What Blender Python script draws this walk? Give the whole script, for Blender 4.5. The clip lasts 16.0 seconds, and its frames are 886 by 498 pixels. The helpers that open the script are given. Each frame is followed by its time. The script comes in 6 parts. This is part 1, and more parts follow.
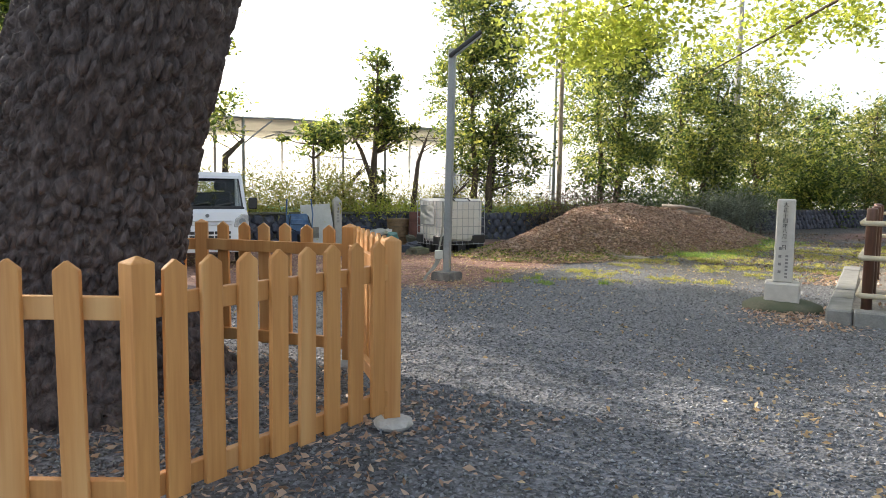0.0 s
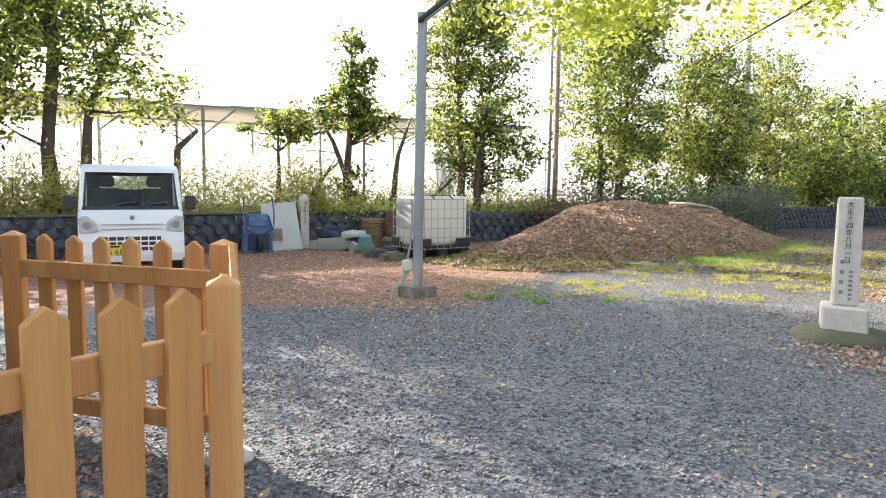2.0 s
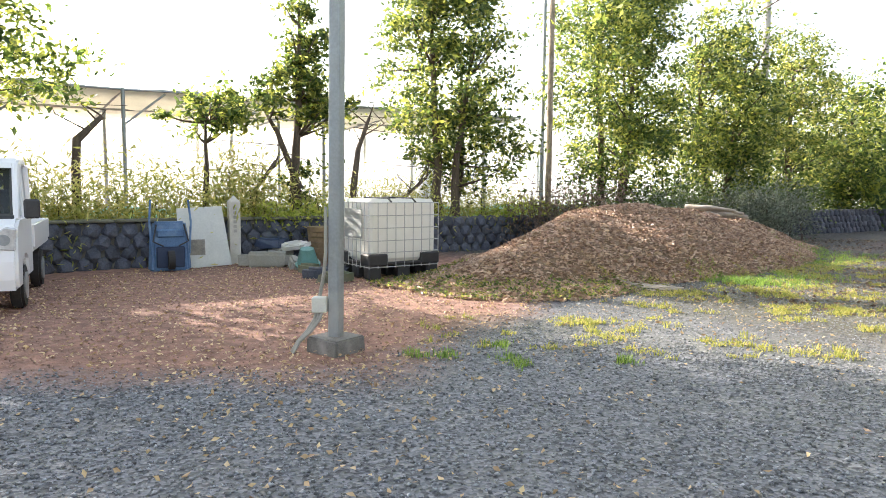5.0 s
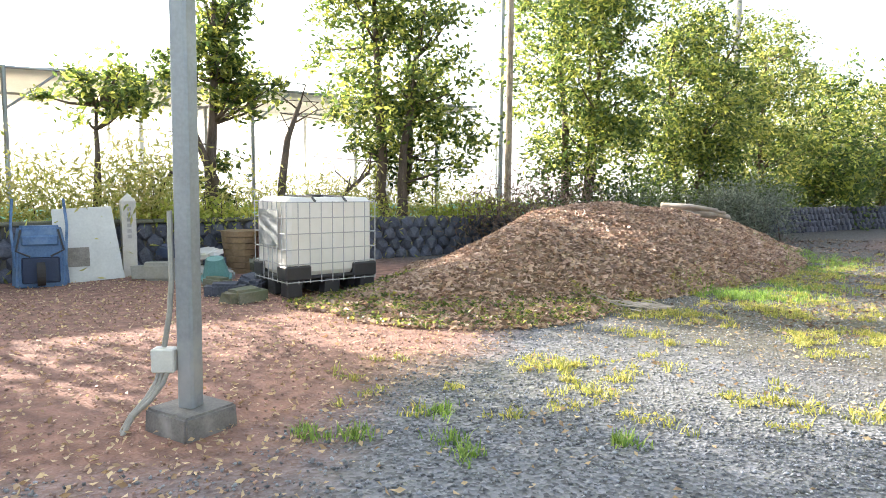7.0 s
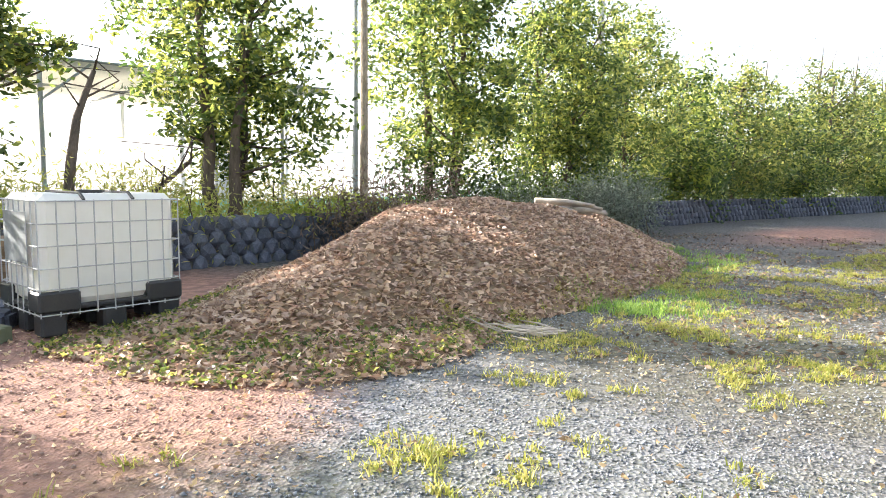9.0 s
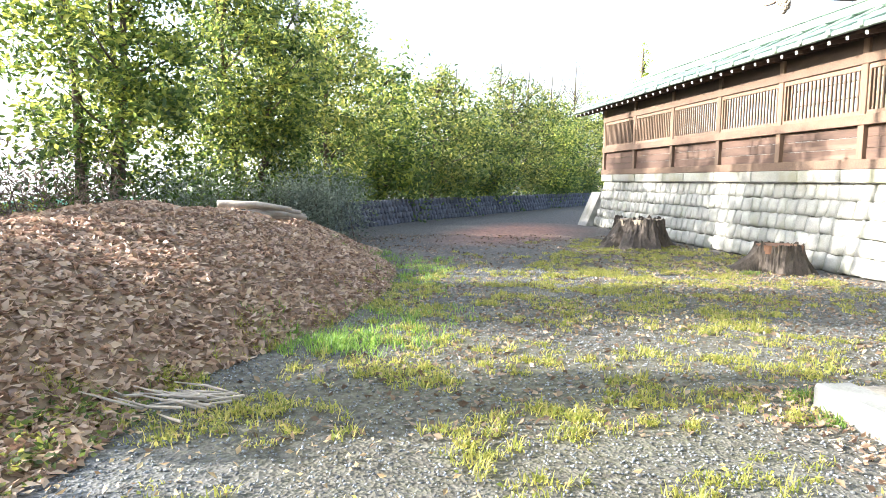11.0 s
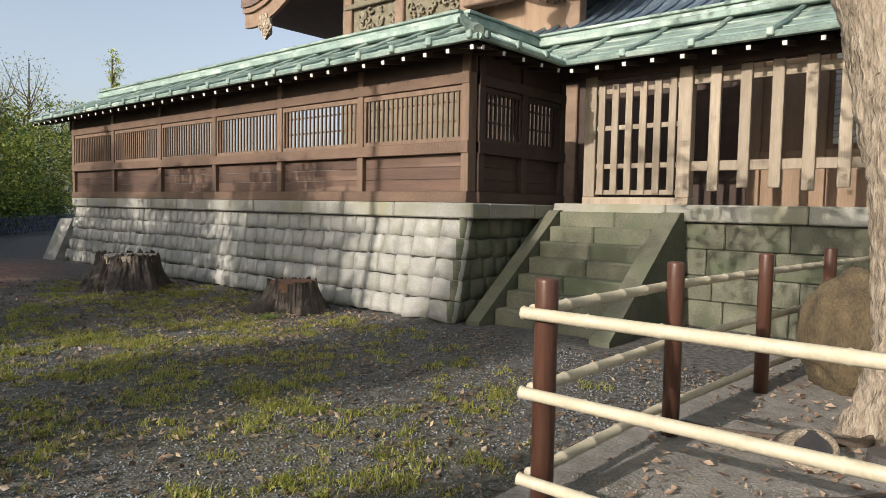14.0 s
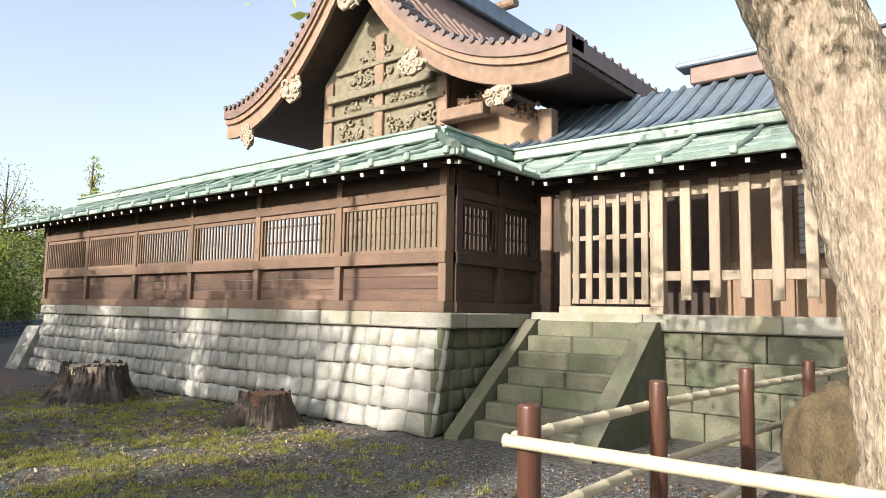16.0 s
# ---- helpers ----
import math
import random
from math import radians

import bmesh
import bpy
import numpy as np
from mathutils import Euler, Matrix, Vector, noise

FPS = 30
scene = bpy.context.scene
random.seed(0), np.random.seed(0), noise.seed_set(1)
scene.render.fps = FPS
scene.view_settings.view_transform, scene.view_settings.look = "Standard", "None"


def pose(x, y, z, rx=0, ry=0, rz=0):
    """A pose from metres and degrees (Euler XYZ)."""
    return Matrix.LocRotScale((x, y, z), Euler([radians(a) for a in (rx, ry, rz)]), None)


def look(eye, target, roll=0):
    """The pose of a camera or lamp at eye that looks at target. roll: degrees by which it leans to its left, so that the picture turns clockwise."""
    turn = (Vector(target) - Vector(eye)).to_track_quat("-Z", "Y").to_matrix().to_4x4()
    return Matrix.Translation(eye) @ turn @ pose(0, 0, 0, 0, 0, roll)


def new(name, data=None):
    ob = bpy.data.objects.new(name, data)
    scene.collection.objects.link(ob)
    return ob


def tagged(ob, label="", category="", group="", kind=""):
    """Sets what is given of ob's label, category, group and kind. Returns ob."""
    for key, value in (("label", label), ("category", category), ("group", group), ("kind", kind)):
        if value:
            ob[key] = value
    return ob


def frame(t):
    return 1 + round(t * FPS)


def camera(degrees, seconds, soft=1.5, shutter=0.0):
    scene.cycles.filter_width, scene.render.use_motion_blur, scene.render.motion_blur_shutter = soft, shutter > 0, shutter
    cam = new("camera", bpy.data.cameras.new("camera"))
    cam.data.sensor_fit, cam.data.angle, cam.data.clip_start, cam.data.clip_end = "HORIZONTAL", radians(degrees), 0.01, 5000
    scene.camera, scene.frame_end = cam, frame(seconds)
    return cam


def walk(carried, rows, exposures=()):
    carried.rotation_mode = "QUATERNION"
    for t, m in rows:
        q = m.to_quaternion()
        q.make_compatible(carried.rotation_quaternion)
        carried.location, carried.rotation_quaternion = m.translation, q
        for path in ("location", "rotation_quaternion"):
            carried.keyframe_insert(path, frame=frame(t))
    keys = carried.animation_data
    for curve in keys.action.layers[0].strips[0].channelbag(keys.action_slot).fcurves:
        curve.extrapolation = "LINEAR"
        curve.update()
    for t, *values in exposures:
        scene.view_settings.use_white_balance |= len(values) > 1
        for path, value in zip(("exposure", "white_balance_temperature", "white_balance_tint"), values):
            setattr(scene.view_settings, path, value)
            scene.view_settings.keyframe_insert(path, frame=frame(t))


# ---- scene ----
cam = camera(66.1, 16.0, soft=0.9)
METRES, EYE, TILT, LEAN, TURN = 13.5, 1.5, -1.25, 0.0, 32.3
ROWS = [
    (0.0, 0.0, 0.0, 0.0, 0.05, -3.76, -0.7),
    (0.5, 0.007, 0.0399, 0.0018, -0.34, -3.77, -0.73),
    (1.0, 0.0167, 0.0755, 0.0016, -0.4, -3.82, -0.64),
    (1.5, 0.0193, 0.1157, 0.0031, -0.23, -4.02, -0.66),
    (2.0, 0.0273, 0.1532, 0.0032, -0.23, -4.05, -0.6),
    (2.5, 0.0307, 0.1944, 0.0038, -0.1, -4.04, -0.6),
    (3.0, 0.0388, 0.2345, 0.0048, -0.3, -4.05, -0.54),
    (3.5, 0.0456, 0.2718, 0.0054, -0.19, -3.98, -0.49),
    (6.0, 0.0896, 0.4596, 0.0076, -1.48, -3.97, -0.42),
    (6.5, 0.095, 0.4957, 0.0075, -2.29, -3.98, -0.37),
    (7.0, 0.0959, 0.5345, 0.0092, -3.89, -4.2, -0.43),
    (7.5, 0.1018, 0.5694, 0.0098, -6.45, -4.51, -0.33),
    (8.0, 0.1048, 0.6095, 0.0108, -6.74, -4.67, -0.32),
    (10.5, 0.1852, 0.7723, 0.0136, -34.86, -4.68, -0.07),
    (11.0, 0.2066, 0.7972, 0.0144, -39.45, -4.74, 0.0),
    (11.5, 0.2275, 0.8232, 0.0168, -48.69, -4.89, -0.07),
    (12.0, 0.2501, 0.8426, 0.0188, -57.15, -4.94, 0.04),
    (12.5, 0.271, 0.8626, 0.0224, -63.42, -4.96, 0.06),
    (13.0, 0.2898, 0.8743, 0.027, -72.85, -4.97, 0.11),
    (13.5, 0.3065, 0.8819, 0.0302, -77.66, -4.4, 0.25),
    (14.0, 0.3171, 0.8941, 0.0333, -81.33, -3.38, 0.19),
    (14.5, 0.322, 0.8979, 0.0359, -82.32, -1.69, 0.23),
    (15.0, 0.3226, 0.8976, 0.0379, -82.58, 0.54, 0.33),
    (15.5, 0.3203, 0.8968, 0.0395, -82.95, 3.21, 0.29),
    (16.0, 0.3187, 0.8955, 0.0408, -83.3, 5.25, 0.26),
]
EXPOSURES = [(0.0, 1.25, 6650, 12), (1.0, 1.6, 6600, 12), (3.5, 1.85, 6550, 12), (6.0, 2.0, 6500, 12), (7.0, 2.15, 6400, 12), (8.0, 2.2, 6350, 12), (10.5, 1.95, 6050, 11), (11.0, 2.2, 6000, 10), (11.5, 2.2, 6050, 11), (12.0, 1.6, 6150, 12), (12.5, 1.05, 6150, 12), (13.0, 0.7, 6150, 12), (13.5, 0.27, 6250, 12), (14.0, 0.15, 6300, 12), (15.0, 0.5, 6350, 12), (16.0, 0.82, 6300, 12)]
walk(cam, [(t, pose(0, 0, EYE, TILT, LEAN, TURN) @ pose(METRES * x, METRES * y, METRES * z, 90 + pitch, roll, yaw)) for t, x, y, z, yaw, pitch, roll in ROWS], EXPOSURES)

# ---- world and sun ----
SUN_YAW, SUN_UP = 86.0, 22.5
to_sun = Vector((-math.sin(radians(SUN_YAW)) * math.cos(radians(SUN_UP)), math.cos(radians(SUN_YAW)) * math.cos(radians(SUN_UP)), math.sin(radians(SUN_UP))))
world = bpy.data.worlds.new("world")
scene.world = world
world.use_nodes = True
wt = world.node_tree
sky = wt.nodes.new("ShaderNodeTexSky")
sky.sky_type = "NISHITA"
sky.sun_disc = False
sky.sun_elevation = radians(SUN_UP)
sky.sun_rotation = radians(-SUN_YAW)
sky.dust_density = 2.5
wt.nodes["Background"].inputs[1].default_value = 0.15
hazy = wt.nodes.new("ShaderNodeHueSaturation")
hazy.inputs["Saturation"].default_value, hazy.inputs["Value"].default_value = 0.6, 1.2
wt.links.new(sky.outputs[0], hazy.inputs["Color"])
wt.links.new(hazy.outputs[0], wt.nodes["Background"].inputs[0])
sun_data = bpy.data.lights.new("sun", "SUN")
sun_data.energy, sun_data.angle, sun_data.color = 4.2, radians(0.5), (1.0, 0.91, 0.79)
sun = new("sun", sun_data)
sun.matrix_world = look(to_sun * 50, (0, 0, 0))

# ---- helpers for building ----
rng = np.random.default_rng(7)


def material(name, c1, c2=None, rough=0.8, metal=0.0, scale=6.0, fine=60.0, bump=0.3, dist=0.01, spread=0.0, stretch=(1, 1, 1), trans=0.0, wear=None, wear_at=0.6, island=False):
    """Two-scale noise colour with bump; spread varies whole pieces; wear is a third colour in worn spots."""
    m = bpy.data.materials.new(name)
    m.use_nodes = True
    nt = m.node_tree
    b = nt.nodes["Principled BSDF"]
    b.inputs["Roughness"].default_value, b.inputs["Metallic"].default_value = rough, metal
    c2 = c2 or tuple(v * 0.7 for v in c1)
    tc, info, add = nt.nodes.new("ShaderNodeTexCoord"), nt.nodes.new("ShaderNodeObjectInfo"), nt.nodes.new("ShaderNodeVectorMath")
    mul = nt.nodes.new("ShaderNodeVectorMath")
    mul.operation = "MULTIPLY"
    mul.inputs[1].default_value = stretch
    sh = nt.nodes.new("ShaderNodeMath")
    sh.operation, sh.inputs[1].default_value = "MULTIPLY", 37.0
    nt.links.new(info.outputs["Random"], sh.inputs[0])
    nt.links.new(tc.outputs["Object"], mul.inputs[0])
    nt.links.new(mul.outputs[0], add.inputs[0])
    nt.links.new(sh.outputs[0], add.inputs[1])
    big, small = nt.nodes.new("ShaderNodeTexNoise"), nt.nodes.new("ShaderNodeTexNoise")
    for n, s in ((big, scale), (small, fine)):
        n.inputs["Scale"].default_value, n.inputs["Detail"].default_value = s, 4.0
        nt.links.new(add.outputs[0], n.inputs["Vector"])
    mean = nt.nodes.new("ShaderNodeMath")
    mean.operation = "MULTIPLY_ADD"
    mean.inputs[1].default_value = 0.45
    half = nt.nodes.new("ShaderNodeMath")
    half.operation, half.inputs[1].default_value = "MULTIPLY", 0.55
    nt.links.new(big.outputs[0], half.inputs[0])
    nt.links.new(small.outputs[0], mean.inputs[0])
    nt.links.new(half.outputs[0], mean.inputs[2])
    ramp = nt.nodes.new("ShaderNodeValToRGB")
    ramp.color_ramp.elements[0].position, ramp.color_ramp.elements[1].position = 0.33, 0.67
    ramp.color_ramp.elements[0].color, ramp.color_ramp.elements[1].color = (*c2, 1), (*c1, 1)
    nt.links.new(mean.outputs[0], ramp.inputs[0])
    col = ramp.outputs[0]
    if wear:
        wn, wr, wm = nt.nodes.new("ShaderNodeTexNoise"), nt.nodes.new("ShaderNodeValToRGB"), nt.nodes.new("ShaderNodeMix")
        wn.inputs["Scale"].default_value, wn.inputs["Detail"].default_value = scale * 0.6, 6.0
        wr.color_ramp.elements[0].position, wr.color_ramp.elements[1].position = wear_at - 0.08, wear_at + 0.08
        wm.data_type = "RGBA"
        wm.inputs["B"].default_value = (*wear, 1)
        nt.links.new(add.outputs[0], wn.inputs["Vector"])
        nt.links.new(wn.outputs[0], wr.inputs[0])
        nt.links.new(wr.outputs[0], wm.inputs["Factor"])
        nt.links.new(col, wm.inputs["A"])
        col = wm.outputs["Result"]
    if spread:
        hsv, rv = nt.nodes.new("ShaderNodeHueSaturation"), nt.nodes.new("ShaderNodeMapRange")
        rv.inputs["To Min"].default_value, rv.inputs["To Max"].default_value = 1 - spread, 1 + spread
        if island:
            geo = nt.nodes.new("ShaderNodeNewGeometry")
            nt.links.new(geo.outputs["Random Per Island"], rv.inputs["Value"])
        else:
            nt.links.new(info.outputs["Random"], rv.inputs["Value"])
        nt.links.new(rv.outputs[0], hsv.inputs["Value"])
        nt.links.new(col, hsv.inputs["Color"])
        col = hsv.outputs[0]
    nt.links.new(col, b.inputs["Base Color"])
    if bump:
        bp = nt.nodes.new("ShaderNodeBump")
        bp.inputs["Strength"].default_value, bp.inputs["Distance"].default_value = bump, dist
        nt.links.new(mean.outputs[0], bp.inputs["Height"])
        nt.links.new(bp.outputs[0], b.inputs["Normal"])
    if trans:
        tl, mx = nt.nodes.new("ShaderNodeBsdfTranslucent"), nt.nodes.new("ShaderNodeMixShader")
        mx.inputs[0].default_value = trans
        nt.links.new(col, tl.inputs[0])
        nt.links.new(b.outputs[0], mx.inputs[1])
        nt.links.new(tl.outputs[0], mx.inputs[2])
        nt.links.new(mx.outputs[0], nt.nodes["Material Output"].inputs[0])
    return m


def leaf_material(name, c1, c2, c3, trans=0.45):
    """Leaves that differ one by one and let light through."""
    m = bpy.data.materials.new(name)
    m.use_nodes = True
    nt = m.node_tree
    b = nt.nodes["Principled BSDF"]
    b.inputs["Roughness"].default_value = 0.45
    geo, ramp = nt.nodes.new("ShaderNodeNewGeometry"), nt.nodes.new("ShaderNodeValToRGB")
    e = ramp.color_ramp.elements
    e[0].color, e[1].color = (*c1, 1), (*c3, 1)
    e.new(0.5).color = (*c2, 1)
    nt.links.new(geo.outputs["Random Per Island"], ramp.inputs[0])
    own, info, rv = nt.nodes.new("ShaderNodeHueSaturation"), nt.nodes.new("ShaderNodeObjectInfo"), nt.nodes.new("ShaderNodeMapRange")
    rv.inputs["To Min"].default_value, rv.inputs["To Max"].default_value = 0.75, 1.15
    nt.links.new(info.outputs["Random"], rv.inputs["Value"])
    nt.links.new(rv.outputs[0], own.inputs["Value"])
    nt.links.new(ramp.outputs[0], own.inputs["Color"])
    nt.links.new(own.outputs[0], b.inputs["Base Color"])
    tl, mx = nt.nodes.new("ShaderNodeBsdfTranslucent"), nt.nodes.new("ShaderNodeMixShader")
    bright = nt.nodes.new("ShaderNodeHueSaturation")
    bright.inputs["Value"].default_value = 2.9
    bright.inputs["Hue"].default_value = 0.478
    nt.links.new(own.outputs[0], bright.inputs["Color"])
    nt.links.new(bright.outputs[0], tl.inputs[0])
    mx.inputs[0].default_value = trans
    nt.links.new(b.outputs[0], mx.inputs[1])
    nt.links.new(tl.outputs[0], mx.inputs[2])
    nt.links.new(mx.outputs[0], nt.nodes["Material Output"].inputs[0])
    return m


def finish(name, mesh, mat, parent=None, label="", at=None):
    mesh.materials.append(mat)
    ob = new(name, mesh)
    if parent:
        ob.parent = parent
    if at is not None:
        ob.matrix_basis = at
    if label:
        ob["label"] = label
    return ob


def part(name, bm, mat, parent=None, label="", at=None, smooth=False):
    mesh = bpy.data.meshes.new(name)
    bm.to_mesh(mesh)
    bm.free()
    if smooth:
        mesh.shade_smooth()
    return finish(name, mesh, mat, parent, label, at)


def thing(name, at, label, category, group="", kind=""):
    return tagged(place(new(name), at), label, category, group, kind)


def place(ob, at):
    ob.matrix_basis = at if isinstance(at, Matrix) else Matrix.Translation(at)
    return ob


def arrays(name, verts, faces, mat, smooth=False):
    """A mesh object straight from numpy arrays; faces all have one number of corners."""
    mesh = bpy.data.meshes.new(name)
    n, k = faces.shape
    mesh.vertices.add(len(verts))
    mesh.vertices.foreach_set("co", np.ascontiguousarray(verts, np.float32).ravel())
    mesh.loops.add(n * k)
    mesh.loops.foreach_set("vertex_index", np.ascontiguousarray(faces, np.int32).ravel())
    mesh.polygons.add(n)
    mesh.polygons.foreach_set("loop_start", np.arange(0, n * k, k, dtype=np.int32))
    mesh.update(calc_edges=True)
    if smooth:
        mesh.shade_smooth()
    mesh.materials.append(mat)
    return new(name, mesh)


def box(bm, lo, hi, bevel=0.0, m=None):
    lo, hi = Vector(lo), Vector(hi)
    made = bmesh.ops.create_cube(bm, size=1.0, matrix=Matrix.LocRotScale((lo + hi) / 2, None, hi - lo))["verts"]
    if bevel:
        edges = list({e for v in made for e in v.link_edges})
        made = list({v for f in bmesh.ops.bevel(bm, geom=edges, offset=bevel, segments=1, affect="EDGES")["faces"] for v in f.verts} | {v for v in made if v.is_valid})
    if m is not None:
        bmesh.ops.transform(bm, matrix=m, verts=[v for v in made if v.is_valid])
    return bm


def boxed(lo, hi, bevel=0.0, m=None):
    return box(bmesh.new(), lo, hi, bevel, m)


def tube(bm, pts, radii, sides=8, wobble=0.0, cap=True):
    """A tapered tube through points."""
    rings, prev = [], None
    pts = [Vector(p) for p in pts]
    for i, p in enumerate(pts):
        d = (pts[min(i + 1, len(pts) - 1)] - pts[max(i - 1, 0)]).normalized()
        u = d.orthogonal().normalized() if prev is None else (prev - d * prev.dot(d)).normalized()
        prev = u
        w = d.cross(u)
        r = radii[i] if hasattr(radii, "__len__") else radii
        ring = []
        for k in range(sides):
            a = 2 * math.pi * k / sides
            q = p + (u * math.cos(a) + w * math.sin(a)) * r
            if wobble:
                q += (q - p) * wobble * noise.noise(q * 3.0)
            ring.append(bm.verts.new(q))
        rings.append(ring)
    for a, b in zip(rings, rings[1:]):
        for k in range(sides):
            bm.faces.new((a[k], a[(k + 1) % sides], b[(k + 1) % sides], b[k]))
    if cap:
        bm.faces.new(rings[0][::-1])
        bm.faces.new(rings[-1])
    return bm


def prism(bm, outline, axis, lo, hi):
    """An outline of (a, b) pairs pushed along an axis from lo to hi."""
    def at(a, b, c):
        return {"x": (c, a, b), "y": (a, c, b), "z": (a, b, c)}[axis]
    one = [bm.verts.new(at(a, b, lo)) for a, b in outline]
    two = [bm.verts.new(at(a, b, hi)) for a, b in outline]
    bm.faces.new(one)
    bm.faces.new(two[::-1])
    for i in range(len(outline)):
        j = (i + 1) % len(outline)
        bm.faces.new((one[j], one[i], two[i], two[j]))
    bmesh.ops.recalc_face_normals(bm, faces=bm.faces)
    return bm


def flakes(centres, size, aspect=0.5, lift=None, fold=0.25, seed=1):
    """Leaf-shaped, folded flakes at the centres: arrays of vertices and triangles."""
    g = np.random.default_rng(seed)
    n = len(centres)
    a = g.normal(size=(n, 3))
    if lift is not None:
        a[:, 2] *= lift
    a /= np.linalg.norm(a, axis=1)[:, None]
    b = g.normal(size=(n, 3))
    if lift is not None:
        b[:, 2] *= lift
    b -= a * (a * b).sum(1)[:, None]
    b /= np.linalg.norm(b, axis=1)[:, None]
    c = np.cross(a, b)
    s = (size * g.uniform(0.6, 1.35, n))[:, None]
    v = np.stack([centres - a * s * 0.5, centres + b * s * aspect * 0.5 + c * s * fold * 0.4, centres + a * s * 0.5, centres - b * s * aspect * 0.5 + c * s * fold * 0.4], 1)
    i = np.arange(n)[:, None] * 4
    f = np.concatenate([i + np.array([[0, 1, 2]]), i + np.array([[0, 2, 3]])], 0)
    return v.reshape(-1, 3), f


# ---- materials ----
STONE = material("weathered grey stone", (0.44, 0.425, 0.38), (0.27, 0.265, 0.24), 0.92, scale=4, fine=45, bump=0.7, dist=0.010, spread=0.13, wear=(0.25, 0.25, 0.20), wear_at=0.62)
# Mossy tint, darker than STONE; on the return face it stands for shade.
MOSSY = material("mossy dark stone", (0.19, 0.182, 0.13), (0.085, 0.09, 0.06), 0.9, scale=2.5, fine=40, bump=0.5, spread=0.14, wear=(0.10, 0.118, 0.068), wear_at=0.58)
CAPSTONE = material("cap stone", (0.37, 0.36, 0.315), (0.24, 0.235, 0.20), 0.9, scale=2, fine=40, bump=0.4, spread=0.1, wear=(0.25, 0.24, 0.17))
JOINT = material("dark wall core", (0.17, 0.165, 0.14), (0.10, 0.10, 0.085), 0.95)
WOOD = material("weathered brown timber", (0.17, 0.108, 0.07), (0.09, 0.058, 0.04), 0.75, scale=2, fine=30, bump=0.3, dist=0.004, stretch=(1, 1, 1), spread=0.18)
WOODV = material("upright weathered timber", (0.22, 0.145, 0.095), (0.12, 0.078, 0.052), 0.75, scale=9, fine=60, bump=0.3, dist=0.003, stretch=(1, 1, 0.08), spread=0.2)
BOARD = material("brown board", (0.135, 0.078, 0.052), (0.07, 0.042, 0.03), 0.7, scale=8, fine=60, bump=0.25, dist=0.003, stretch=(1, 0.08, 1), spread=0.2, wear=(0.22, 0.145, 0.10), wear_at=0.64)
# Dark timber; on the return wall this tone stands in for shade.
DARKSHADEWOOD = material("dark timber", (0.07, 0.043, 0.03), (0.04, 0.026, 0.02), 0.75, scale=4, fine=40, bump=0.3, spread=0.15)
GREYWOOD = material("silvered timber", (0.40, 0.33, 0.25), (0.26, 0.21, 0.15), 0.85, scale=9, fine=70, bump=0.4, dist=0.003, stretch=(1, 1, 0.08), spread=0.15)
TANWOOD = material("pale tan hall boards", (0.33, 0.225, 0.145), (0.22, 0.145, 0.09), 0.75, scale=5, fine=50, bump=0.2, stretch=(1, 1, 0.1), spread=0.08)
COPPER = material("green copper patina", (0.31, 0.40, 0.34), (0.15, 0.21, 0.18), 0.55, metal=0.15, scale=2.5, fine=30, bump=0.15, spread=0.14, wear=(0.46, 0.53, 0.45), wear_at=0.60)
BLUEROOF = material("blue grey copper sheet", (0.20, 0.26, 0.31), (0.12, 0.15, 0.18), 0.45, metal=0.3, scale=3, fine=30, bump=0.15, spread=0.12)
BROWNROOF = material("brown weathered copper", (0.20, 0.13, 0.10), (0.11, 0.075, 0.06), 0.55, metal=0.2, scale=3, fine=40, bump=0.2, spread=0.12)
WHITE = material("white end paint", (0.78, 0.77, 0.72), (0.6, 0.58, 0.52), 0.7, bump=0.1)
CARVED = material("carved grey green timber", (0.21, 0.185, 0.125), (0.10, 0.09, 0.058), 0.85, scale=7, fine=50, bump=0.6, spread=0.15)
PINE = material("fresh pale pine", (0.58, 0.30, 0.10), (0.44, 0.195, 0.058), 0.6, scale=7, fine=55, bump=0.12, dist=0.002, stretch=(1, 1, 0.06), spread=0.09, wear=(0.64, 0.38, 0.16), wear_at=0.62)
BARK = material("dark fissured bark", (0.15, 0.122, 0.118), (0.016, 0.012, 0.012), 0.72, scale=14, fine=34, bump=1.0, dist=0.07, stretch=(1, 1, 0.35))
PALEBARK = material("pale flaking bark", (0.46, 0.38, 0.285), (0.15, 0.115, 0.08), 0.9, scale=17, fine=60, bump=1.0, dist=0.045, stretch=(1, 1, 0.28), wear=(0.50, 0.43, 0.33), wear_at=0.66)
TRUNK = material("brown grey tree bark", (0.145, 0.11, 0.082), (0.05, 0.038, 0.029), 0.9, scale=9, fine=50, bump=0.6, dist=0.02, stretch=(1, 1, 0.3))
STEEL = material("dull galvanized steel", (0.33, 0.36, 0.37), (0.24, 0.26, 0.27), 0.5, metal=0.5, scale=3, fine=40, bump=0.05, wear=(0.42, 0.43, 0.42))
CONCRETE = material("grey concrete", (0.40, 0.39, 0.36), (0.28, 0.27, 0.25), 0.9, scale=4, fine=60, bump=0.3, spread=0.08, wear=(0.22, 0.22, 0.20), wear_at=0.63)
DARKSTONE = material("dark volcanic stone", (0.11, 0.12, 0.15), (0.04, 0.045, 0.06), 0.85, scale=5, fine=40, bump=0.5, spread=0.3)
PLASTIC = material("milky white plastic", (0.85, 0.84, 0.80), (0.80, 0.79, 0.74), 0.4, scale=1.5, fine=12, bump=0.05, trans=0.35)
BLACKPLASTIC = material("black plastic", (0.02, 0.021, 0.024), (0.035, 0.035, 0.035), 0.5, bump=0.05)
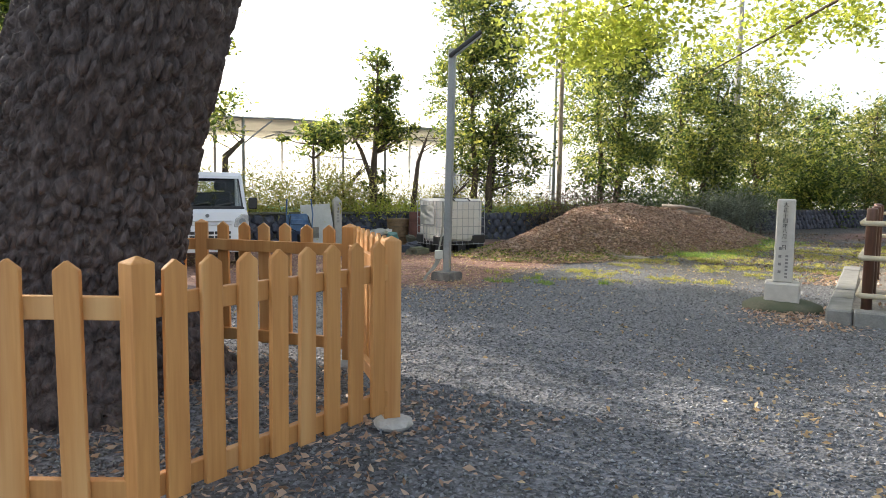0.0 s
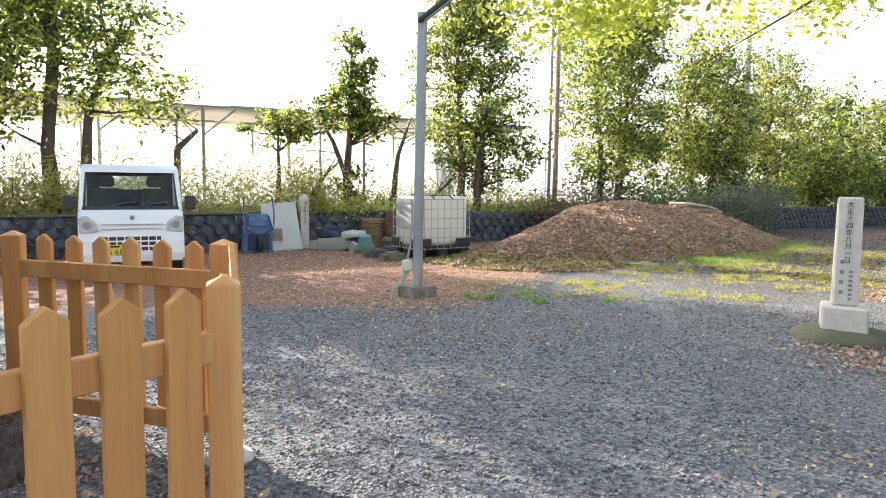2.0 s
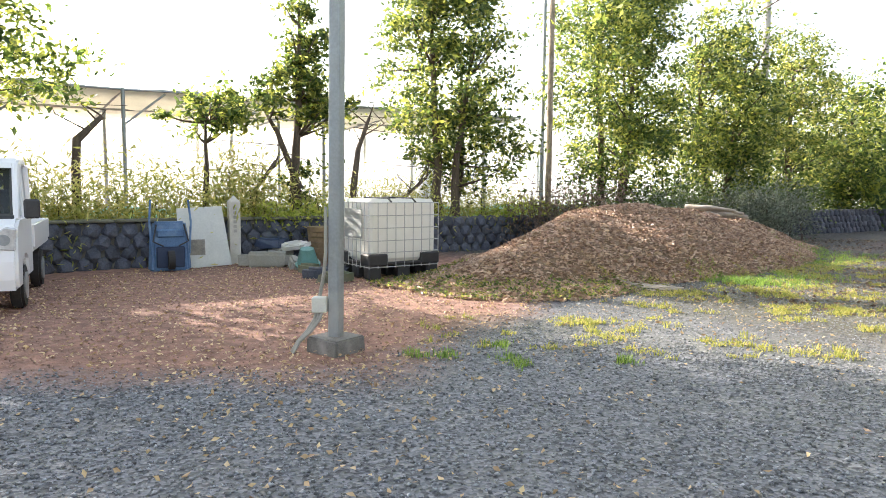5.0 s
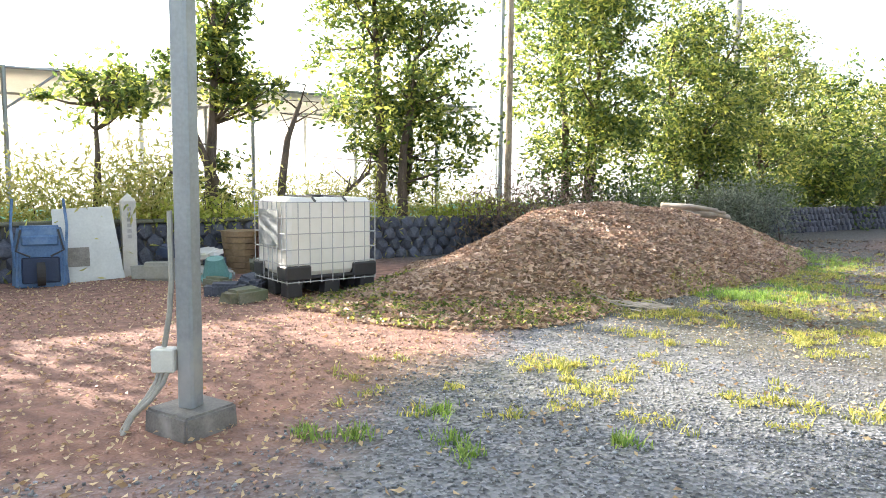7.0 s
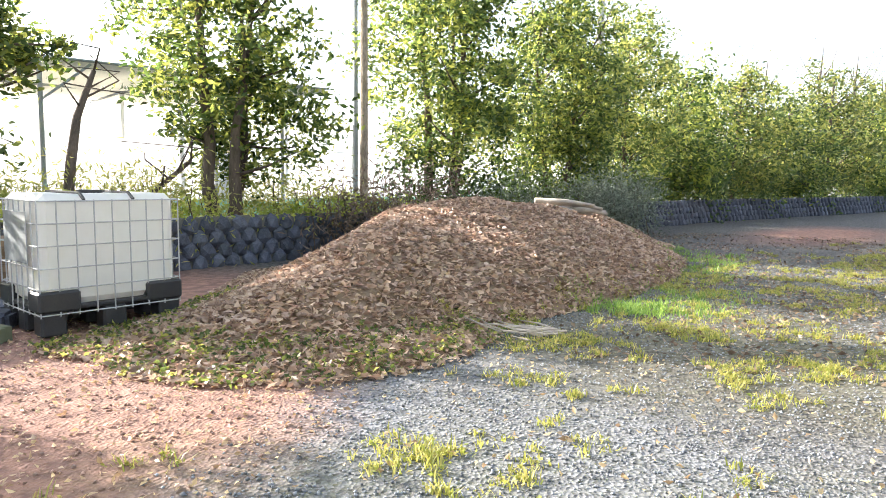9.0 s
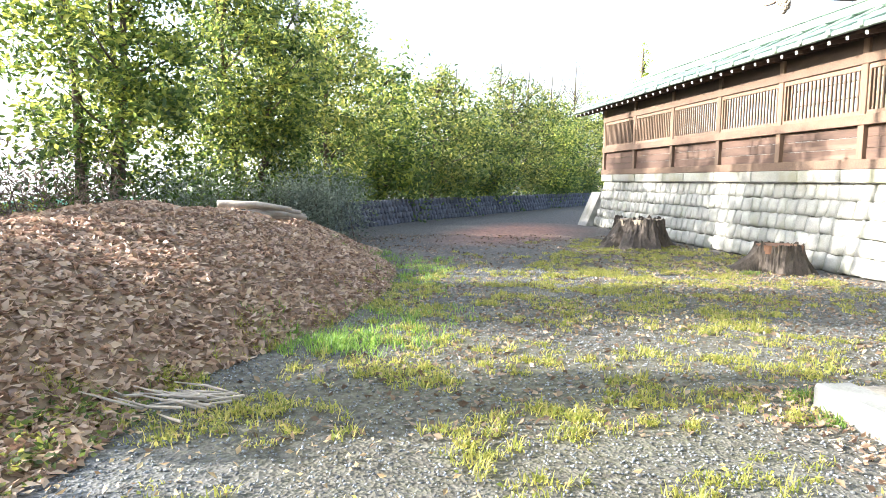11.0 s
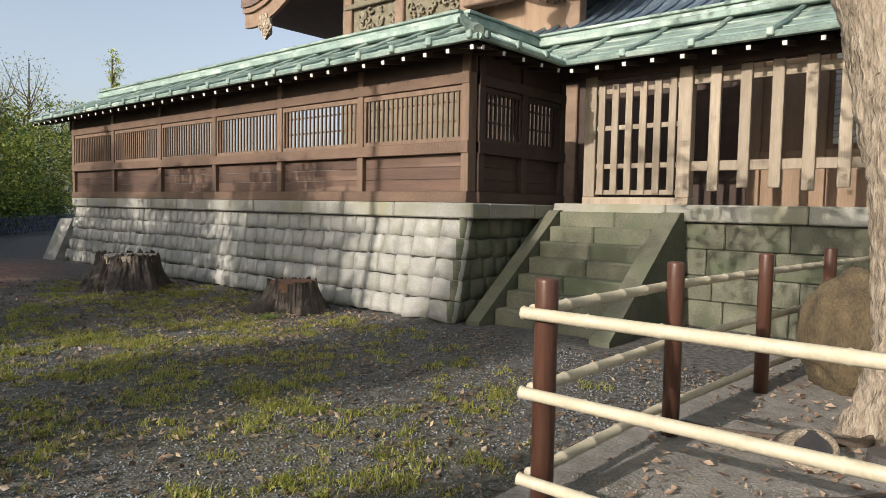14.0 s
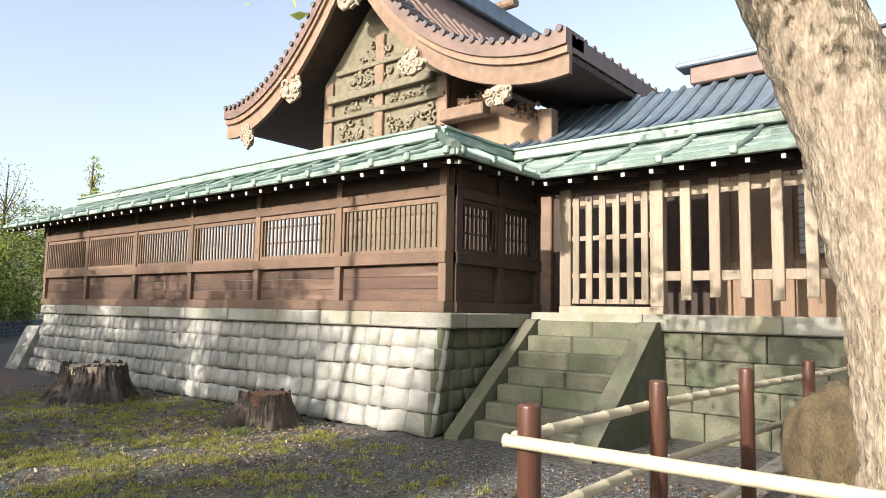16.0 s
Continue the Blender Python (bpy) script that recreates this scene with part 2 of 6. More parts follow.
CARWHITE = material("white car paint", (0.78, 0.79, 0.80), (0.74, 0.75, 0.76), 0.25, scale=0.8, fine=3, bump=0.0)
RUBBER = material("tyre rubber", (0.02, 0.02, 0.02), (0.035, 0.033, 0.03), 0.85)
LEAFDARK = leaf_material("dark evergreen leaves", (0.018, 0.04, 0.011), (0.066, 0.11, 0.025), (0.27, 0.30, 0.06), 0.5)
LEAFDEEP = leaf_material("deep green shrub leaves", (0.02, 0.04, 0.012), (0.045, 0.08, 0.022), (0.10, 0.14, 0.035), 0.4)
LEAFYELLOW = leaf_material("yellow green young leaves", (0.14, 0.19, 0.03), (0.22, 0.28, 0.05), (0.32, 0.35, 0.075), 0.5)
LEAFHEDGE = leaf_material("olive hedge leaves", (0.025, 0.045, 0.012), (0.075, 0.11, 0.026), (0.26, 0.265, 0.062), 0.5)
DEADLEAF = leaf_material("dry fallen leaves", (0.19, 0.12, 0.078), (0.39, 0.27, 0.18), (0.58, 0.45, 0.33), 0.15)
STRAWLEAF = leaf_material("pale dry litter", (0.25, 0.17, 0.09), (0.38, 0.28, 0.15), (0.50, 0.40, 0.22), 0.1)
GRASS = leaf_material("spring grass", (0.10, 0.135, 0.026), (0.20, 0.215, 0.044), (0.34, 0.315, 0.10), 0.4)
GRAVEL = material("blue grey crushed gravel", (0.26, 0.275, 0.295), (0.13, 0.14, 0.15), 0.75, scale=20, fine=90, bump=0.3, spread=0.6, island=True)
# ---- ground ----
BOUND = [(-21.0, -8.0), (-16.4, 4.0), (-13.1, 11.6), (-9.7, 18.7), (-5.6, 26.0), (-1.9, 34.0), (4.0, 43.0), (12.0, 54.5), (20.0, 66.0)]


def bound_point(s, off=0.0):
    """The place s metres along the boundary wall from its start, off metres beyond it."""
    for (ax, ay), (bx, by) in zip(BOUND, BOUND[1:]):
        n = math.hypot(bx - ax, by - ay)
        if s <= n or (bx, by) == BOUND[-1]:
            ux, uy = (bx - ax) / n, (by - ay) / n
            return Vector((ax + ux * s - uy * off, ay + uy * s + ux * off, 0)), math.atan2(uy, ux)
        s -= n


def sdf_ellipse(x, y, cx, cy, rx, ry, yaw=0.0):
    a = radians(yaw)
    u, v = (x - cx) * math.cos(a) + (y - cy) * math.sin(a), -(x - cx) * math.sin(a) + (y - cy) * math.cos(a)
    return np.sqrt((u / rx) ** 2 + (v / ry) ** 2)


def wavy(x, y, s=1.0):
    return (np.sin(x * 1.7 * s + 1.3 * np.sin(y * 0.9 * s)) + np.sin(y * 2.1 * s + 1.7 * np.sin(x * 1.1 * s + 2)) + 0.6 * np.sin(x * 4.3 * s + y * 3.1 * s) + 0.4 * np.sin(y * 7.7 * s - x * 5.3 * s)) / 3.0


def soft(v):
    return np.clip(v, 0, 1)


def zone_red(x, y):
    """Red earth of the parking place, and a strip on the path."""
    left = y - 8.65 - 0.88 * np.clip(x + 5.95, -12, 0)
    west = soft(0.5 + left * 0.8 + wavy(x, y) * 0.35) * soft(0.5 + (-5.1 - 0.12 * (y - 9.0) - x) * 1.1 + wavy(x, y) * 0.35) * soft((18.5 - y) * 0.6)
    far = soft(1.6 - sdf_ellipse(x, y, 1.2, 30.0, 2.0, 5.0, -25) * 1.4 + wavy(x, y) * 0.2)
    return np.maximum(west, far)


def mound_height(x, y):
    a = sdf_ellipse(x, y, -6.1, 18.7, 2.75, 6.1, -20)
    b = sdf_ellipse(x, y, -6.5, 14.7, 1.8, 2.15, 0)
    c = sdf_ellipse(x, y, -4.8, 23.5, 1.7, 2.7, -24)
    h = 1.14 * np.clip(1 - a ** 1.55, 0, None) + 0.20 * np.clip(1 - b ** 2, 0, None) + 0.42 * np.clip(1 - c ** 2, 0, None) ** 1.3
    h = h * np.clip((x + 8.3 + 0.35 * np.clip(y - 15, 0, 9)) / 2.3, 0, 1)
    return h * (1 + 0.07 * wavy(x, y, 0.8)) + 0.05 * wavy(x, y, 2.2) * np.clip(h * 2, 0, 1)


def zone_grass(x, y):
    """Thin grass: a band beside the mound and on the court before the stone wall."""
    band = 1.25 - sdf_ellipse(x, y, -2.0, 15.3, 3.4, 2.2, 10)
    court = 1.25 - sdf_ellipse(x, y, 0.6, 19.5, 3.2, 5.6, -15)
    edge = 1.2 - sdf_ellipse(x, y, -2.9, 18.6, 0.9, 4.2, -15)
    strip = 1.1 - sdf_ellipse(x, y, -4.4, 11.6, 2.6, 1.0, 20)
    foot = 1.15 - sdf_ellipse(x, y, 2.6, 24.5, 2.2, 4.5, -5)
    return soft(np.maximum.reduce([band, court * 0.95, edge, strip * 0.8, foot * 1.0]) + wavy(x, y, 1.4) * 0.35)


def zone_dirt(x, y):
    """Grey trodden earth beyond the gravel."""
    return soft((y - 12.2 + 0.25 * (x + 3) + wavy(x, y) * 0.8) * 0.5)


dense_x, dense_y = np.arange(-15, 9.01, 0.16), np.arange(-1, 36.01, 0.16)
far = np.array([1, 2.5, 5, 9, 15, 24, 40, 70, 120, 220, 420, 800])
gx = np.concatenate([-15 - far[::-1], dense_x, 9 + far])
gy = np.concatenate([-1 - far[::-1], dense_y, 36 + far])
X, Y = np.meshgrid(gx, gy)
Z = 0.02 * wavy(X, Y, 0.6) + 0.006 * wavy(X * 3.1, Y * 2.7)
near = (np.abs(X) < 25) & (Y > -12) & (Y < 60)
Z = np.where(near, Z, 0)
nx, ny = len(gx), len(gy)
idx = np.arange(nx * ny).reshape(ny, nx)
quads = np.stack([idx[:-1, :-1], idx[:-1, 1:], idx[1:, 1:], idx[1:, :-1]], -1).reshape(-1, 4)


def ground_material():
    m = bpy.data.materials.new("gravel, earth and grass")
    m.use_nodes = True
    nt = m.node_tree
    b = nt.nodes["Principled BSDF"]
    b.inputs["Roughness"].default_value = 0.95
    tc = nt.nodes.new("ShaderNodeTexCoord")
    att = nt.nodes.new("ShaderNodeAttribute")
    att.attribute_name = "zones"
    sep = nt.nodes.new("ShaderNodeSeparateColor")
    nt.links.new(att.outputs["Color"], sep.inputs[0])

    def noisy(scale, c1, c2, lo=0.35, hi=0.65):
        n, r = nt.nodes.new("ShaderNodeTexNoise"), nt.nodes.new("ShaderNodeValToRGB")
        n.inputs["Scale"].default_value, n.inputs["Detail"].default_value = scale, 6
        r.color_ramp.elements[0].position, r.color_ramp.elements[1].position = lo, hi
        r.color_ramp.elements[0].color, r.color_ramp.elements[1].color = (*c2, 1), (*c1, 1)
        nt.links.new(tc.outputs["Object"], n.inputs["Vector"])
        nt.links.new(n.outputs[0], r.inputs[0])
        return r.outputs[0], n.outputs[0]

    def blend(f, a, c):
        x = nt.nodes.new("ShaderNodeMix")
        x.data_type = "RGBA"
        nt.links.new(f, x.inputs["Factor"])
        nt.links.new(a, x.inputs["A"])
        nt.links.new(c, x.inputs["B"])
        return x.outputs["Result"]

    vor = nt.nodes.new("ShaderNodeTexVoronoi")
    vor.inputs["Scale"].default_value = 42
    nt.links.new(tc.outputs["Object"], vor.inputs["Vector"])
    vr = nt.nodes.new("ShaderNodeValToRGB")
    vr.color_ramp.elements[0].color, vr.color_ramp.elements[1].color = (0.04, 0.042, 0.047, 1), (0.25, 0.26, 0.28, 1)
    bw = nt.nodes.new("ShaderNodeRGBToBW")
    nt.links.new(vor.outputs["Color"], bw.inputs[0])
    nt.links.new(bw.outputs[0], vr.inputs[0])
    broad, broad_f = noisy(0.9, (0.21, 0.205, 0.19), (0.13, 0.125, 0.12))
    half = nt.nodes.new("ShaderNodeValToRGB")
    half.color_ramp.elements[0].position, half.color_ramp.elements[1].position = 0.55, 0.8
    half.color_ramp.elements[1].color = (0.5, 0.5, 0.5, 1)
    nt.links.new(broad_f, half.inputs[0])
    gravel = blend(half.outputs[0], vr.outputs[0], broad)
    red, _ = noisy(7, (0.34, 0.19, 0.14), (0.18, 0.10, 0.075))
    dirt, dirt_f = noisy(14, (0.155, 0.145, 0.13), (0.045, 0.042, 0.038))
    grass, _ = noisy(18, (0.14, 0.145, 0.05), (0.12, 0.10, 0.06))
    col = blend(sep.outputs[2], gravel, dirt)
    col = blend(sep.outputs[0], col, red)
    col = blend(sep.outputs[1], col, grass)
    nt.links.new(col, b.inputs["Base Color"])
    bp = nt.nodes.new("ShaderNodeBump")
    bp.inputs["Strength"].default_value, bp.inputs["Distance"].default_value = 0.7, 0.015
    nt.links.new(vor.outputs["Distance"], bp.inputs["Height"])
    b2 = nt.nodes.new("ShaderNodeBump")
    b2.inputs["Strength"].default_value, b2.inputs["Distance"].default_value = 0.5, 0.02
    nt.links.new(dirt_f, b2.inputs["Height"])
    nt.links.new(bp.outputs[0], b2.inputs["Normal"])
    nt.links.new(b2.outputs[0], b.inputs["Normal"])
    return m


ground = arrays("ground", np.stack([X, Y, Z], -1).reshape(-1, 3), quads, ground_material(), True)
zones = ground.data.color_attributes.new("zones", "FLOAT_COLOR", "POINT")
zc = np.ones((nx * ny, 4), np.float32)
zc[:, 0], zc[:, 1], zc[:, 2] = zone_red(X, Y).ravel(), (zone_grass(X, Y) * 0.38).ravel(), zone_dirt(X, Y).ravel()
zones.data.foreach_set("color", zc.ravel())
tagged(ground, "grey gravel, red earth and thin grass underfoot", "ground", kind="structure")

# ---- leaf mound ----
mx, my = np.meshgrid(np.arange(-11, -0.5, 0.12), np.arange(10.5, 26.6, 0.12))
mz = mound_height(mx, my)
mi = np.arange(mx.size).reshape(mx.shape)
mq = np.stack([mi[:-1, :-1], mi[:-1, 1:], mi[1:, 1:], mi[1:, :-1]], -1).reshape(-1, 4)
keep = (mz.ravel()[mq] > 0.012).any(1)
MOUNDSOIL = material("leaf mould", (0.30, 0.215, 0.145), (0.17, 0.115, 0.075), 0.95, scale=9, fine=45, bump=0.8, dist=0.03)
mv, mf = np.stack([mx, my, np.where(mz > 0.03, mz, mz - 0.06)], -1).reshape(-1, 3), mq[keep]
used, mf = np.unique(mf, return_inverse=True)
mound = arrays("leaf_mound", mv[used], mf.reshape(-1, 4), MOUNDSOIL, True)
tagged(mound, "low mound of brown leaf mould beside the wall", "mound", kind="structure")

# ---- boundary wall: dark concrete blocks, then dry-laid dark stones ----
lengths = [math.dist(a, b) for a, b in zip(BOUND, BOUND[1:])]
wall_boundary = tagged(new("wall_boundary"), "low dark boundary wall of blocks and stones", "wall", kind="structure")
for i, ((ax, ay), (bx, by)) in enumerate(zip(BOUND, BOUND[1:])):
    n = math.dist((ax, ay), (bx, by))
    at = Matrix.Translation((ax, ay, 0)) @ Matrix.Rotation(math.atan2(by - ay, bx - ax), 4, "Z")
    part("core", boxed((0, 0.05, -0.2), (n + 0.05, 0.30, 0.80)), JOINT, wall_boundary, at=at)

# ---- stone base of the shrine wall ----
WX, WY0, WY1, GX = 4.85, 18.68, 32.9, 7.0      # long wall's face, its ends, and the gate wall's face
BATTER = 0.32
wall_west = tagged(new("wall_west"), "battered grey stone base under the timber wall", "wall", kind="structure")
bm = bmesh.new()
prism(bm, [(WX - BATTER + 0.10, -0.2), (WX + 0.10, 1.5), (9.0, 1.5), (9.0, -0.2)], "y", WY0 + 0.1, WY1)
part("core", bm, JOINT, wall_west)
bm = bmesh.new()
prism(bm, [(WX - BATTER - 0.25, -0.1), (WX - 0.05, 1.15), (9.0, 1.15), (9.0, -0.1)], "y", WY1 + 0.02, WY1 + 0.9)
part("end_block", bm, STONE, wall_west)
wall_gate = tagged(new("wall_gate"), "dark mossy stone wall below the picket screen", "wall", kind="structure")
part("core", boxed((GX + 0.08, -2.0, -0.2), (GX + 2.2, WY0, 1.5)), JOINT, wall_gate)
court = part("court_floor", boxed((GX + 0.3, -2.0, 1.40), (24, WY1 + 6, 1.62)), CONCRETE)
tagged(court, "raised court floor behind the shrine wall", "floor", kind="structure")


def upright_stone(w, h, d, seed):
    """A roughly squared stone with a pillowed face toward -x, its back at x = 0."""
    g = random.Random(seed)
    bm = bmesh.new()
    n = 4
    grid = []
    for j in range(n):
        row = []
        for i in range(n):
            u, v = i / (n - 1), j / (n - 1)
            e = min(u, 1 - u, v, 1 - v)
            y = (u - 0.5) * w * 0.99 + g.uniform(-0.016, 0.016)
            z = v * h + g.uniform(-0.02, 0.02)
            row.append(bm.verts.new((-d * (0.55 if e == 0 else 1.0) + g.uniform(-0.008, 0.008), y, z)))
        grid.append(row)
    for j in range(n - 1):
        for i in range(n - 1):
            bm.faces.new((grid[j][i], grid[j + 1][i], grid[j + 1][i + 1], grid[j][i + 1]))
    rim = grid[0] + [r[-1] for r in grid[1:]] + grid[-1][::-1][1:] + [r[0] for r in grid[::-1][1:-1]]
    back = [bm.verts.new((0.06, v.co.y, v.co.z)) for v in rim]
    for i in range(len(rim)):
        j = (i + 1) % len(rim)
        bm.faces.new((rim[i], rim[j], back[j], back[i]))
    bmesh.ops.recalc_face_normals(bm, faces=bm.faces)
    mesh = bpy.data.meshes.new("stone")
    bm.to_mesh(mesh)
    bm.free()
    mesh.shade_smooth()
    return mesh


# ---- timber wall above it ----
shrine_wall = tagged(new("shrine_wall"), "dark timber wall with lattice windows above stone base", "shrine wall")
SILL, RAIL, LAT0, LAT1, TOP = 1.75, 2.47, 2.66, 3.42, 3.62
POSTS = [WY0 + 0.08, 21.0, 23.23, 25.52, 27.87, 30.34, 32.86]


def lattice_run(parent, axis, line, stations, tan, inward, tall=(LAT0, LAT1), bars_per_m=9.5):
    """Posts, rails, boards and lattice bars along a line. axis 'y' runs along y at x = line, facing -x; axis 'x' along x at y = line, facing -y."""
    def slab(a0, a1, d0, d1, z0, z1):
        return boxed((line + d0, a0, z0), (line + d1, a1, z1), 0.006) if axis == "y" else boxed((a0, line + d0, z0), (a1, line + d1, z1), 0.006)
    lo, hi = stations[0], stations[-1]
    # Runs not in WOOD take the dark copy, so their shade is coloured in.
    upright, boards = (WOODV, BOARD) if tan is WOOD else (DARKSHADEWOOD, DARKSHADEWOOD)
    part("sill_beam", slab(lo - 0.07, hi + 0.07, -0.05, 0.20, SILL, SILL + 0.16), tan, parent)
    part("middle_rail", slab(lo - 0.07, hi + 0.07, -0.045, 0.13, RAIL, RAIL + 0.17), tan, parent)
    part("top_beam", slab(lo - 0.07, hi + 0.07, -0.035, 0.14, TOP - 0.16, TOP), tan, parent)
    for s in stations:
        part("post", slab(s - 0.07, s + 0.07, -0.025, 0.16, SILL + 0.16, TOP + 0.25), upright, parent)
    for a, b in zip(stations, stations[1:]):
        a, b = a + 0.07, b - 0.07
        for k in range(3):
            h = (RAIL - SILL - 0.16) / 3
            part("board", slab(a, b, 0.05 + 0.004 * k, 0.075, SILL + 0.16 + h * k, SILL + 0.16 + h * (k + 1) - 0.004), boards, parent)
        fr = part("lattice_frame", slab(a, b, 0.0, 0.07, tall[0] - 0.02, tall[0] + 0.05), upright, parent)
        part("lattice_frame", slab(a, b, 0.0, 0.07, tall[1] - 0.05, tall[1] + 0.03), upright, parent)
        part("lattice_frame", slab(a, a + 0.05, 0.0, 0.07, tall[0] + 0.05, tall[1] - 0.05), upright, parent)
        part("lattice_frame", slab(b - 0.05, b, 0.0, 0.07, tall[0] + 0.05, tall[1] - 0.05), upright, parent)
        if a < lo + 3.0:
            for z in (tall[0] + 0.28, tall[1] - 0.2):
                part("lattice_rail", slab(a + 0.05, b - 0.05, 0.055, 0.075, z, z + 0.03), upright, parent)
        n = int((b - a - 0.1) * bars_per_m)
        first = None
        for k in range(n):
            c = a + 0.05 + (b - a - 0.1) * (k + 0.5) / n
            m = Matrix.Translation((line + 0.035, c, tall[0] + 0.05) if axis == "y" else (c, line + 0.035, tall[0] + 0.05))
            if first is None:
                first = part("lattice_bar", boxed((-0.018, -0.018, 0), (0.018, 0.018, tall[1] - tall[0] - 0.1), 0.004), upright, parent, at=m)
            else:
                ob = new("lattice_bar", first.data)
                ob.parent, ob.matrix_basis = parent, m


lattice_run(shrine_wall, "y", WX, POSTS, WOOD, 1)
# Closing board; its dark tone carries the shade below the eave.
part("frieze_board", boxed((WX + 0.02, WY0, TOP + 0.003), (WX + 0.12, WY1 + 0.3, 4.15)), DARKSHADEWOOD, shrine_wall)
# Return wall: same timber, with the eave's shade put into its colour.
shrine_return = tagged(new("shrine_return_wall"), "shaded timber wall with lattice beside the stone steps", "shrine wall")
lattice_run(shrine_return, "x", WY0, [WX + 0.25, 6.2, GX + 0.35], DARKSHADEWOOD, 1)
part("frieze_board", boxed((WX + 0.13, WY0 + 0.02, TOP + 0.003), (GX + 0.3, WY0 + 0.12, 4.15)), DARKSHADEWOOD, shrine_return)


# ---- copper eaves ----
def eave_roof(name, label, axis, line, lo, hi, ends=(0.0, 0.0), pitch=0.72):
    """A lean copper roof: axis 'y' has its low edge at x = line - 0.6. ends lengthen or shorten the low edge at each end, to mitre it."""
    roof = tagged(new(name), label, "roof")
    low, high, run = 3.95, 4.62, 1.55
    edge = line - 0.58
    sheet = bmesh.new()

    def p(a, t, up=0.0):
        """a along the wall, t from the low edge (0) to the ridge (1)."""
        z = low + (high - low) * (max(t, 0.0) ** 1.15) + up
        d = edge + run * t
        return (d, a, z) if axis == "y" else (a, d, z)
    steps = 6
    for up, rev in ((0.0, False), (-0.07, True)):
        for i in range(steps):
            t0, t1 = i / steps, (i + 1) / steps
            c = [p(lo - ends[0] * (1 - t0), t0, up), p(hi + ends[1] * (1 - t0), t0, up), p(hi + ends[1] * (1 - t1), t1, up), p(lo - ends[0] * (1 - t1), t1, up)]
            sheet.faces.new([sheet.verts.new(v) for v in (c[::-1] if rev else c)])
    bmesh.ops.recalc_face_normals(sheet, faces=sheet.faces)
    part("copper_sheet", sheet, COPPER, roof)
    fas = bmesh.new()
    tube(fas, [p(lo - ends[0], 0.0, -0.03), p(hi + ends[1], 0.0, -0.03)], 0.05, 6)
    part("edge_roll", fas, COPPER, roof)
    for k, (w, up, h) in enumerate(((0.17, 0.0, 0.10), (0.11, 0.10, 0.08), (0.15, 0.18, 0.05))):
        q0, q1 = Vector(p(lo - 0.02, 1.0, up)), Vector(p(hi, 1.0, up))
        side = Vector((w, 0, 0)) if axis == "y" else Vector((0, w, 0))
        part("ridge_box", boxed(q0 - side, q1 + side + Vector((0, 0, h)), 0.01), COPPER, roof)
    a = lo - max(ends[0], 0.0) + 0.12
    while a < hi + max(ends[1], 0.0):
        t0, t1 = 0.0, 1.0
        if a < lo and ends[0] > 0:
            t1 = 1 - (lo - a) / ends[0]
        if a > hi and ends[1] > 0:
            t1 = 1 - (a - hi) / ends[1]
        if ends[1] < 0 and a > hi + ends[1]:
            t0 = (a - hi - ends[1]) / -ends[1]
        if t1 - t0 > 0.05:
            b = bmesh.new()
            tube(b, [p(a, t0, 0.03), p(a, (t0 + t1) / 2, 0.03), p(a, t1, 0.03)], 0.04, 6)
            part("batten", b, COPPER, roof)
            if t0 == 0.0:
                q = Vector(p(a, -0.02, 0.0))
                part("batten_cap", boxed(q - Vector((0.05, 0.05, 0.055)), q + Vector((0.05, 0.05, 0.055)), 0.015), COPPER, roof)
        a += pitch
    if ends[0] > 1.0:
        hip = bmesh.new()
        tube(hip, [p(lo - ends[0], 0.0, 0.05), p(lo - ends[0] / 2, 0.5, 0.07), p(lo, 1.0, 0.10)], 0.075, 6)
        part("hip_roll", hip, COPPER, roof)
    for t in (0.22, 0.5, 0.78):
        lip = bmesh.new()
        tube(lip, [p(lo - ends[0] * (1 - t), t, 0.012), p(hi + ends[1] * (1 - t), t, 0.012)], 0.016, 5)
        part("sheet_seam", lip, COPPER, roof)
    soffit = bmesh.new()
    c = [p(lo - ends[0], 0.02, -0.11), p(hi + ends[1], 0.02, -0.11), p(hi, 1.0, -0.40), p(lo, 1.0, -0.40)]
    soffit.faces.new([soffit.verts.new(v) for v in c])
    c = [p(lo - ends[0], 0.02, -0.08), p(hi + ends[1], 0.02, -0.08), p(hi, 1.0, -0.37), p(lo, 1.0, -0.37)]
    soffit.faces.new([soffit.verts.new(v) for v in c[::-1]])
    part("soffit", soffit, DARKSHADEWOOD, roof)
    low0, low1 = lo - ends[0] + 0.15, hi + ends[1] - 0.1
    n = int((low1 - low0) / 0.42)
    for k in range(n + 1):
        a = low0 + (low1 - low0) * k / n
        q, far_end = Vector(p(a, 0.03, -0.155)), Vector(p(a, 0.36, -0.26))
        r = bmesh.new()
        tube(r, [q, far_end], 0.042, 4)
        part("rafter", r, DARKSHADEWOOD, roof)
        d = (q - far_end).normalized()
        w = bmesh.new()
        tube(w, [q - d * 0.02, q + d * 0.006], 0.040, 4)
        part("rafter_end", w, WHITE, roof, "white painted rafter end")
    return roof


eave_roof("wall_roof", "green copper eaves roof over the timber wall", "y", WX, WY0 + 0.97, WY1 + 0.3, (1.55, 1.2))
eave_roof("return_roof", "green copper eaves roof over the return wall", "x", WY0, WX + 0.97, GX + 0.97, (1.55, -1.55))
eave_roof("gate_roof", "green copper eaves roof over the picket screen", "y", GX, 4.0, WY0 + 0.97, (0.0, -1.55), 1.0)

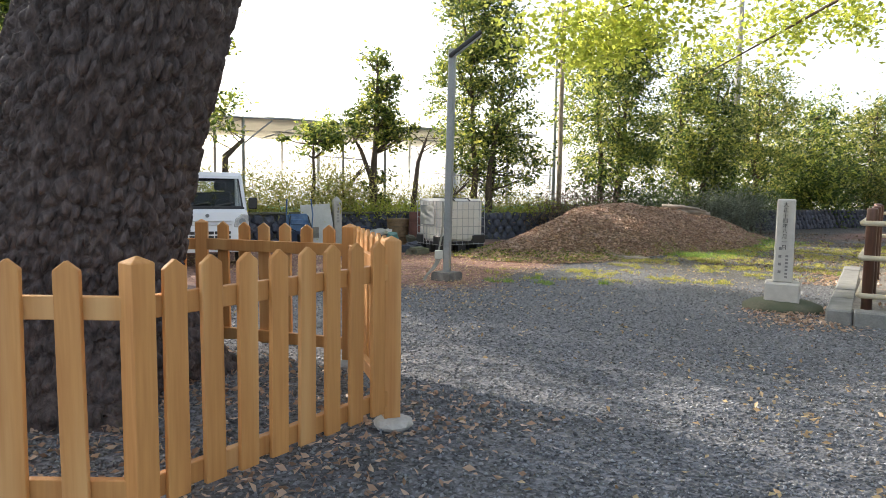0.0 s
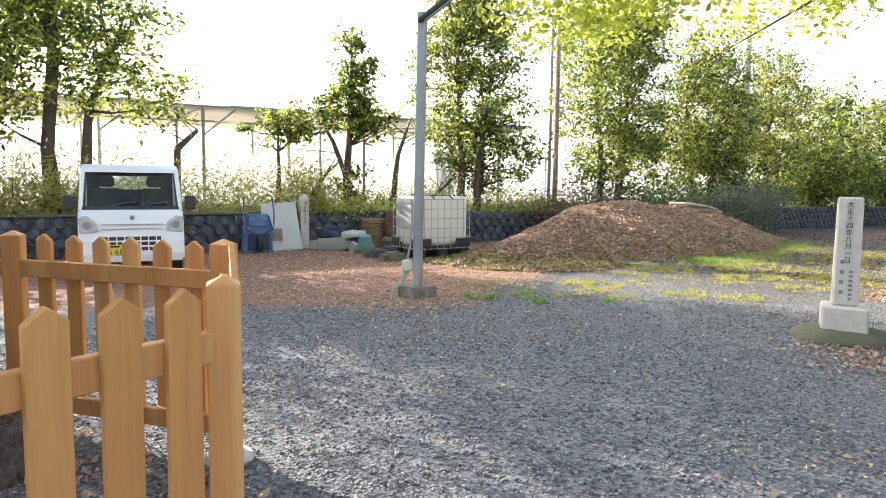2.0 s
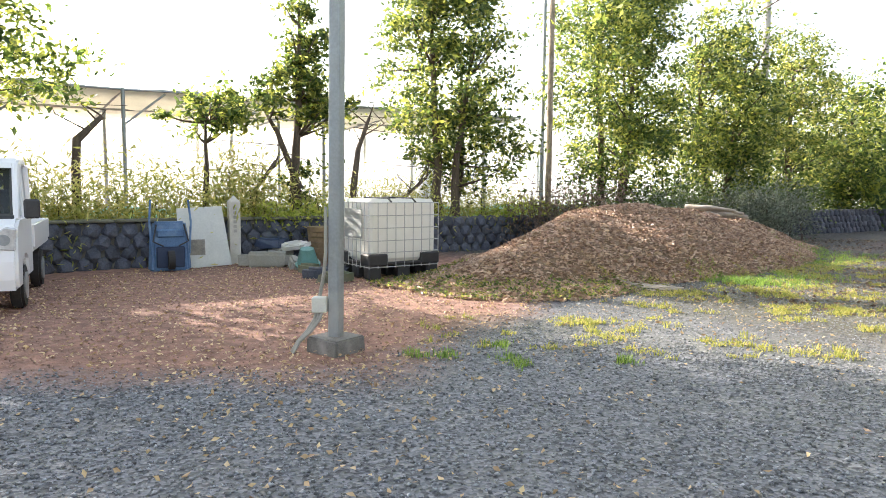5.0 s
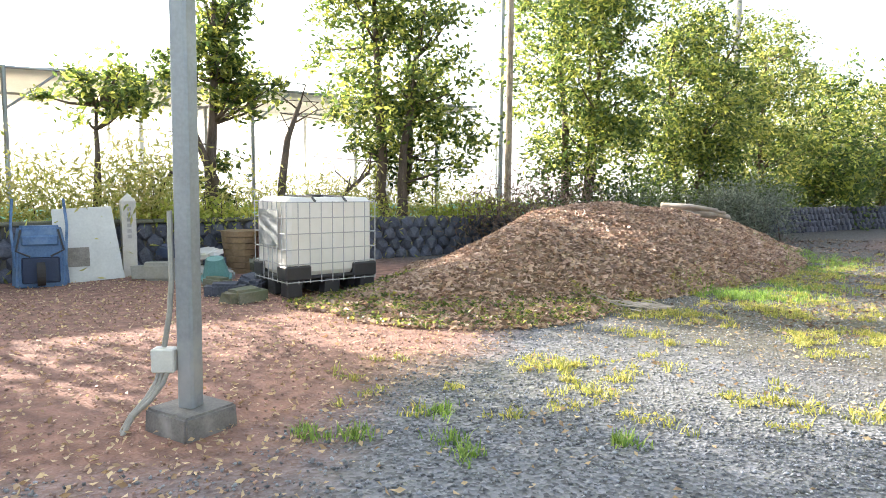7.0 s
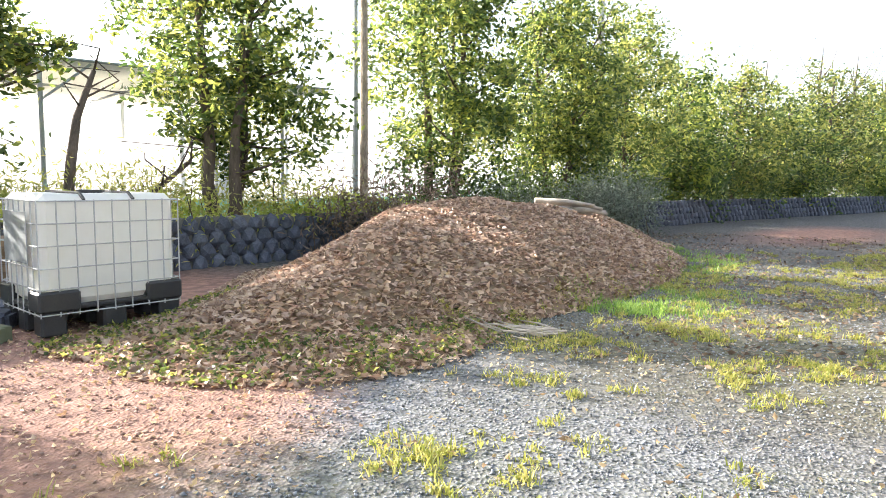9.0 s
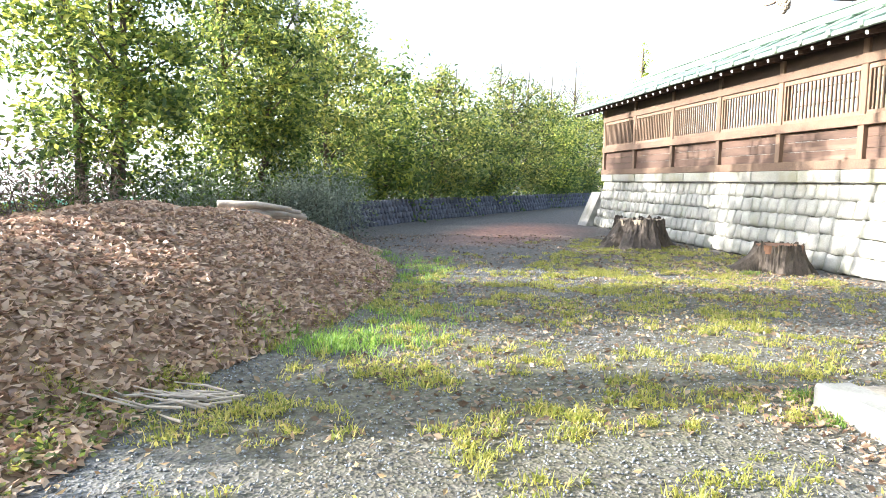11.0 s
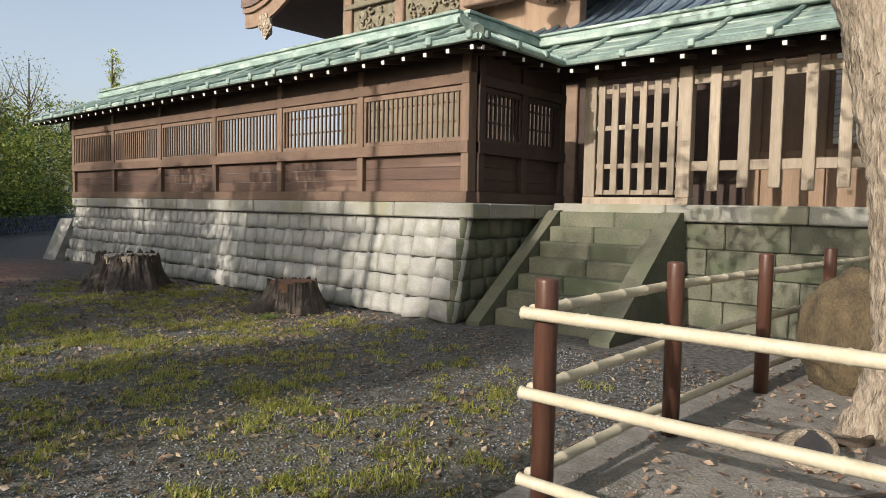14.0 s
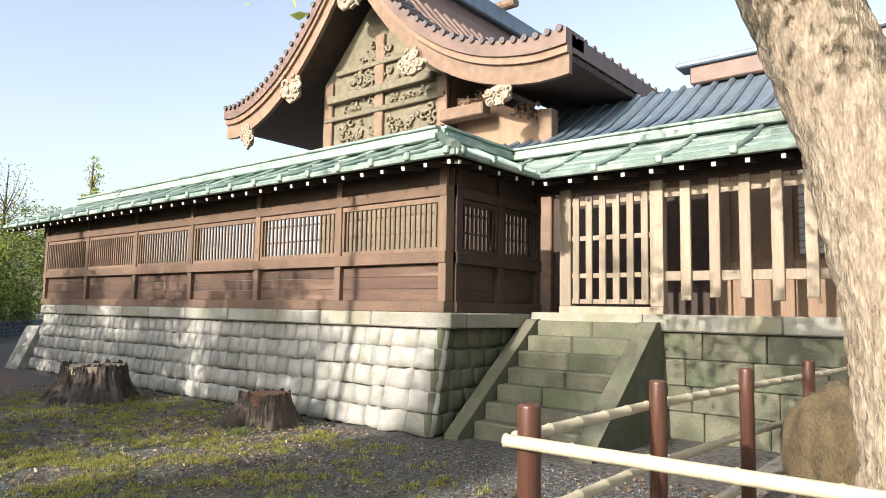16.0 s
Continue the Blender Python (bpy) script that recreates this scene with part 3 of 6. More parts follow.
# ---- stone steps to the gate ----
steps_thing = tagged(new("stone_steps"), "worn mossy stone steps up to the lattice gate", "steps")
SY0, SY1, N = 16.62, 18.33, 7
for k in range(N):
    z0, z1 = k * 0.235, (k + 1) * 0.235
    x0 = 5.05 + k * 0.285
    for j, (a, b) in enumerate(((SY0, 17.35 + 0.1 * (k % 3)), (17.35 + 0.1 * (k % 3), SY1))):
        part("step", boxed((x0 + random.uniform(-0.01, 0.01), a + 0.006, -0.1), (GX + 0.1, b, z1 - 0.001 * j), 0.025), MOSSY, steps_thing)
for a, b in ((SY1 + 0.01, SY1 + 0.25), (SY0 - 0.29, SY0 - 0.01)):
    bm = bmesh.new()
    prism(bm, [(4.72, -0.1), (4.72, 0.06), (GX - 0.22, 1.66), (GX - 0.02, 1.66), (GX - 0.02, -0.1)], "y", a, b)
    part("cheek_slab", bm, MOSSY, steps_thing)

# ---- lattice gate and picket screen ----
gate = tagged(new("lattice_gate"), "closed silvered timber lattice gate above the steps", "gate")
GY0, GY1, GZ = 16.42, 17.95, 1.78
part("threshold", boxed((GX - 0.02, GY0 - 0.1, GZ - 0.03), (GX + 0.22, GY1 + 0.1, GZ + 0.10), 0.01), GREYWOOD, gate)
for y in (GY0, GY1):
    part("gate_post", boxed((GX, y - 0.10, GZ + 0.10), (GX + 0.18, y + 0.10, 3.78), 0.01), GREYWOOD, gate)
for z in (GZ + 0.14, GZ + 0.55, GZ + 1.15, GZ + 1.72):
    part("gate_rail", boxed((GX + 0.05, GY0 + 0.1, z), (GX + 0.09, GY1 - 0.1, z + 0.075), 0.004), GREYWOOD, gate)
for k in range(6):
    y = GY0 + 0.19 + (GY1 - GY0 - 0.38) * k / 5
    part("gate_bar", boxed((GX + 0.01, y - 0.055, GZ + 0.14), (GX + 0.05, y + 0.055, GZ + 1.86), 0.006), GREYWOOD, gate)
screen = tagged(new("picket_screen"), "tall silvered timber picket screen on the stone wall", "fence")
for z in (2.27, 3.52):
    part("screen_rail", boxed((GX + 0.07, 4.0, z), (GX + 0.14, GY0 - 0.1, z + 0.14), 0.006), GREYWOOD, screen)
k, y = 0, GY0 - 0.43
while y > 4.2:
    low = 2.02 if k % 3 else 1.98
    part("picket", boxed((GX, y - 0.075, low), (GX + 0.07, y + 0.075, 3.72 + 0.02 * random.random()), 0.008), GREYWOOD, screen)
    y -= 0.41
    k += 1
part("lintel", boxed((GX + 0.02, 4.0, 3.74), (GX + 0.16, WY0 - 0.1, 4.1), 0.01), DARKSHADEWOOD, screen)
# ---- trees ----
def tree(name, label, base, stems, crowns, leaves, mat, bark=TRUNK, leaf=0.145, seed=1, clump=0.19, per=58, category="tree"):
    """stems: lists of points relative to the base with a first radius; crowns: (centre, radii) relative to the base."""
    g = np.random.default_rng(seed)
    r = random.Random(seed)
    top = tagged(place(new(name), base), label, category)
    bm = bmesh.new()
    tips = []
    for r0, pts in stems:
        pts = [Vector(p) for p in pts]
        fine, n = [], len(pts)
        for a, b in zip(pts, pts[1:]):
            for k in range(3):
                fine.append(a.lerp(b, k / 3) + Vector((r.uniform(-1, 1), r.uniform(-1, 1), 0)) * r0 * 0.5 * (len(fine) > 0))
        fine.append(pts[-1])
        tube(bm, fine, [r0 * (1.25 if i == 0 else 1 - 0.8 * i / len(fine)) for i in range(len(fine))], 8, 0.25)
        tips += fine[len(fine) // 3:]
    total = sum(c[1][0] * c[1][1] * c[1][2] for c in crowns)
    centres = []
    for c, rad in crowns:
        n = max(4, int(leaves / per * rad[0] * rad[1] * rad[2] / total))
        d = g.normal(size=(n, 3))
        d /= np.linalg.norm(d, axis=1)[:, None]
        centres.append(np.array(c) + d * np.array(rad) * (g.uniform(0.08, 1.45, n) ** 0.5)[:, None])
    centres = np.concatenate(centres)
    for c in centres[:: max(1, len(centres) // 40)]:
        c = Vector(c)
        t = min(tips, key=lambda p: (p - c).length + (2.0 if p.z > c.z else 0))
        mid = t.lerp(c, 0.5) + Vector((0, 0, -0.05))
        tube(bm, [t, mid, c], [0.035, 0.022, 0.008], 5)
    part("trunk", bm, bark, top, smooth=True)
    sizes = g.uniform(0.6, 1.4, len(centres)) * clump
    pts = np.repeat(centres, per, 0) + g.normal(size=(len(centres) * per, 3)) * np.repeat(sizes, per)[:, None] * np.array([1, 1, 0.75])
    v, f = flakes(pts, leaf, 0.45, 0.7, seed=seed)
    crown = arrays("crown", v, f, mat)
    crown.parent = top
    crown["kind"] = "stuff"
    return top


def stand(s, off):
    p, _ = bound_point(s, off)
    return (p.x, p.y, 0)


def along(x, y):
    """How far along the boundary a place lies."""
    best, s, acc = 1e9, 0, 0
    for (ax, ay), (bx, by) in zip(BOUND, BOUND[1:]):
        n = math.dist((ax, ay), (bx, by))
        k = min(max(((x - ax) * (bx - ax) + (y - ay) * (by - ay)) / n, 0), n)
        d = math.hypot(ax + (bx - ax) * k / n - x, ay + (by - ay) * k / n - y)
        if d < best:
            best, s = d, acc + k
        acc += n
    return s


EVERGREEN = "leafy evergreen tree behind the boundary wall"
tree("evergreen_tree", "large dark evergreen tree behind the parked truck", (-15.6, 9.8, 0), [(0.22, [(0, 0, 0), (0.1, 0, 2.2), (0.3, 0.2, 8.5)]), (0.16, [(0.2, 0.3, 0), (0.6, 0.5, 2.4), (0.9, 0.9, 4.2)])],
     [((0.2, 0.2, 5.6), (2.0, 2.0, 2.4)), ((0.2, 0.3, 8.4), (2.0, 2.0, 2.2)), ((1.2, 1.6, 3.6), (1.0, 1.0, 0.9)), ((-0.4, -1.2, 3.9), (1.2, 1.2, 1.5))], 34000, LEAFDARK, seed=11)
tree("ivy_tree", "slim tree with an ivy-clad trunk", (-12.3, 15.7, 0), [(0.13, [(0, 0, 0), (0, 0, 2.5), (0.1, 0, 4.8)]), (0.08, [(0.05, 0, 1.4), (-0.25, -0.3, 2.6), (-0.5, -0.4, 3.0)])],
     [((0.05, 0.05, 4.0), (0.62, 0.62, 0.95)), ((0.0, 0.0, 1.4), (0.30, 0.30, 0.62)), ((0.25, 0.5, 3.1), (0.6, 0.6, 0.45)), ((-0.3, -0.5, 3.3), (0.5, 0.5, 0.35)), ((-0.1, -0.1, 5.1), (0.35, 0.35, 0.5))], 4800, LEAFDARK, seed=12, clump=0.13)
tree("small_tree", "small round-topped tree beside the shade frame", (-13.1, 13.9, 0), [(0.08, [(0, 0, 0), (0.1, 0.05, 1.5), (0.0, 0.1, 2.7)])],
     [((0.0, 0.2, 2.95), (0.75, 0.75, 0.42))], 1500, LEAFDARK, seed=13, clump=0.13)
tree("bushy_tree", EVERGREEN, (-10.6, 18.9, 0), [(0.15, [(-0.1, 0, 0), (-0.2, 0, 2), (-0.4, 0, 5.5)]), (0.13, [(0.2, 0.1, 0), (0.3, 0.1, 2.2), (0.6, 0.4, 5)]), (0.11, [(0.0, 0.3, 0), (0.1, 0.6, 2), (0.0, 0.8, 4.5)])],
     [((-0.1, 0.3, 4.2), (1.55, 1.25, 2.0)), ((0.3, 0.6, 2.5), (1.4, 1.1, 1.0)), ((-0.1, 0.2, 6.2), (1.1, 1.1, 1.5)), ((0.0, -0.2, 7.4), (1.2, 1.4, 0.8))], 21000, LEAFDARK, seed=14)
tree("bushy_tree", EVERGREEN, (-8.1, 23.9, 0), [(0.15, [(-0.3, 0, 0), (-0.4, 0, 2), (-0.5, 0, 5.5)]), (0.13, [(0.2, 0.1, 0), (0.3, 0.1, 2.2), (0.5, 0.4, 5.5)]), (0.12, [(0.0, 0.3, 0), (0.1, 0.6, 2), (0.0, 0.8, 5)])],
     [((0, 0, 4.5), (1.8, 1.9, 2.3)), ((0.3, 0.4, 2.5), (1.7, 1.8, 1.0)), ((0, 0.2, 6.4), (1.7, 1.9, 1.1))], 25000, LEAFDARK, seed=15)
tree("bushy_tree", EVERGREEN, (-6.0, 27.6, 0), [(0.14, [(0, 0, 0), (-0.3, 0, 1.8), (-0.6, 0, 5.0)]), (0.13, [(0.15, 0.1, 0), (0.4, 0.1, 2.2), (0.6, 0.4, 4.5)])],
     [((0, 0, 3.9), (1.5, 1.7, 1.9)), ((0.2, 0.0, 5.6), (1.2, 1.6, 1.2)), ((0.2, 0.4, 2.2), (1.3, 1.5, 0.9))], 21000, LEAFDARK, seed=16)
tree("bushy_tree", EVERGREEN, (-4.4, 31.3, 0), [(0.14, [(0, 0, 0), (0.1, 0, 2), (0.1, 0, 5.5)])], [((0, 0, 3.6), (1.8, 2.2, 2.1)), ((0.2, 0.2, 5.4), (1.1, 1.2, 1.4))], 15000, LEAFHEDGE, seed=17)
for k, (x, y, h, w, sd) in enumerate(((-2.7, 34.9, 5.6, 1.9, 18), (-0.4, 38.4, 5.9, 2.2, 19), (2.0, 42.2, 5.2, 2.2, 20), (4.5, 46.0, 7.2, 2.4, 21), (7.3, 50.2, 6.2, 2.5, 22), (10.4, 54.8, 7.0, 2.8, 23), (14.2, 60.0, 7.5, 3.0, 24))):
    tree("bushy_tree", "sunlit leafy tree behind the stone boundary wall", (x, y, 0), [(0.13, [(0, 0, 0), (0.1, 0, 2), (0.2, 0, h - 0.8)])],
         [((0, 0, h * 0.52), (w, w, h * 0.36)), ((0.3, 0.3, h * 0.85), (w * 0.5, w * 0.5, h * 0.2)), ((0.2, -0.4, 1.7), (w * 0.8, w * 0.8, 0.7))], 11000, LEAFDARK if k % 2 == 0 else LEAFHEDGE, seed=sd, leaf=0.19, clump=0.26)


# Evergreens added mostly beyond the view to cast shade over the yard.
for x, y, h, w, sd in ((-17.2, 8.2, 11.0, 2.0, 61), (-18.6, 2.7, 12.0, 3.0, 62), (-19.8, -1.6, 11.0, 3.2, 63), (-18.0, -6.0, 11.0, 3.4, 64)):
    tree("evergreen_tree", "added evergreen at the yard's edge, placed for shade", (x, y, 0), [(0.25, [(0, 0, 0), (0.1, 0, 3), (0.2, 0, h - 1.5)])],
         [((0, 0, h * 0.62), (w * 0.75, w, h * 0.34)), ((0, 0, h * 0.36), (w * 0.7, w * 0.9, h * 0.2))], 10000, LEAFDARK, seed=sd, leaf=0.22, clump=0.28, per=60)


# ---- big old tree in the picket enclosure ----
def fluted_trunk(path, radii, sides, amp, seed, flare=0.0):
    """A thick trunk with bark plates standing out."""
    bm = bmesh.new()
    rings, off = [], Vector((seed * 3.1, seed * 1.7, 0))
    steps = 220 if sides > 150 else 110
    for i in range(steps + 1):
        t = i / steps * (len(path) - 1)
        k = min(int(t), len(path) - 2)
        p = Vector(path[k]).lerp(Vector(path[k + 1]), t - k)
        r = radii[k] + (radii[k + 1] - radii[k]) * (t - k)
        ring = []
        for j in range(sides):
            a = 2 * math.pi * j / sides
            q = Vector((math.cos(a) * 1.0, math.sin(a) * 1.0, p.z * 0.7)) + off
            lobes = flare * max(0, 1 - p.z / 0.9) ** 2 * (0.6 + 0.6 * math.sin(a * 5 + seed))
            cell = noise.voronoi(Vector((math.cos(a) * r * 15, math.sin(a) * r * 15, p.z * 7.5)) + off)[0]
            plate = min(cell[1] - cell[0], 0.35) / 0.35
            d = r * (1 + 0.07 * noise.noise(q * 1.5)) + lobes + amp * (plate - 0.6)
            ring.append(bm.verts.new((p.x + math.cos(a) * d, p.y + math.sin(a) * d, p.z)))
        rings.append(ring)
    for a, b in zip(rings, rings[1:]):
        for k in range(sides):
            bm.faces.new((a[k], a[(k + 1) % sides], b[(k + 1) % sides], b[k]))
    bm.faces.new(rings[-1])
    return bm


old_tree = tagged(place(new("old_tree"), (-5.25, 2.7, 0)), "huge leaning old tree with dark fissured bark", "tree")
part("trunk", fluted_trunk([(0, 0, -0.1), (0.16, 0.05, 0.8), (0.48, 0.08, 1.6), (1.17, 0.05, 2.8), (2.3, 0.0, 5.0), (3.0, -0.2, 7.5)], [1.02, 0.80, 0.71, 0.635, 0.56, 0.4], 300, 0.065, 3, 0.35), BARK, old_tree, smooth=True)
# Unseen crown above the view, added to shade the ground nearby.
g = np.random.default_rng(31)
cc = g.normal(size=(150, 3)) * np.array([3.2, 3.2, 1.2]) + np.array([2.2, -2.0, 9.6])
pts = np.repeat(cc, 120, 0) + g.normal(size=(150 * 120, 3)) * 0.5
v, f = flakes(pts, 0.2, 0.45, 0.7, seed=31)
ob = arrays("crown", v, f, LEAFDARK)
ob.parent, ob["kind"] = old_tree, "stuff"

# ---- picket enclosure ----
FENCE = [(-3.93, 0.86), (-2.60, 1.71), (-2.53, 3.40), (-3.68, 4.37), (-5.12, 4.02), (-6.35, 2.80), (-5.75, 1.0)]
FTOP = 1.14


def pointed(w, d, h, drop):
    """A picket or post with a top cut to a ridge (picket) or a low pyramid (post), base at z = 0."""
    bm = bmesh.new()
    box(bm, (-w / 2, -d / 2, 0), (w / 2, d / 2, h - drop), 0)
    topv = [v for v in bm.verts if v.co.z > h - drop - 0.001]
    face = [f for f in bm.faces if all(v in topv for v in f.verts)][0]
    bmesh.ops.delete(bm, geom=[face], context="FACES_ONLY")
    ring = sorted(topv, key=lambda v: math.atan2(v.co.y, v.co.x))
    if w == d:
        apex = bm.verts.new((0, 0, h))
        for i in range(4):
            bm.faces.new((ring[i], ring[(i + 1) % 4], apex))
    else:
        a, b = bm.verts.new((0, -d / 2, h)), bm.verts.new((0, d / 2, h))
        ll = [v for v in ring if v.co.x < 0]
        rr = [v for v in ring if v.co.x > 0]
        l0, l1 = sorted(ll, key=lambda v: v.co.y)
        r0, r1 = sorted(rr, key=lambda v: v.co.y)
        bm.faces.new((l0, a, b, l1))
        bm.faces.new((a, r0, r1, b))
        bm.faces.new((l0, r0, a))
        bm.faces.new((l1, b, r1))
    bmesh.ops.recalc_face_normals(bm, faces=bm.faces)
    bmesh.ops.bevel(bm, geom=list(bm.edges), offset=0.004, segments=1, affect="EDGES")
    mesh = bpy.data.meshes.new("picket")
    bm.to_mesh(mesh)
    bm.free()
    mesh.materials.append(PINE)
    return mesh


def shared(name, mesh, parent, at):
    ob = new(name, mesh)
    ob.parent, ob.matrix_basis = parent, at
    return ob


picket_mesh, post_mesh = pointed(0.112, 0.028, FTOP - 0.07, 0.042), pointed(0.105, 0.105, FTOP + 0.01, 0.03)
enclosure = tagged(place(new("picket_fence"), (0, 0, 0)), "new pale pine picket fence round the old tree", "fence")
STONEFOOT = material("pale foot stone", (0.55, 0.54, 0.50), (0.40, 0.39, 0.36), 0.9)
for i, (x, y) in enumerate(FENCE):
    nxt = FENCE[(i + 1) % len(FENCE)]
    shared("fence_post", post_mesh, enclosure, Matrix.Translation((x, y, 0.06)) @ Matrix.Rotation(math.atan2(nxt[1] - y, nxt[0] - x), 4, "Z"))
    foot = bmesh.new()
    bmesh.ops.create_icosphere(foot, subdivisions=2, radius=0.13, matrix=Matrix.Translation((x + 0.02, y, 0.02)) @ Matrix.Diagonal((1, 1, 0.42, 1)))
    for v in foot.verts:
        v.co += Vector((1, 1, 0.4)) * 0.02 * noise.noise(v.co * 9)
        v.co.z = min(v.co.z, 0.062)
    part("foot_stone", foot, STONEFOOT, enclosure)
    dx, dy = nxt[0] - x, nxt[1] - y
    n = math.hypot(dx, dy)
    at = Matrix.Translation((x, y, 0)) @ Matrix.Rotation(math.atan2(dy, dx), 4, "Z")
    for z in (0.19, 0.985):
        part("fence_rail", boxed((0.04, -0.022, z - 0.05), (n - 0.04, 0.022, z + 0.05), 0.004), PINE, enclosure, at=at)
    count = 8 if i == 1 else max(2, round(n / (0.263 if i == 0 else 0.2)) - 1)
    for k in range(count):
        u = 0.15 + 0.195 * k if i == 1 else n * (k + 1) / (count + 1)
        shared("picket", picket_mesh, enclosure, at @ Matrix.Translation((u, -0.038, 0.12 + random.uniform(-0.006, 0.006))) @ Matrix.Rotation(radians(random.uniform(-0.6, 0.6)), 4, "Y"))

# ---- lamp post ----
lamp_post = tagged(place(new("lamp_post"), (-5.98, 9.58, 0)), "grey steel lamp post on a square concrete foot", "street lamp")
bm = bmesh.new()
prism(bm, [(-0.25, -0.21), (0.22, -0.24), (0.25, 0.22), (-0.22, 0.25)], "z", -0.1, 0.13)
for v in bm.verts:
    if v.co.z > 0:
        v.co.x, v.co.y = v.co.x * 0.95, v.co.y * 0.95
for v in bm.verts:
    v.co.x, v.co.y = v.co.x * 0.84, v.co.y * 0.84
bmesh.ops.bevel(bm, geom=list(bm.edges), offset=0.014, segments=2, affect="EDGES")
part("foot", bm, material("dark stained concrete", (0.21, 0.20, 0.185), (0.11, 0.105, 0.10), 0.9, scale=6, fine=70, bump=0.5, wear=(0.30, 0.29, 0.27)), lamp_post, "dark stained concrete foot")
part("pole", boxed((-0.056, -0.056, 0.12), (0.056, 0.056, 3.75), 0.014, pose(0.0, 0.0, 0, 1.3, 1.3, 12)), STEEL, lamp_post)
box_at = pose(-0.095, -0.10, 0.42, 0, 0, 30)
bm = boxed((-0.068, -0.045, -0.072), (0.068, 0.045, 0.072), 0.01)
part("junction_box", bm, material("cream plastic", (0.62, 0.62, 0.55), (0.5, 0.5, 0.44), 0.5), lamp_post, "cream plastic junction box", at=box_at)
PIPE = material("grey conduit", (0.36, 0.355, 0.31), (0.26, 0.255, 0.22), 0.5)
for k in range(3):
    bm = bmesh.new()
    tube(bm, [(-0.13 + 0.035 * k, -0.10, 0.38), (-0.14 + 0.03 * k, -0.125, 0.29), (-0.18 + 0.022 * k, -0.17, 0.19), (-0.25 + 0.012 * k, -0.225, 0.09), (-0.31 + 0.03 * k, -0.25 - 0.02 * k, -0.02)], 0.014, 8)
    part("conduit", bm, PIPE, lamp_post)
bm = bmesh.new()
tube(bm, [(-0.095, -0.10, 0.50), (-0.06, -0.085, 0.7), (-0.035, -0.085, 0.9), (-0.03, -0.09, 1.3)], 0.016, 6)
part("conduit", bm, PIPE, lamp_post)
head_at = pose(0.10, -0.105, 3.62)
bm = bmesh.new()
box(bm, (-0.03, -0.08, -0.02), (0.62, 0.08, 0.05), 0.02, pose(0, 0, 0, 0, -38, 32))
part("lamp_head", bm, BLACKPLASTIC, lamp_post, "dark tilted lamp head", at=head_at)
bm = bmesh.new()
box(bm, (0.04, -0.06, -0.035), (0.58, 0.06, -0.018), 0.004, pose(0, 0, 0, 0, -38, 32))
part("lens", bm, STEEL, lamp_post, at=head_at)

# ---- liquid tote ----
CAGE = material("bright galvanized wire", (0.50, 0.51, 0.50), (0.36, 0.37, 0.37), 0.45, metal=0.2, bump=0.05)
tote = tagged(place(new("liquid_tote"), pose(-8.53, 13.34, 0.10, 0, 0, 66)), "white plastic liquid tote in a steel cage", "storage tank")
part("bottle", boxed((0.03, 0.03, 0.17), (1.27, 0.97, 1.18), 0.06), PLASTIC, tote, smooth=False)
part("pallet_deck", boxed((0, 0, 0.13), (1.3, 1.0, 0.17), 0.01), BLACKPLASTIC, tote)
for x in (0.0, 0.54, 1.08):
    for y in (0.0, 0.4, 0.8):
        part("pallet_foot", boxed((x, y, -0.10), (x + 0.22, y + 0.2, 0.13), 0.02), BLACKPLASTIC, tote)
for z in (0.10, 0.33, 0.52, 0.72, 0.92, 1.12):
    bm = bmesh.new()
    tube(bm, [(0.02, 0, z), (1.28, 0, z), (1.3, 0.02, z), (1.3, 0.98, z), (1.28, 1.0, z), (0.02, 1.0, z), (0, 0.98, z), (0, 0.02, z), (0.02, 0, z)], 0.007, 5)
    part("cage_ring", bm, CAGE, tote)
for k in range(9):
    for y in (0.0, 1.0):
        bm = bmesh.new()
        tube(bm, [(1.3 * k / 8, y, 0.08), (1.3 * k / 8, y, 1.13)], 0.007, 5)
        part("cage_bar", bm, CAGE, tote)
for k in range(1, 7):
    for x in (0.0, 1.3):
        bm = bmesh.new()
        tube(bm, [(x, 1.0 * k / 7, 0.08), (x, 1.0 * k / 7, 1.13)], 0.007, 5)
        part("cage_bar", bm, CAGE, tote)
for gx0, gx1 in ((-0.02, 0.34), (0.96, 1.32)):
    for gy0, gy1 in ((-0.02, 0.26), (0.74, 1.02)):
        part("corner_guard", boxed((gx0, gy0, 0.12), (gx1, gy1, 0.31), 0.02), BLACKPLASTIC, tote)
part("label_plate", boxed((-0.018, 0.22, 0.55), (-0.011, 0.82, 1.02), 0.002), STEEL, tote, "grey metal label plate")
bm = bmesh.new()
tube(bm, [(0.65, 0.5, 1.17), (0.65, 0.5, 1.21)], 0.12, 16)
part("lid", bm, BLACKPLASTIC, tote)
for x in (0.4, 0.85):
    bm = bmesh.new()
    tube(bm, [(x, -0.005, 1.13), (x, 0.1, 1.19), (x, 0.9, 1.19), (x, 1.005, 1.13)], 0.016, 5)
    part("top_bar", bm, BLACKPLASTIC, tote)

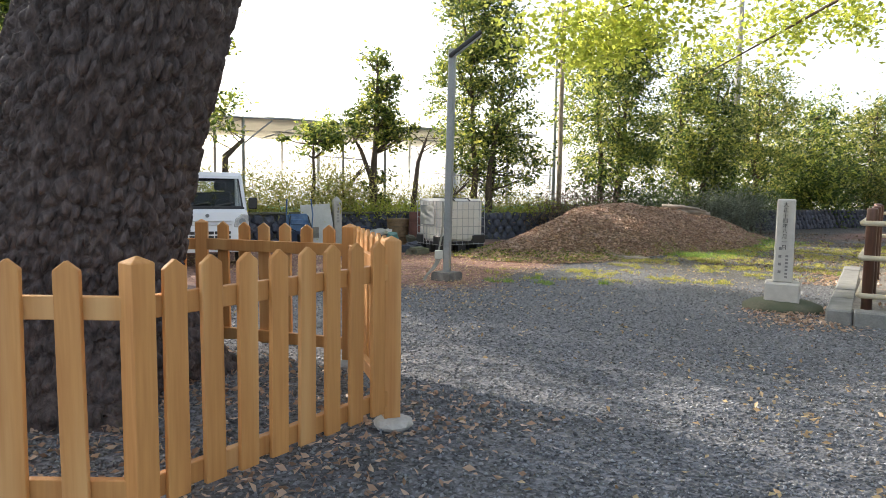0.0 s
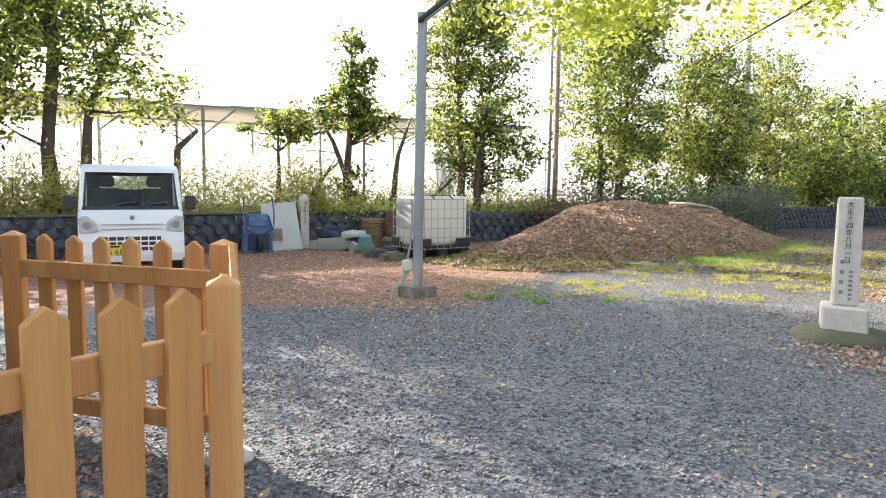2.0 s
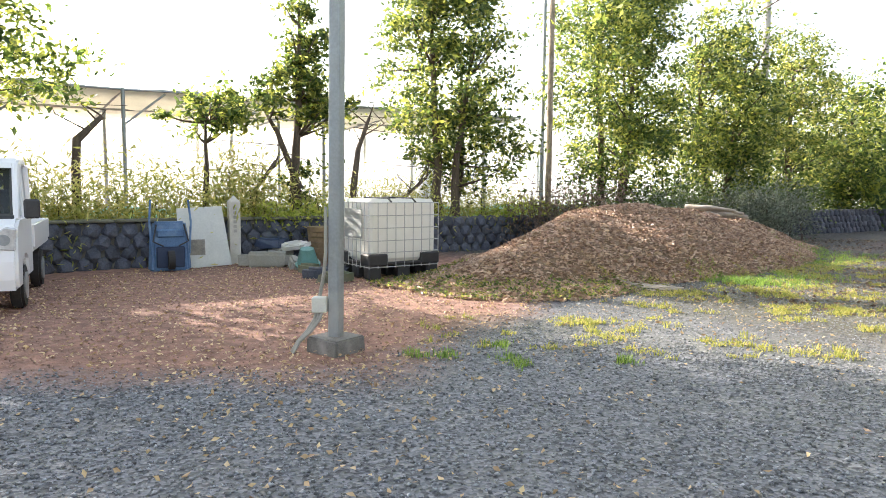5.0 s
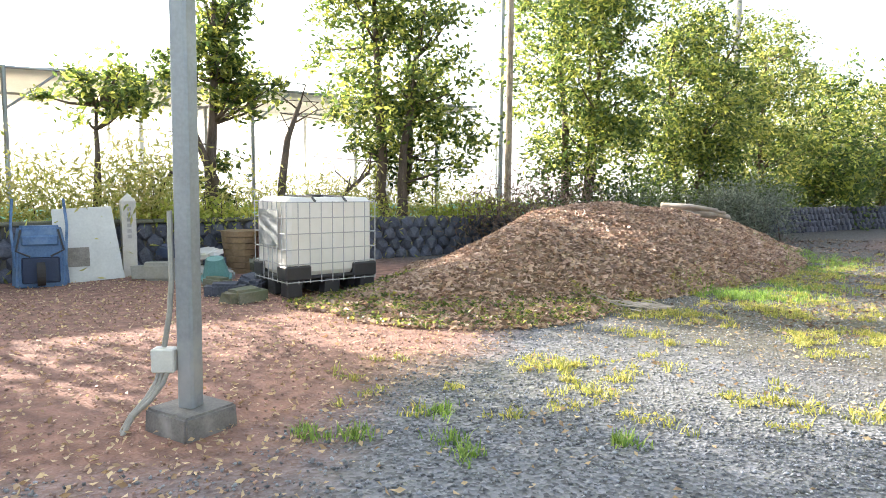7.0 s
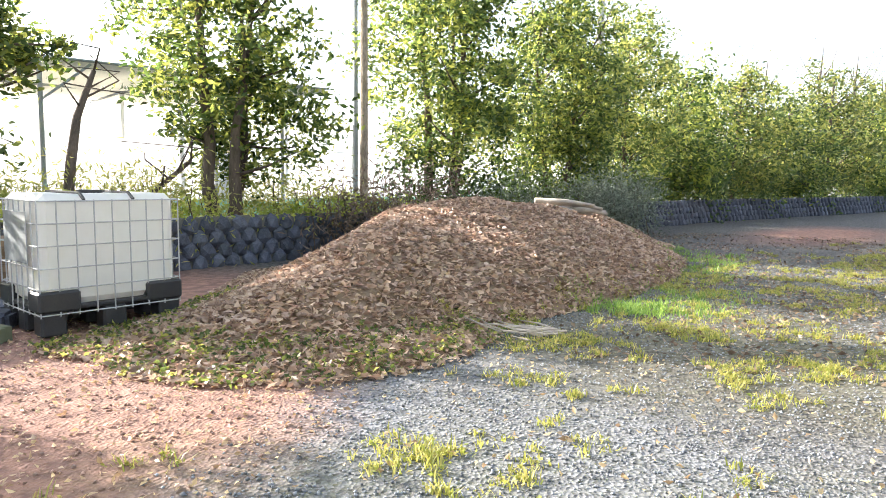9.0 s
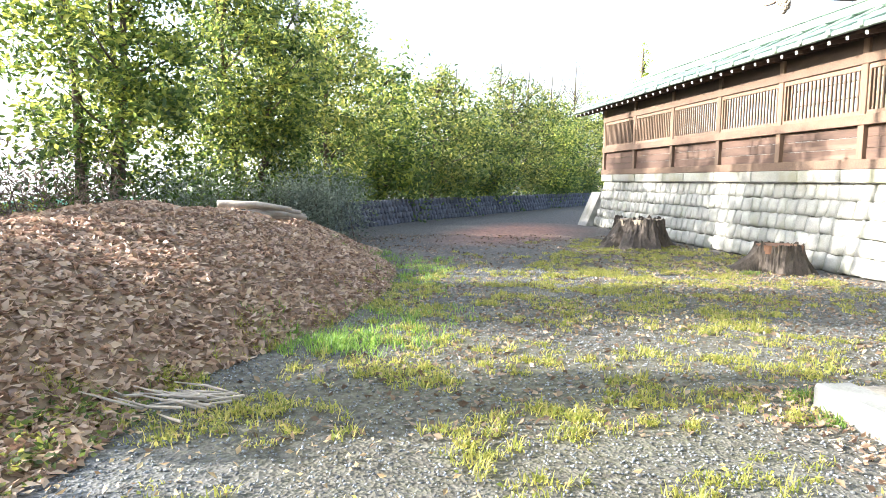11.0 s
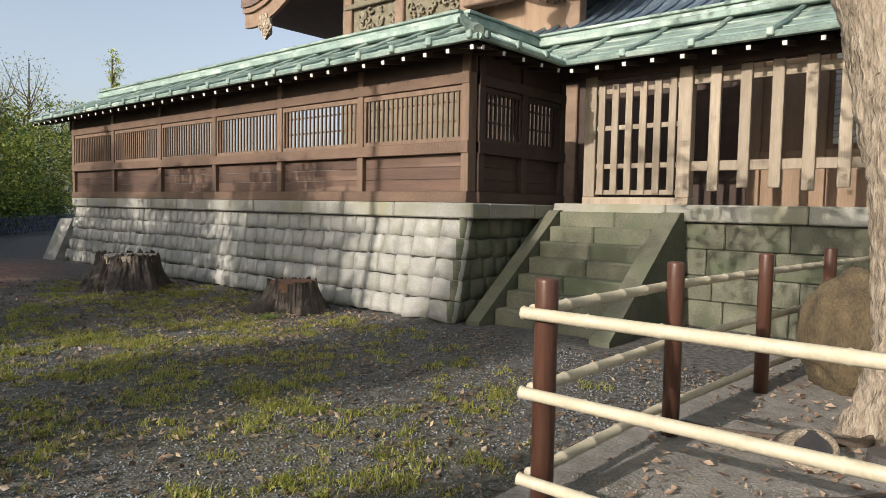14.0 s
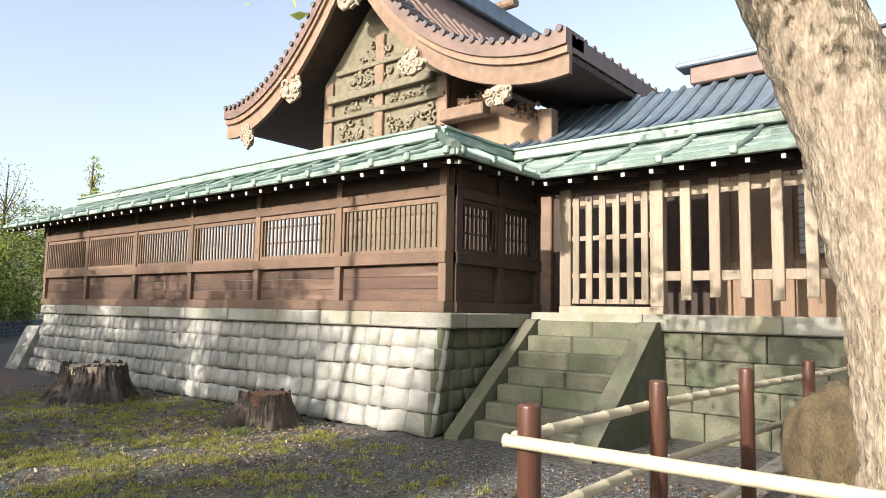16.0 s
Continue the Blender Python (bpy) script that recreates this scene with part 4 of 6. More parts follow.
# ---- engraved stone marker ----
marker = tagged(place(new("stone_marker"), pose(-0.96, 9.78, 0, 0, 0, 5)), "pale granite marker post with engraved writing", "stone marker")
GRANITE = material("pale granite", (0.60, 0.58, 0.53), (0.46, 0.44, 0.40), 0.8, scale=10, fine=150, bump=0.15)
bm = bmesh.new()
prism(bm, [(-0.118, -0.118), (0.118, -0.118), (0.118, 0.118), (-0.118, 0.118)], "z", 0.36, 1.43)
bmesh.ops.bevel(bm, geom=list(bm.edges), offset=0.018, segments=1, affect="EDGES")
for v in bm.verts:
    k = 1 - 0.08 * (v.co.z - 0.36)
    v.co.x, v.co.y = v.co.x * k, v.co.y * k
part("shaft", bm, GRANITE, marker)
part("plinth", boxed((-0.205, -0.205, 0.10), (0.205, 0.205, 0.36), 0.02), GRANITE, marker)
bm = bmesh.new()
bmesh.ops.create_uvsphere(bm, u_segments=20, v_segments=8, radius=1, matrix=Matrix.Translation((0, 0, 0.0)) @ Matrix.Diagonal((0.50, 0.42, 0.16, 1)))
for v in bm.verts:
    v.co += v.co * 0.12 * noise.noise(v.co * 5)
part("base_slab", bm, MOSSY, marker, smooth=True)

# ---- railed platform ----
platform = tagged(new("stone_platform"), "low earth platform edged with cut stones", "platform")
PX0, PY0, PY1, PX1, PH = -0.42, 9.02, 14.62, 9.0, 0.17
part("fill", boxed((PX0 + 0.2, PY0 + 0.2, -0.1), (GX - 0.3, PY1 - 0.02, PH - 0.012), 0.03), material("packed sandy earth", (0.31, 0.285, 0.25), (0.15, 0.137, 0.12), 0.97, scale=5, fine=45, bump=0.9, dist=0.03), platform)
KERB = material("cut edge stone", (0.28, 0.285, 0.275), (0.17, 0.172, 0.168), 0.9, scale=5, fine=60, bump=0.4, spread=0.1)
u = PY0
while u < PY1 - 0.3:
    n = min(random.uniform(0.75, 1.1), PY1 - u)
    part("edge_stone", boxed((PX0, u + 0.004, -0.1), (PX0 + 0.27, u + n - 0.004, PH + random.uniform(-0.008, 0.008)), 0.018), KERB, platform)
    u += n
u = PX0 + 0.28
while u < GX - 0.6:
    n = random.uniform(0.75, 1.1)
    part("edge_stone", boxed((u + 0.004, PY0, -0.1), (u + n - 0.004, PY0 + 0.27, PH + random.uniform(-0.008, 0.008)), 0.018), KERB, platform)
    u += n

POSTWOOD = material("red brown stained post", (0.125, 0.055, 0.034), (0.055, 0.025, 0.018), 0.38, scale=10, fine=70, bump=0.15, stretch=(1, 1, 0.1))
BAMBOO = material("cream bamboo-look rail", (0.62, 0.56, 0.42), (0.48, 0.42, 0.30), 0.5, scale=10, fine=60, bump=0.1)
railing = tagged(new("platform_railing"), "brown posts with three cream bamboo-style rails", "railing")
RAILPOSTS = [(0.04, 14.30), (1.65, 14.30), (3.27, 14.18), (4.87, 14.02), (6.4, 13.86)]
SIDE = [(0.06, 12.62), (0.02, 10.9), (-0.02, 9.3)]
def rail_post(x, y):
    bm = bmesh.new()
    tube(bm, [(x, y, 0.1), (x, y, 1.325), (x, y, 1.335), (x, y, 1.343), (x, y, 1.345)], [0.058, 0.058, 0.056, 0.048, 0.01], 24)
    part("rail_post", bm, POSTWOOD, railing, smooth=True)
SOUTH = [(-0.02, 9.3), (1.6, 9.32), (3.2, 9.34)]
for x, y in RAILPOSTS + SIDE + SOUTH[1:]:
    rail_post(x, y)
for z in (0.33, 0.77, 1.17):
    for run, ox, oy in ((RAILPOSTS, 0, 0.075), ([RAILPOSTS[0]] + SIDE, -0.085, 0), (SOUTH, 0, -0.085)):
        for (ax, ay), (bx, by) in zip(run, run[1:]):
            a, b = Vector((ax + ox, ay + oy, z)), Vector((bx + ox, by + oy, z))
            d = (b - a).normalized()
            if (ax, ay) == run[0] and run is not RAILPOSTS:
                a -= d * 0.08
            pts, radii = [], []
            n = 5
            for i in range(n):
                p0, p1 = a.lerp(b, i / n), a.lerp(b, (i + 1) / n)
                pts += [p0, p0 + d * 0.012, p1 - d * 0.012]
                radii += [0.036, 0.031, 0.031]
            pts.append(b)
            radii.append(0.036)
            bm = bmesh.new()
            tube(bm, pts, radii, 10)
            part("bamboo_rail", bm, BAMBOO, railing, smooth=True)

# ---- pale-barked tree on the platform ----
shade_tree = tagged(place(new("platform_tree"), (2.55, 12.95, PH)), "large pale-barked tree leaning over the railed platform", "tree")
part("trunk", fluted_trunk([(0.15, -0.12, -0.1), (0.14, -0.1, 0.6), (0.10, 0.0, 1.6), (0.04, 0.22, 2.8), (-0.05, 0.65, 4.0), (-0.2, 1.2, 5.5)], [0.52, 0.44, 0.41, 0.40, 0.38, 0.3], 140, 0.03, 5, 0.14), PALEBARK, shade_tree, smooth=True)
# roots that creep over the platform
rt = random.Random(77)
for k, (yaw, n) in enumerate(((128, 1.5), (188, 1.7), (228, 1.4))):
    bm = bmesh.new()
    pts, w, bend = [], radians(yaw), 0.0
    p = Vector((0.15 + 0.42 * math.cos(w), -0.12 + 0.42 * math.sin(w), 0.06))
    steps = 9
    for i in range(steps):
        pts.append(tuple(p))
        bend += rt.uniform(-0.28, 0.28)
        p = p + Vector((math.cos(w + bend), math.sin(w + bend), 0)) * n / steps
        p.z = 0.004 - 0.02 * i / steps + rt.uniform(-0.008, 0.012)
    tube(bm, pts, [0.034 * (1 - i / steps) ** 0.9 + 0.006 for i in range(steps)], 9, 0.2)
    part("root", bm, TRUNK, shade_tree, smooth=True)
# oval knot on a root, filled by a near-black disc
KNOTDARK = material("near-black knot face", (0.03, 0.026, 0.03), (0.012, 0.011, 0.013), 0.6, scale=12)
at = Matrix.Translation((-0.90, 0.48, 0.09)) @ pose(0, 0, 0, 62, 0, -62) @ Matrix.Diagonal((0.8, 0.98, 1, 1))
bm = bmesh.new()
ring = [(0.15 * math.cos(a) * (1 + 0.08 * math.sin(2 * a + 1)), 0.115 * math.sin(a), 0.03 + 0.01 * math.sin(3 * a)) for a in (6.28319 * i / 24 for i in range(25))]
tube(bm, ring, 0.024, 9, 0.05)
tube(bm, [(0, -0.03, -0.30), (0, 0, -0.12), (0, 0, 0.0)], [0.22, 0.17, 0.13], 16, 0.1)
part("root_knot", bm, PALEBARK, shade_tree, "oval healed knot on a root", at=at, smooth=True)
bm = bmesh.new()
tube(bm, [(0, 0, -0.04), (0, 0, 0.046)], [0.118, 0.122], 24)
part("knot_hollow", bm, KNOTDARK, shade_tree, "near-black disc inside the knot", at=at)
# long limb that reaches out over the court
bm = bmesh.new()
tube(bm, [(-0.45, 0.45, 4.2), (-1.6, 0.6, 5.0), (-3.0, 1.2, 4.9), (-4.6, 2.0, 4.3), (-5.9, 2.6, 3.8)], [0.1, 0.055, 0.035, 0.022, 0.008], 8, 0.1)
tube(bm, [(-1.6, 0.6, 5.0), (-3.2, -0.3, 5.3), (-5.2, -0.9, 4.8), (-7.4, -1.4, 4.2)], [0.055, 0.035, 0.022, 0.008], 8, 0.1)
tube(bm, [(-3.0, 1.2, 4.9), (-3.9, 2.2, 5.2), (-5.0, 3.2, 5.0)], [0.03, 0.02, 0.006], 6)
part("limb", bm, TRUNK, shade_tree, smooth=True)
g = np.random.default_rng(41)
ax = np.array([(-7.6, -1.5, 4.0), (-7.0, -1.7, 3.9), (-6.4, -1.4, 4.0), (-6.6, -1.2, 4.5), (-5.8, -1.2, 4.4), (-5.6, -1.0, 4.8), (-6.8, -0.6, 4.8), (-4.6, -0.6, 5.2), (-5.9, 2.6, 4.5), (-4.8, 2.6, 4.9), (-3.6, 1.8, 4.6), (-3.0, 1.4, 5.3), (-3.4, 0.2, 5.6), (-2.0, 1.0, 5.6), (-1.6, 0.2, 6.2), (0, 0.5, 7.0), (-0.8, -1.0, 6.6), (1.0, 0, 7.0), (-3.2, 2.9, 4.7)])
cc = np.repeat(ax, 9, 0) + g.normal(size=(len(ax) * 9, 3)) * np.array([0.55, 0.45, 0.28])
pts = np.repeat(cc, 62, 0) + g.normal(size=(len(cc) * 62, 3)) * np.array([0.24, 0.24, 0.2])
# Unseen clumps added above the view to dapple the gate screen and wall.
high = g.uniform((-6.0, -3.0, 6.2), (1.0, 5.0, 8.8), (18, 3))
pts = np.concatenate([pts, np.repeat(high, 260, 0) + g.normal(size=(18 * 260, 3)) * np.array([0.36, 0.36, 0.2])])
v, f = flakes(pts, 0.12, 0.6, 0.6, seed=41)
ob = arrays("crown", v, f, LEAFYELLOW)
ob.parent, ob["kind"] = shade_tree, "stuff"


# ---- stumps ----
STUMPBARK = material("dark rotting bark", (0.12, 0.095, 0.075), (0.028, 0.023, 0.019), 0.95, scale=14, fine=70, bump=0.9, dist=0.03, stretch=(1, 1, 0.25))


def stump(base, r, h, sd, inner):
    st = tagged(place(new("tree_stump"), base), "weathered tree stump with flared roots before the wall", "stump", "stumps by the stone wall")
    bm = bmesh.new()
    rings, sides, steps = [], 128, 18
    for i in range(steps + 1):
        z = -0.08 + (h + 0.08) * i / steps
        u = max(0.0, 1 - z / h)
        ring = []
        for k in range(sides):
            a = 6.28319 * k / sides
            q = Vector((math.cos(a), math.sin(a), 0))
            d = r * (0.84 + 0.12 * noise.noise(q * 1.7 + Vector((sd, 0, z * 0.6))))
            d += r * 0.16 * abs(noise.noise(q * 5 + Vector((sd, 3, z * 1.2)))) + r * 0.05 * noise.noise(q * 13 + Vector((sd, 1, z * 2.2))) + r * 0.05 * noise.noise(q * 30 + Vector((sd, 1, z * 7)))
            root = max(0.0, noise.noise(q * 1.9 + Vector((sd * 2, 5, 0))) + 0.32) + 0.35 * max(0.0, math.sin(a * 4 + sd))
            d += r * 1.15 * u ** 1.7 * root
            lift = (0.14 * h * noise.noise(q * 3.5 + Vector((sd, 7, 0))) + 0.09 * h * noise.noise(q * 14 + Vector((sd, 7, 0)))) * max(0, i - steps + 3) / 3
            ring.append(bm.verts.new((q.x * d, q.y * d, z + lift)))
        rings.append(ring)
    for a, b in zip(rings, rings[1:]):
        for k in range(sides):
            bm.faces.new((a[k], a[(k + 1) % sides], b[(k + 1) % sides], b[k]))
    part("bark", bm, STUMPBARK, st)
    bm = bmesh.new()
    tube(bm, [(0, 0, h - 0.16), (0, 0, h - 0.015)], r * 0.84, 28)
    part("cut_face", bm, inner, st, "cut wood face")


CUT = material("rotten reddish wood", (0.26, 0.13, 0.07), (0.10, 0.055, 0.035), 0.9, scale=12, fine=60, bump=0.6)
stump((3.12, 25.72, 0), 0.60, 0.66, 8, GREYWOOD)
stump((3.72, 21.3, 0), 0.44, 0.48, 9, CUT)
# ---- main hall behind the wall ----
hall = tagged(new("shrine_hall"), "old timber shrine hall with a curved gabled roof", "building")
HX, HB = 10.0, 9.0           # gable wall and bargeboard planes
RIDGE_Y, RIDGE_Z = 25.5, 11.2


def profile(side, t):
    """Roof line from ridge (t = 0) to eave (t = 1): concave and flattening."""
    reach, eave, bend = (6.55, 6.90, 2.45) if side < 0 else (5.3, 7.3, 2.1)
    return RIDGE_Y + side * reach * t, RIDGE_Z - (RIDGE_Z - eave) * (1 - (1 - min(t, 1.0)) ** bend) + 0.6 * max(0, t - 0.9)


def band(side, lo, hi, x0, x1, n=28):
    """A solid strip that follows the roof line, from lo to hi above it."""
    bm = bmesh.new()
    rows = []
    for i in range(n + 1):
        y, z = profile(side, i / n)
        rows.append([bm.verts.new((x, y, z + d)) for x, d in ((x0, lo), (x0, hi), (x1, hi), (x1, lo))])
    for a, b in zip(rows, rows[1:]):
        for k in range(4):
            bm.faces.new((a[k], a[(k + 1) % 4], b[(k + 1) % 4], b[k]))
    bm.faces.new(rows[0])
    bm.faces.new(rows[-1][::-1])
    bmesh.ops.recalc_face_normals(bm, faces=bm.faces)
    return bm


BARGE = material("brown barge timber", (0.27, 0.185, 0.12), (0.16, 0.10, 0.065), 0.7, scale=5, fine=50, bump=0.25, spread=0.1)
VERGE = material("dark verge rod", (0.14, 0.125, 0.12), (0.08, 0.07, 0.07), 0.7, bump=0.2)
RELIEF = material("worn carved relief", (0.26, 0.23, 0.16), (0.13, 0.115, 0.072), 0.85, scale=7, bump=0.5)
for side in (-1, 1):
    part("roof_slab", band(side, 0.05, 0.42, HB + 0.1, 20.0), BROWNROOF, hall)
    part("bargeboard", band(side, -0.42, 0.0, HB - 0.02, HB + 0.1), BARGE, hall)
    part("barge_moulding", band(side, 0.0, 0.16, HB - 0.10, HB + 0.12), BARGE, hall)
    part("barge_cap", band(side, 0.16, 0.50, HB - 0.16, HB + 0.6), BROWNROOF, hall)
    for k in range(24):
        t = (k + 0.5) / 24
        y, z = profile(side, t)
        y2, z2 = profile(side, t + 0.01)
        d = Vector((0, y2 - y, z2 - z)).normalized()
        bm = bmesh.new()
        tube(bm, [(HB - 0.22, y, z + 0.50), (HB + 0.55, y, z + 0.53)], 0.075, 8)
        part("verge_tile", bm, VERGE, hall)
    for k in range(26):
        x = HB + 0.3 + k * 0.42
        pts = [(x, *profile(side, t)) for t in np.linspace(0.15, 1.0, 10)]
        bm = bmesh.new()
        tube(bm, [(a, b, c + 0.44) for a, b, c in pts], 0.075, 6)
        part("roof_roll", bm, BROWNROOF, hall)
        ye, ze = profile(side, 1.0)
        bm = bmesh.new()
        tube(bm, [(x, ye + side * 0.02, ze - 0.05), (x, ye - side * 1.9, ze + 0.55)], 0.05, 4)
        part("rafter", bm, DARKSHADEWOOD, hall)
part("ridge", boxed((HB - 0.2, RIDGE_Y - 0.3, RIDGE_Z + 0.3), (20, RIDGE_Y + 0.3, RIDGE_Z + 0.9), 0.05), BLUEROOF, hall)
# gable wall with carved panels
bm = bmesh.new()
prism(bm, [(23.0, 1.6), (27.5, 1.6), (27.5, 8.2), (25.5, 10.3), (24.2, 8.7), (23.0, 7.85)], "x", HX, HX + 0.25)
part("gable_wall", bm, CARVED, hall)
part("gable_soffit", band(-1, -0.14, -0.02, HB + 0.1, 20.0), DARKSHADEWOOD, hall)
part("gable_soffit", band(1, -0.14, -0.02, HB + 0.1, HX + 4), DARKSHADEWOOD, hall)
for z, h, d in ((6.05, 0.26, 0.28), (7.05, 0.14, 0.14), (7.55, 0.22, 0.22), (8.35, 0.14, 0.12)):
    part("gable_beam", boxed((HX - d, 22.85 + 0.75 * max(0, z - 7), z), (HX, 27.3 - 0.3 * max(0, z - 7), z + h), 0.02), BARGE if z < 6.5 else CARVED, hall)
for y, top in ((23.0, 7.6), (25.2, 9.2), (27.2, 8.2)):
    part("gable_post", boxed((HX - 0.10, y - 0.16, 5.0), (HX, y + 0.16, top), 0.02), BARGE, hall)


def carving(name, w, h, depth, sd, mat, parent, at):
    """Scrolling relief: a bed with many overlapping curls, facing -x."""
    g = random.Random(sd)
    bm = bmesh.new()
    for k in range(26):
        y, z = g.uniform(-0.5, 0.5) * w, g.uniform(-0.5, 0.5) * h
        if (2 * y / w) ** 2 + (2 * z / h) ** 2 > 1.15:
            continue
        r = g.uniform(0.12, 0.26) * h
        turns = g.choice((-1, 1))
        a0 = g.uniform(0, 6.28)
        pts = [(-depth * (0.3 + 0.07 * i), y + r * (1 - i / 9) * math.cos(a0 + turns * i * 0.7), z + r * (1 - i / 9) * math.sin(a0 + turns * i * 0.7)) for i in range(8)]
        tube(bm, pts, [0.16 * r + 0.012 + 0.02 * h * (1 - i / 8) for i in range(8)], 5)
    ob = part(name, bm, mat, parent, at=at, smooth=True)
    ob["kind"] = "stuff"
    return ob


for y, z, w, h, sd in ((24.0, 6.65, 1.7, 0.6, 1), (26.0, 6.65, 1.7, 0.6, 2), (24.1, 7.35, 1.5, 0.3, 3), (25.9, 7.35, 1.5, 0.3, 4), (24.6, 8.05, 1.9, 0.5, 5), (25.7, 8.05, 1.4, 0.5, 6), (25.4, 8.75, 1.3, 0.6, 7)):
    carving("carved_relief", w, h, 0.07, sd, RELIEF, hall, Matrix.Translation((HX - 0.02, y, z)))
PENDANT = material("pale carved pendant", (0.42, 0.36, 0.27), (0.25, 0.2, 0.14), 0.85, bump=0.3)
for side, t, w, h, sd in ((-1, 0.74, 0.8, 0.55, 11), (-1, 0.36, 0.9, 0.8, 12), (1, 0.80, 0.6, 0.75, 13), (1, 0.42, 0.9, 0.9, 14), (-1, 0.03, 1.2, 1.4, 15)):
    y, z = profile(side, t)
    bm = bmesh.new()
    n = 14
    prism(bm, [(math.cos(6.283 * i / n) * w * 0.42 * (1 + 0.18 * math.cos(18.85 * i / n)), math.sin(6.283 * i / n) * h * 0.42 * (1 + 0.15 * math.sin(25 * i / n))) for i in range(n)], "x", -0.04, 0.05)
    pend = part("pendant_board", bm, PENDANT, hall, at=Matrix.Translation((HB + 0.02, y, z - 0.62)))
    carving("scroll", w * 0.8, h * 0.8, 0.10, sd, PENDANT, pend, Matrix.Translation((-0.01, 0, 0)))
# south side under the long front eave
part("south_wall", boxed((HX + 0.25, 22.95, 1.6), (19.5, 23.15, 7.8)), TANWOOD, hall)
part("bracket_beam", boxed((HX - 0.3, 21.6, 6.35), (HX + 0.05, 22.9, 6.65), 0.03), BARGE, hall)
bm = bmesh.new()
prism(bm, [(20.2, 4.4), (22.85, 4.4), (22.85, 7.1), (22.0, 6.95), (21.2, 6.55), (20.2, 6.2)], "x", HX + 0.35, HX + 0.5)
part("wing_wall", bm, TANWOOD, hall)
for y, z, w, h, sd in ((22.1, 6.85, 0.9, 0.4, 21), (20.7, 6.35, 0.9, 0.35, 22)):
    carving("carved_nosing", w, h, 0.3, sd, BARGE, hall, Matrix.Translation((HX + 0.3, y, z)))
part("wing_post", boxed((HX + 0.1, 20.0, 1.6), (HX + 0.4, 20.35, 6.3), 0.02), BARGE, hall)
# crossed finials and a ridge billet
for x in (11.6, 13.4):
    for s in (-1, 1):
        bm = bmesh.new()
        box(bm, (-0.06, -0.13, -0.4), (0.06, 0.13, 1.7), 0.02, Matrix.Translation((x, RIDGE_Y - s * 0.1, RIDGE_Z + 0.8)) @ Matrix.Rotation(radians(38 * s), 4, "X"))
        part("crossed_finial", bm, BARGE, hall)
for x in (12.5, 14.6, 16.0):
    bm = bmesh.new()
    tube(bm, [(x, RIDGE_Y - 0.7, RIDGE_Z + 1.08), (x, RIDGE_Y + 0.7, RIDGE_Z + 1.08)], 0.18, 12)
    part("ridge_billet", bm, BARGE, hall)

# ---- linking hall with the blue-grey roof ----
link = tagged(new("linking_hall"), "lower linking hall with a blue-grey ribbed copper roof", "building")
bm = bmesh.new()
prism(bm, [(9.0, 5.0), (10.5, 5.72), (12.2, 6.85), (14.5, 5.6), (14.5, 5.4), (12.2, 6.65), (10.5, 5.55), (9.0, 4.88)], "y", 3.0, 23.0)
part("roof_sheet", bm, BLUEROOF, link)
k, y = 0, 3.4
while y < 23.0:
    bm = bmesh.new()
    tube(bm, [(8.97, y, 5.02), (9.7, y, 5.37), (10.5, y, 5.75), (11.4, y, 6.32), (12.2, y, 6.88)], 0.065, 6)
    part("roof_roll", bm, BLUEROOF, link)
    bm = bmesh.new()
    tube(bm, [(8.9, y, 5.0), (9.0, y, 5.03)], 0.085, 10)
    part("roll_end", bm, BROWNROOF, link)
    y += 0.36
part("eave_board", boxed((9.0, 3.0, 4.74), (9.1, 23.0, 4.9), 0.01), BROWNROOF, link)
part("ridge", boxed((12.0, 3.0, 6.85), (12.4, 17.6, 7.25), 0.03), BROWNROOF, link)
part("ridge_cap", boxed((11.9, 3.0, 7.25), (12.5, 17.9, 7.36), 0.03), BLUEROOF, link)
part("wall", boxed((9.6, 3.0, 1.6), (9.8, 16.3, 5.1)), TANWOOD, link)
# Dark sheet added in place of the unlit interior behind the gate.
part("inner_wall", boxed((10.2, 16.3, 1.6), (10.4, 22.9, 5.1)), DARKSHADEWOOD, link)
for y in (9.6, 11.8, 13.4, 15.2, 16.2):
    part("wall_post", boxed((9.5, y - 0.11, 1.6), (9.6, y + 0.11, 4.9), 0.01), TANWOOD, link)
part("wall_rail", boxed((9.52, 3.0, 2.55), (9.6, 16.3, 2.72), 0.01), TANWOOD, link)
SHUTTER = material("white louvre board", (0.62, 0.61, 0.58), (0.5, 0.49, 0.46), 0.7, bump=0.1)
for k in range(16):
    part("louvre", boxed((9.50, 13.55, 2.8 + 0.11 * k), (9.58, 15.0, 2.8 + 0.11 * k + 0.1), 0.012), SHUTTER, link)
# ---- small white pickup truck ----
GLASS = bpy.data.materials.new("clear window glass")
GLASS.use_nodes = True
gb = GLASS.node_tree.nodes["Principled BSDF"]
gb.inputs["Base Color"].default_value = (0.55, 0.62, 0.62, 1)
gb.inputs["Transmission Weight"].default_value, gb.inputs["Roughness"].default_value, gb.inputs["IOR"].default_value = 1.0, 0.02, 1.35
truck = tagged(place(new("pickup_truck"), pose(-10.25, 8.18, 0.0, 0, 0, -33)), "small white pickup truck parked before the wall", "truck")
W = 0.735
bm = bmesh.new()
prism(bm, [(0.0, 0.30), (0.03, 0.42), (0.02, 0.62), (-0.03, 0.86), (-0.10, 1.02), (-0.27, 1.10), (-1.38, 1.10), (-1.38, 0.34), (-0.95, 0.34), (-0.90, 0.55), (-0.75, 0.62), (-0.55, 0.62), (-0.40, 0.55), (-0.34, 0.30)], "y", -W, W)
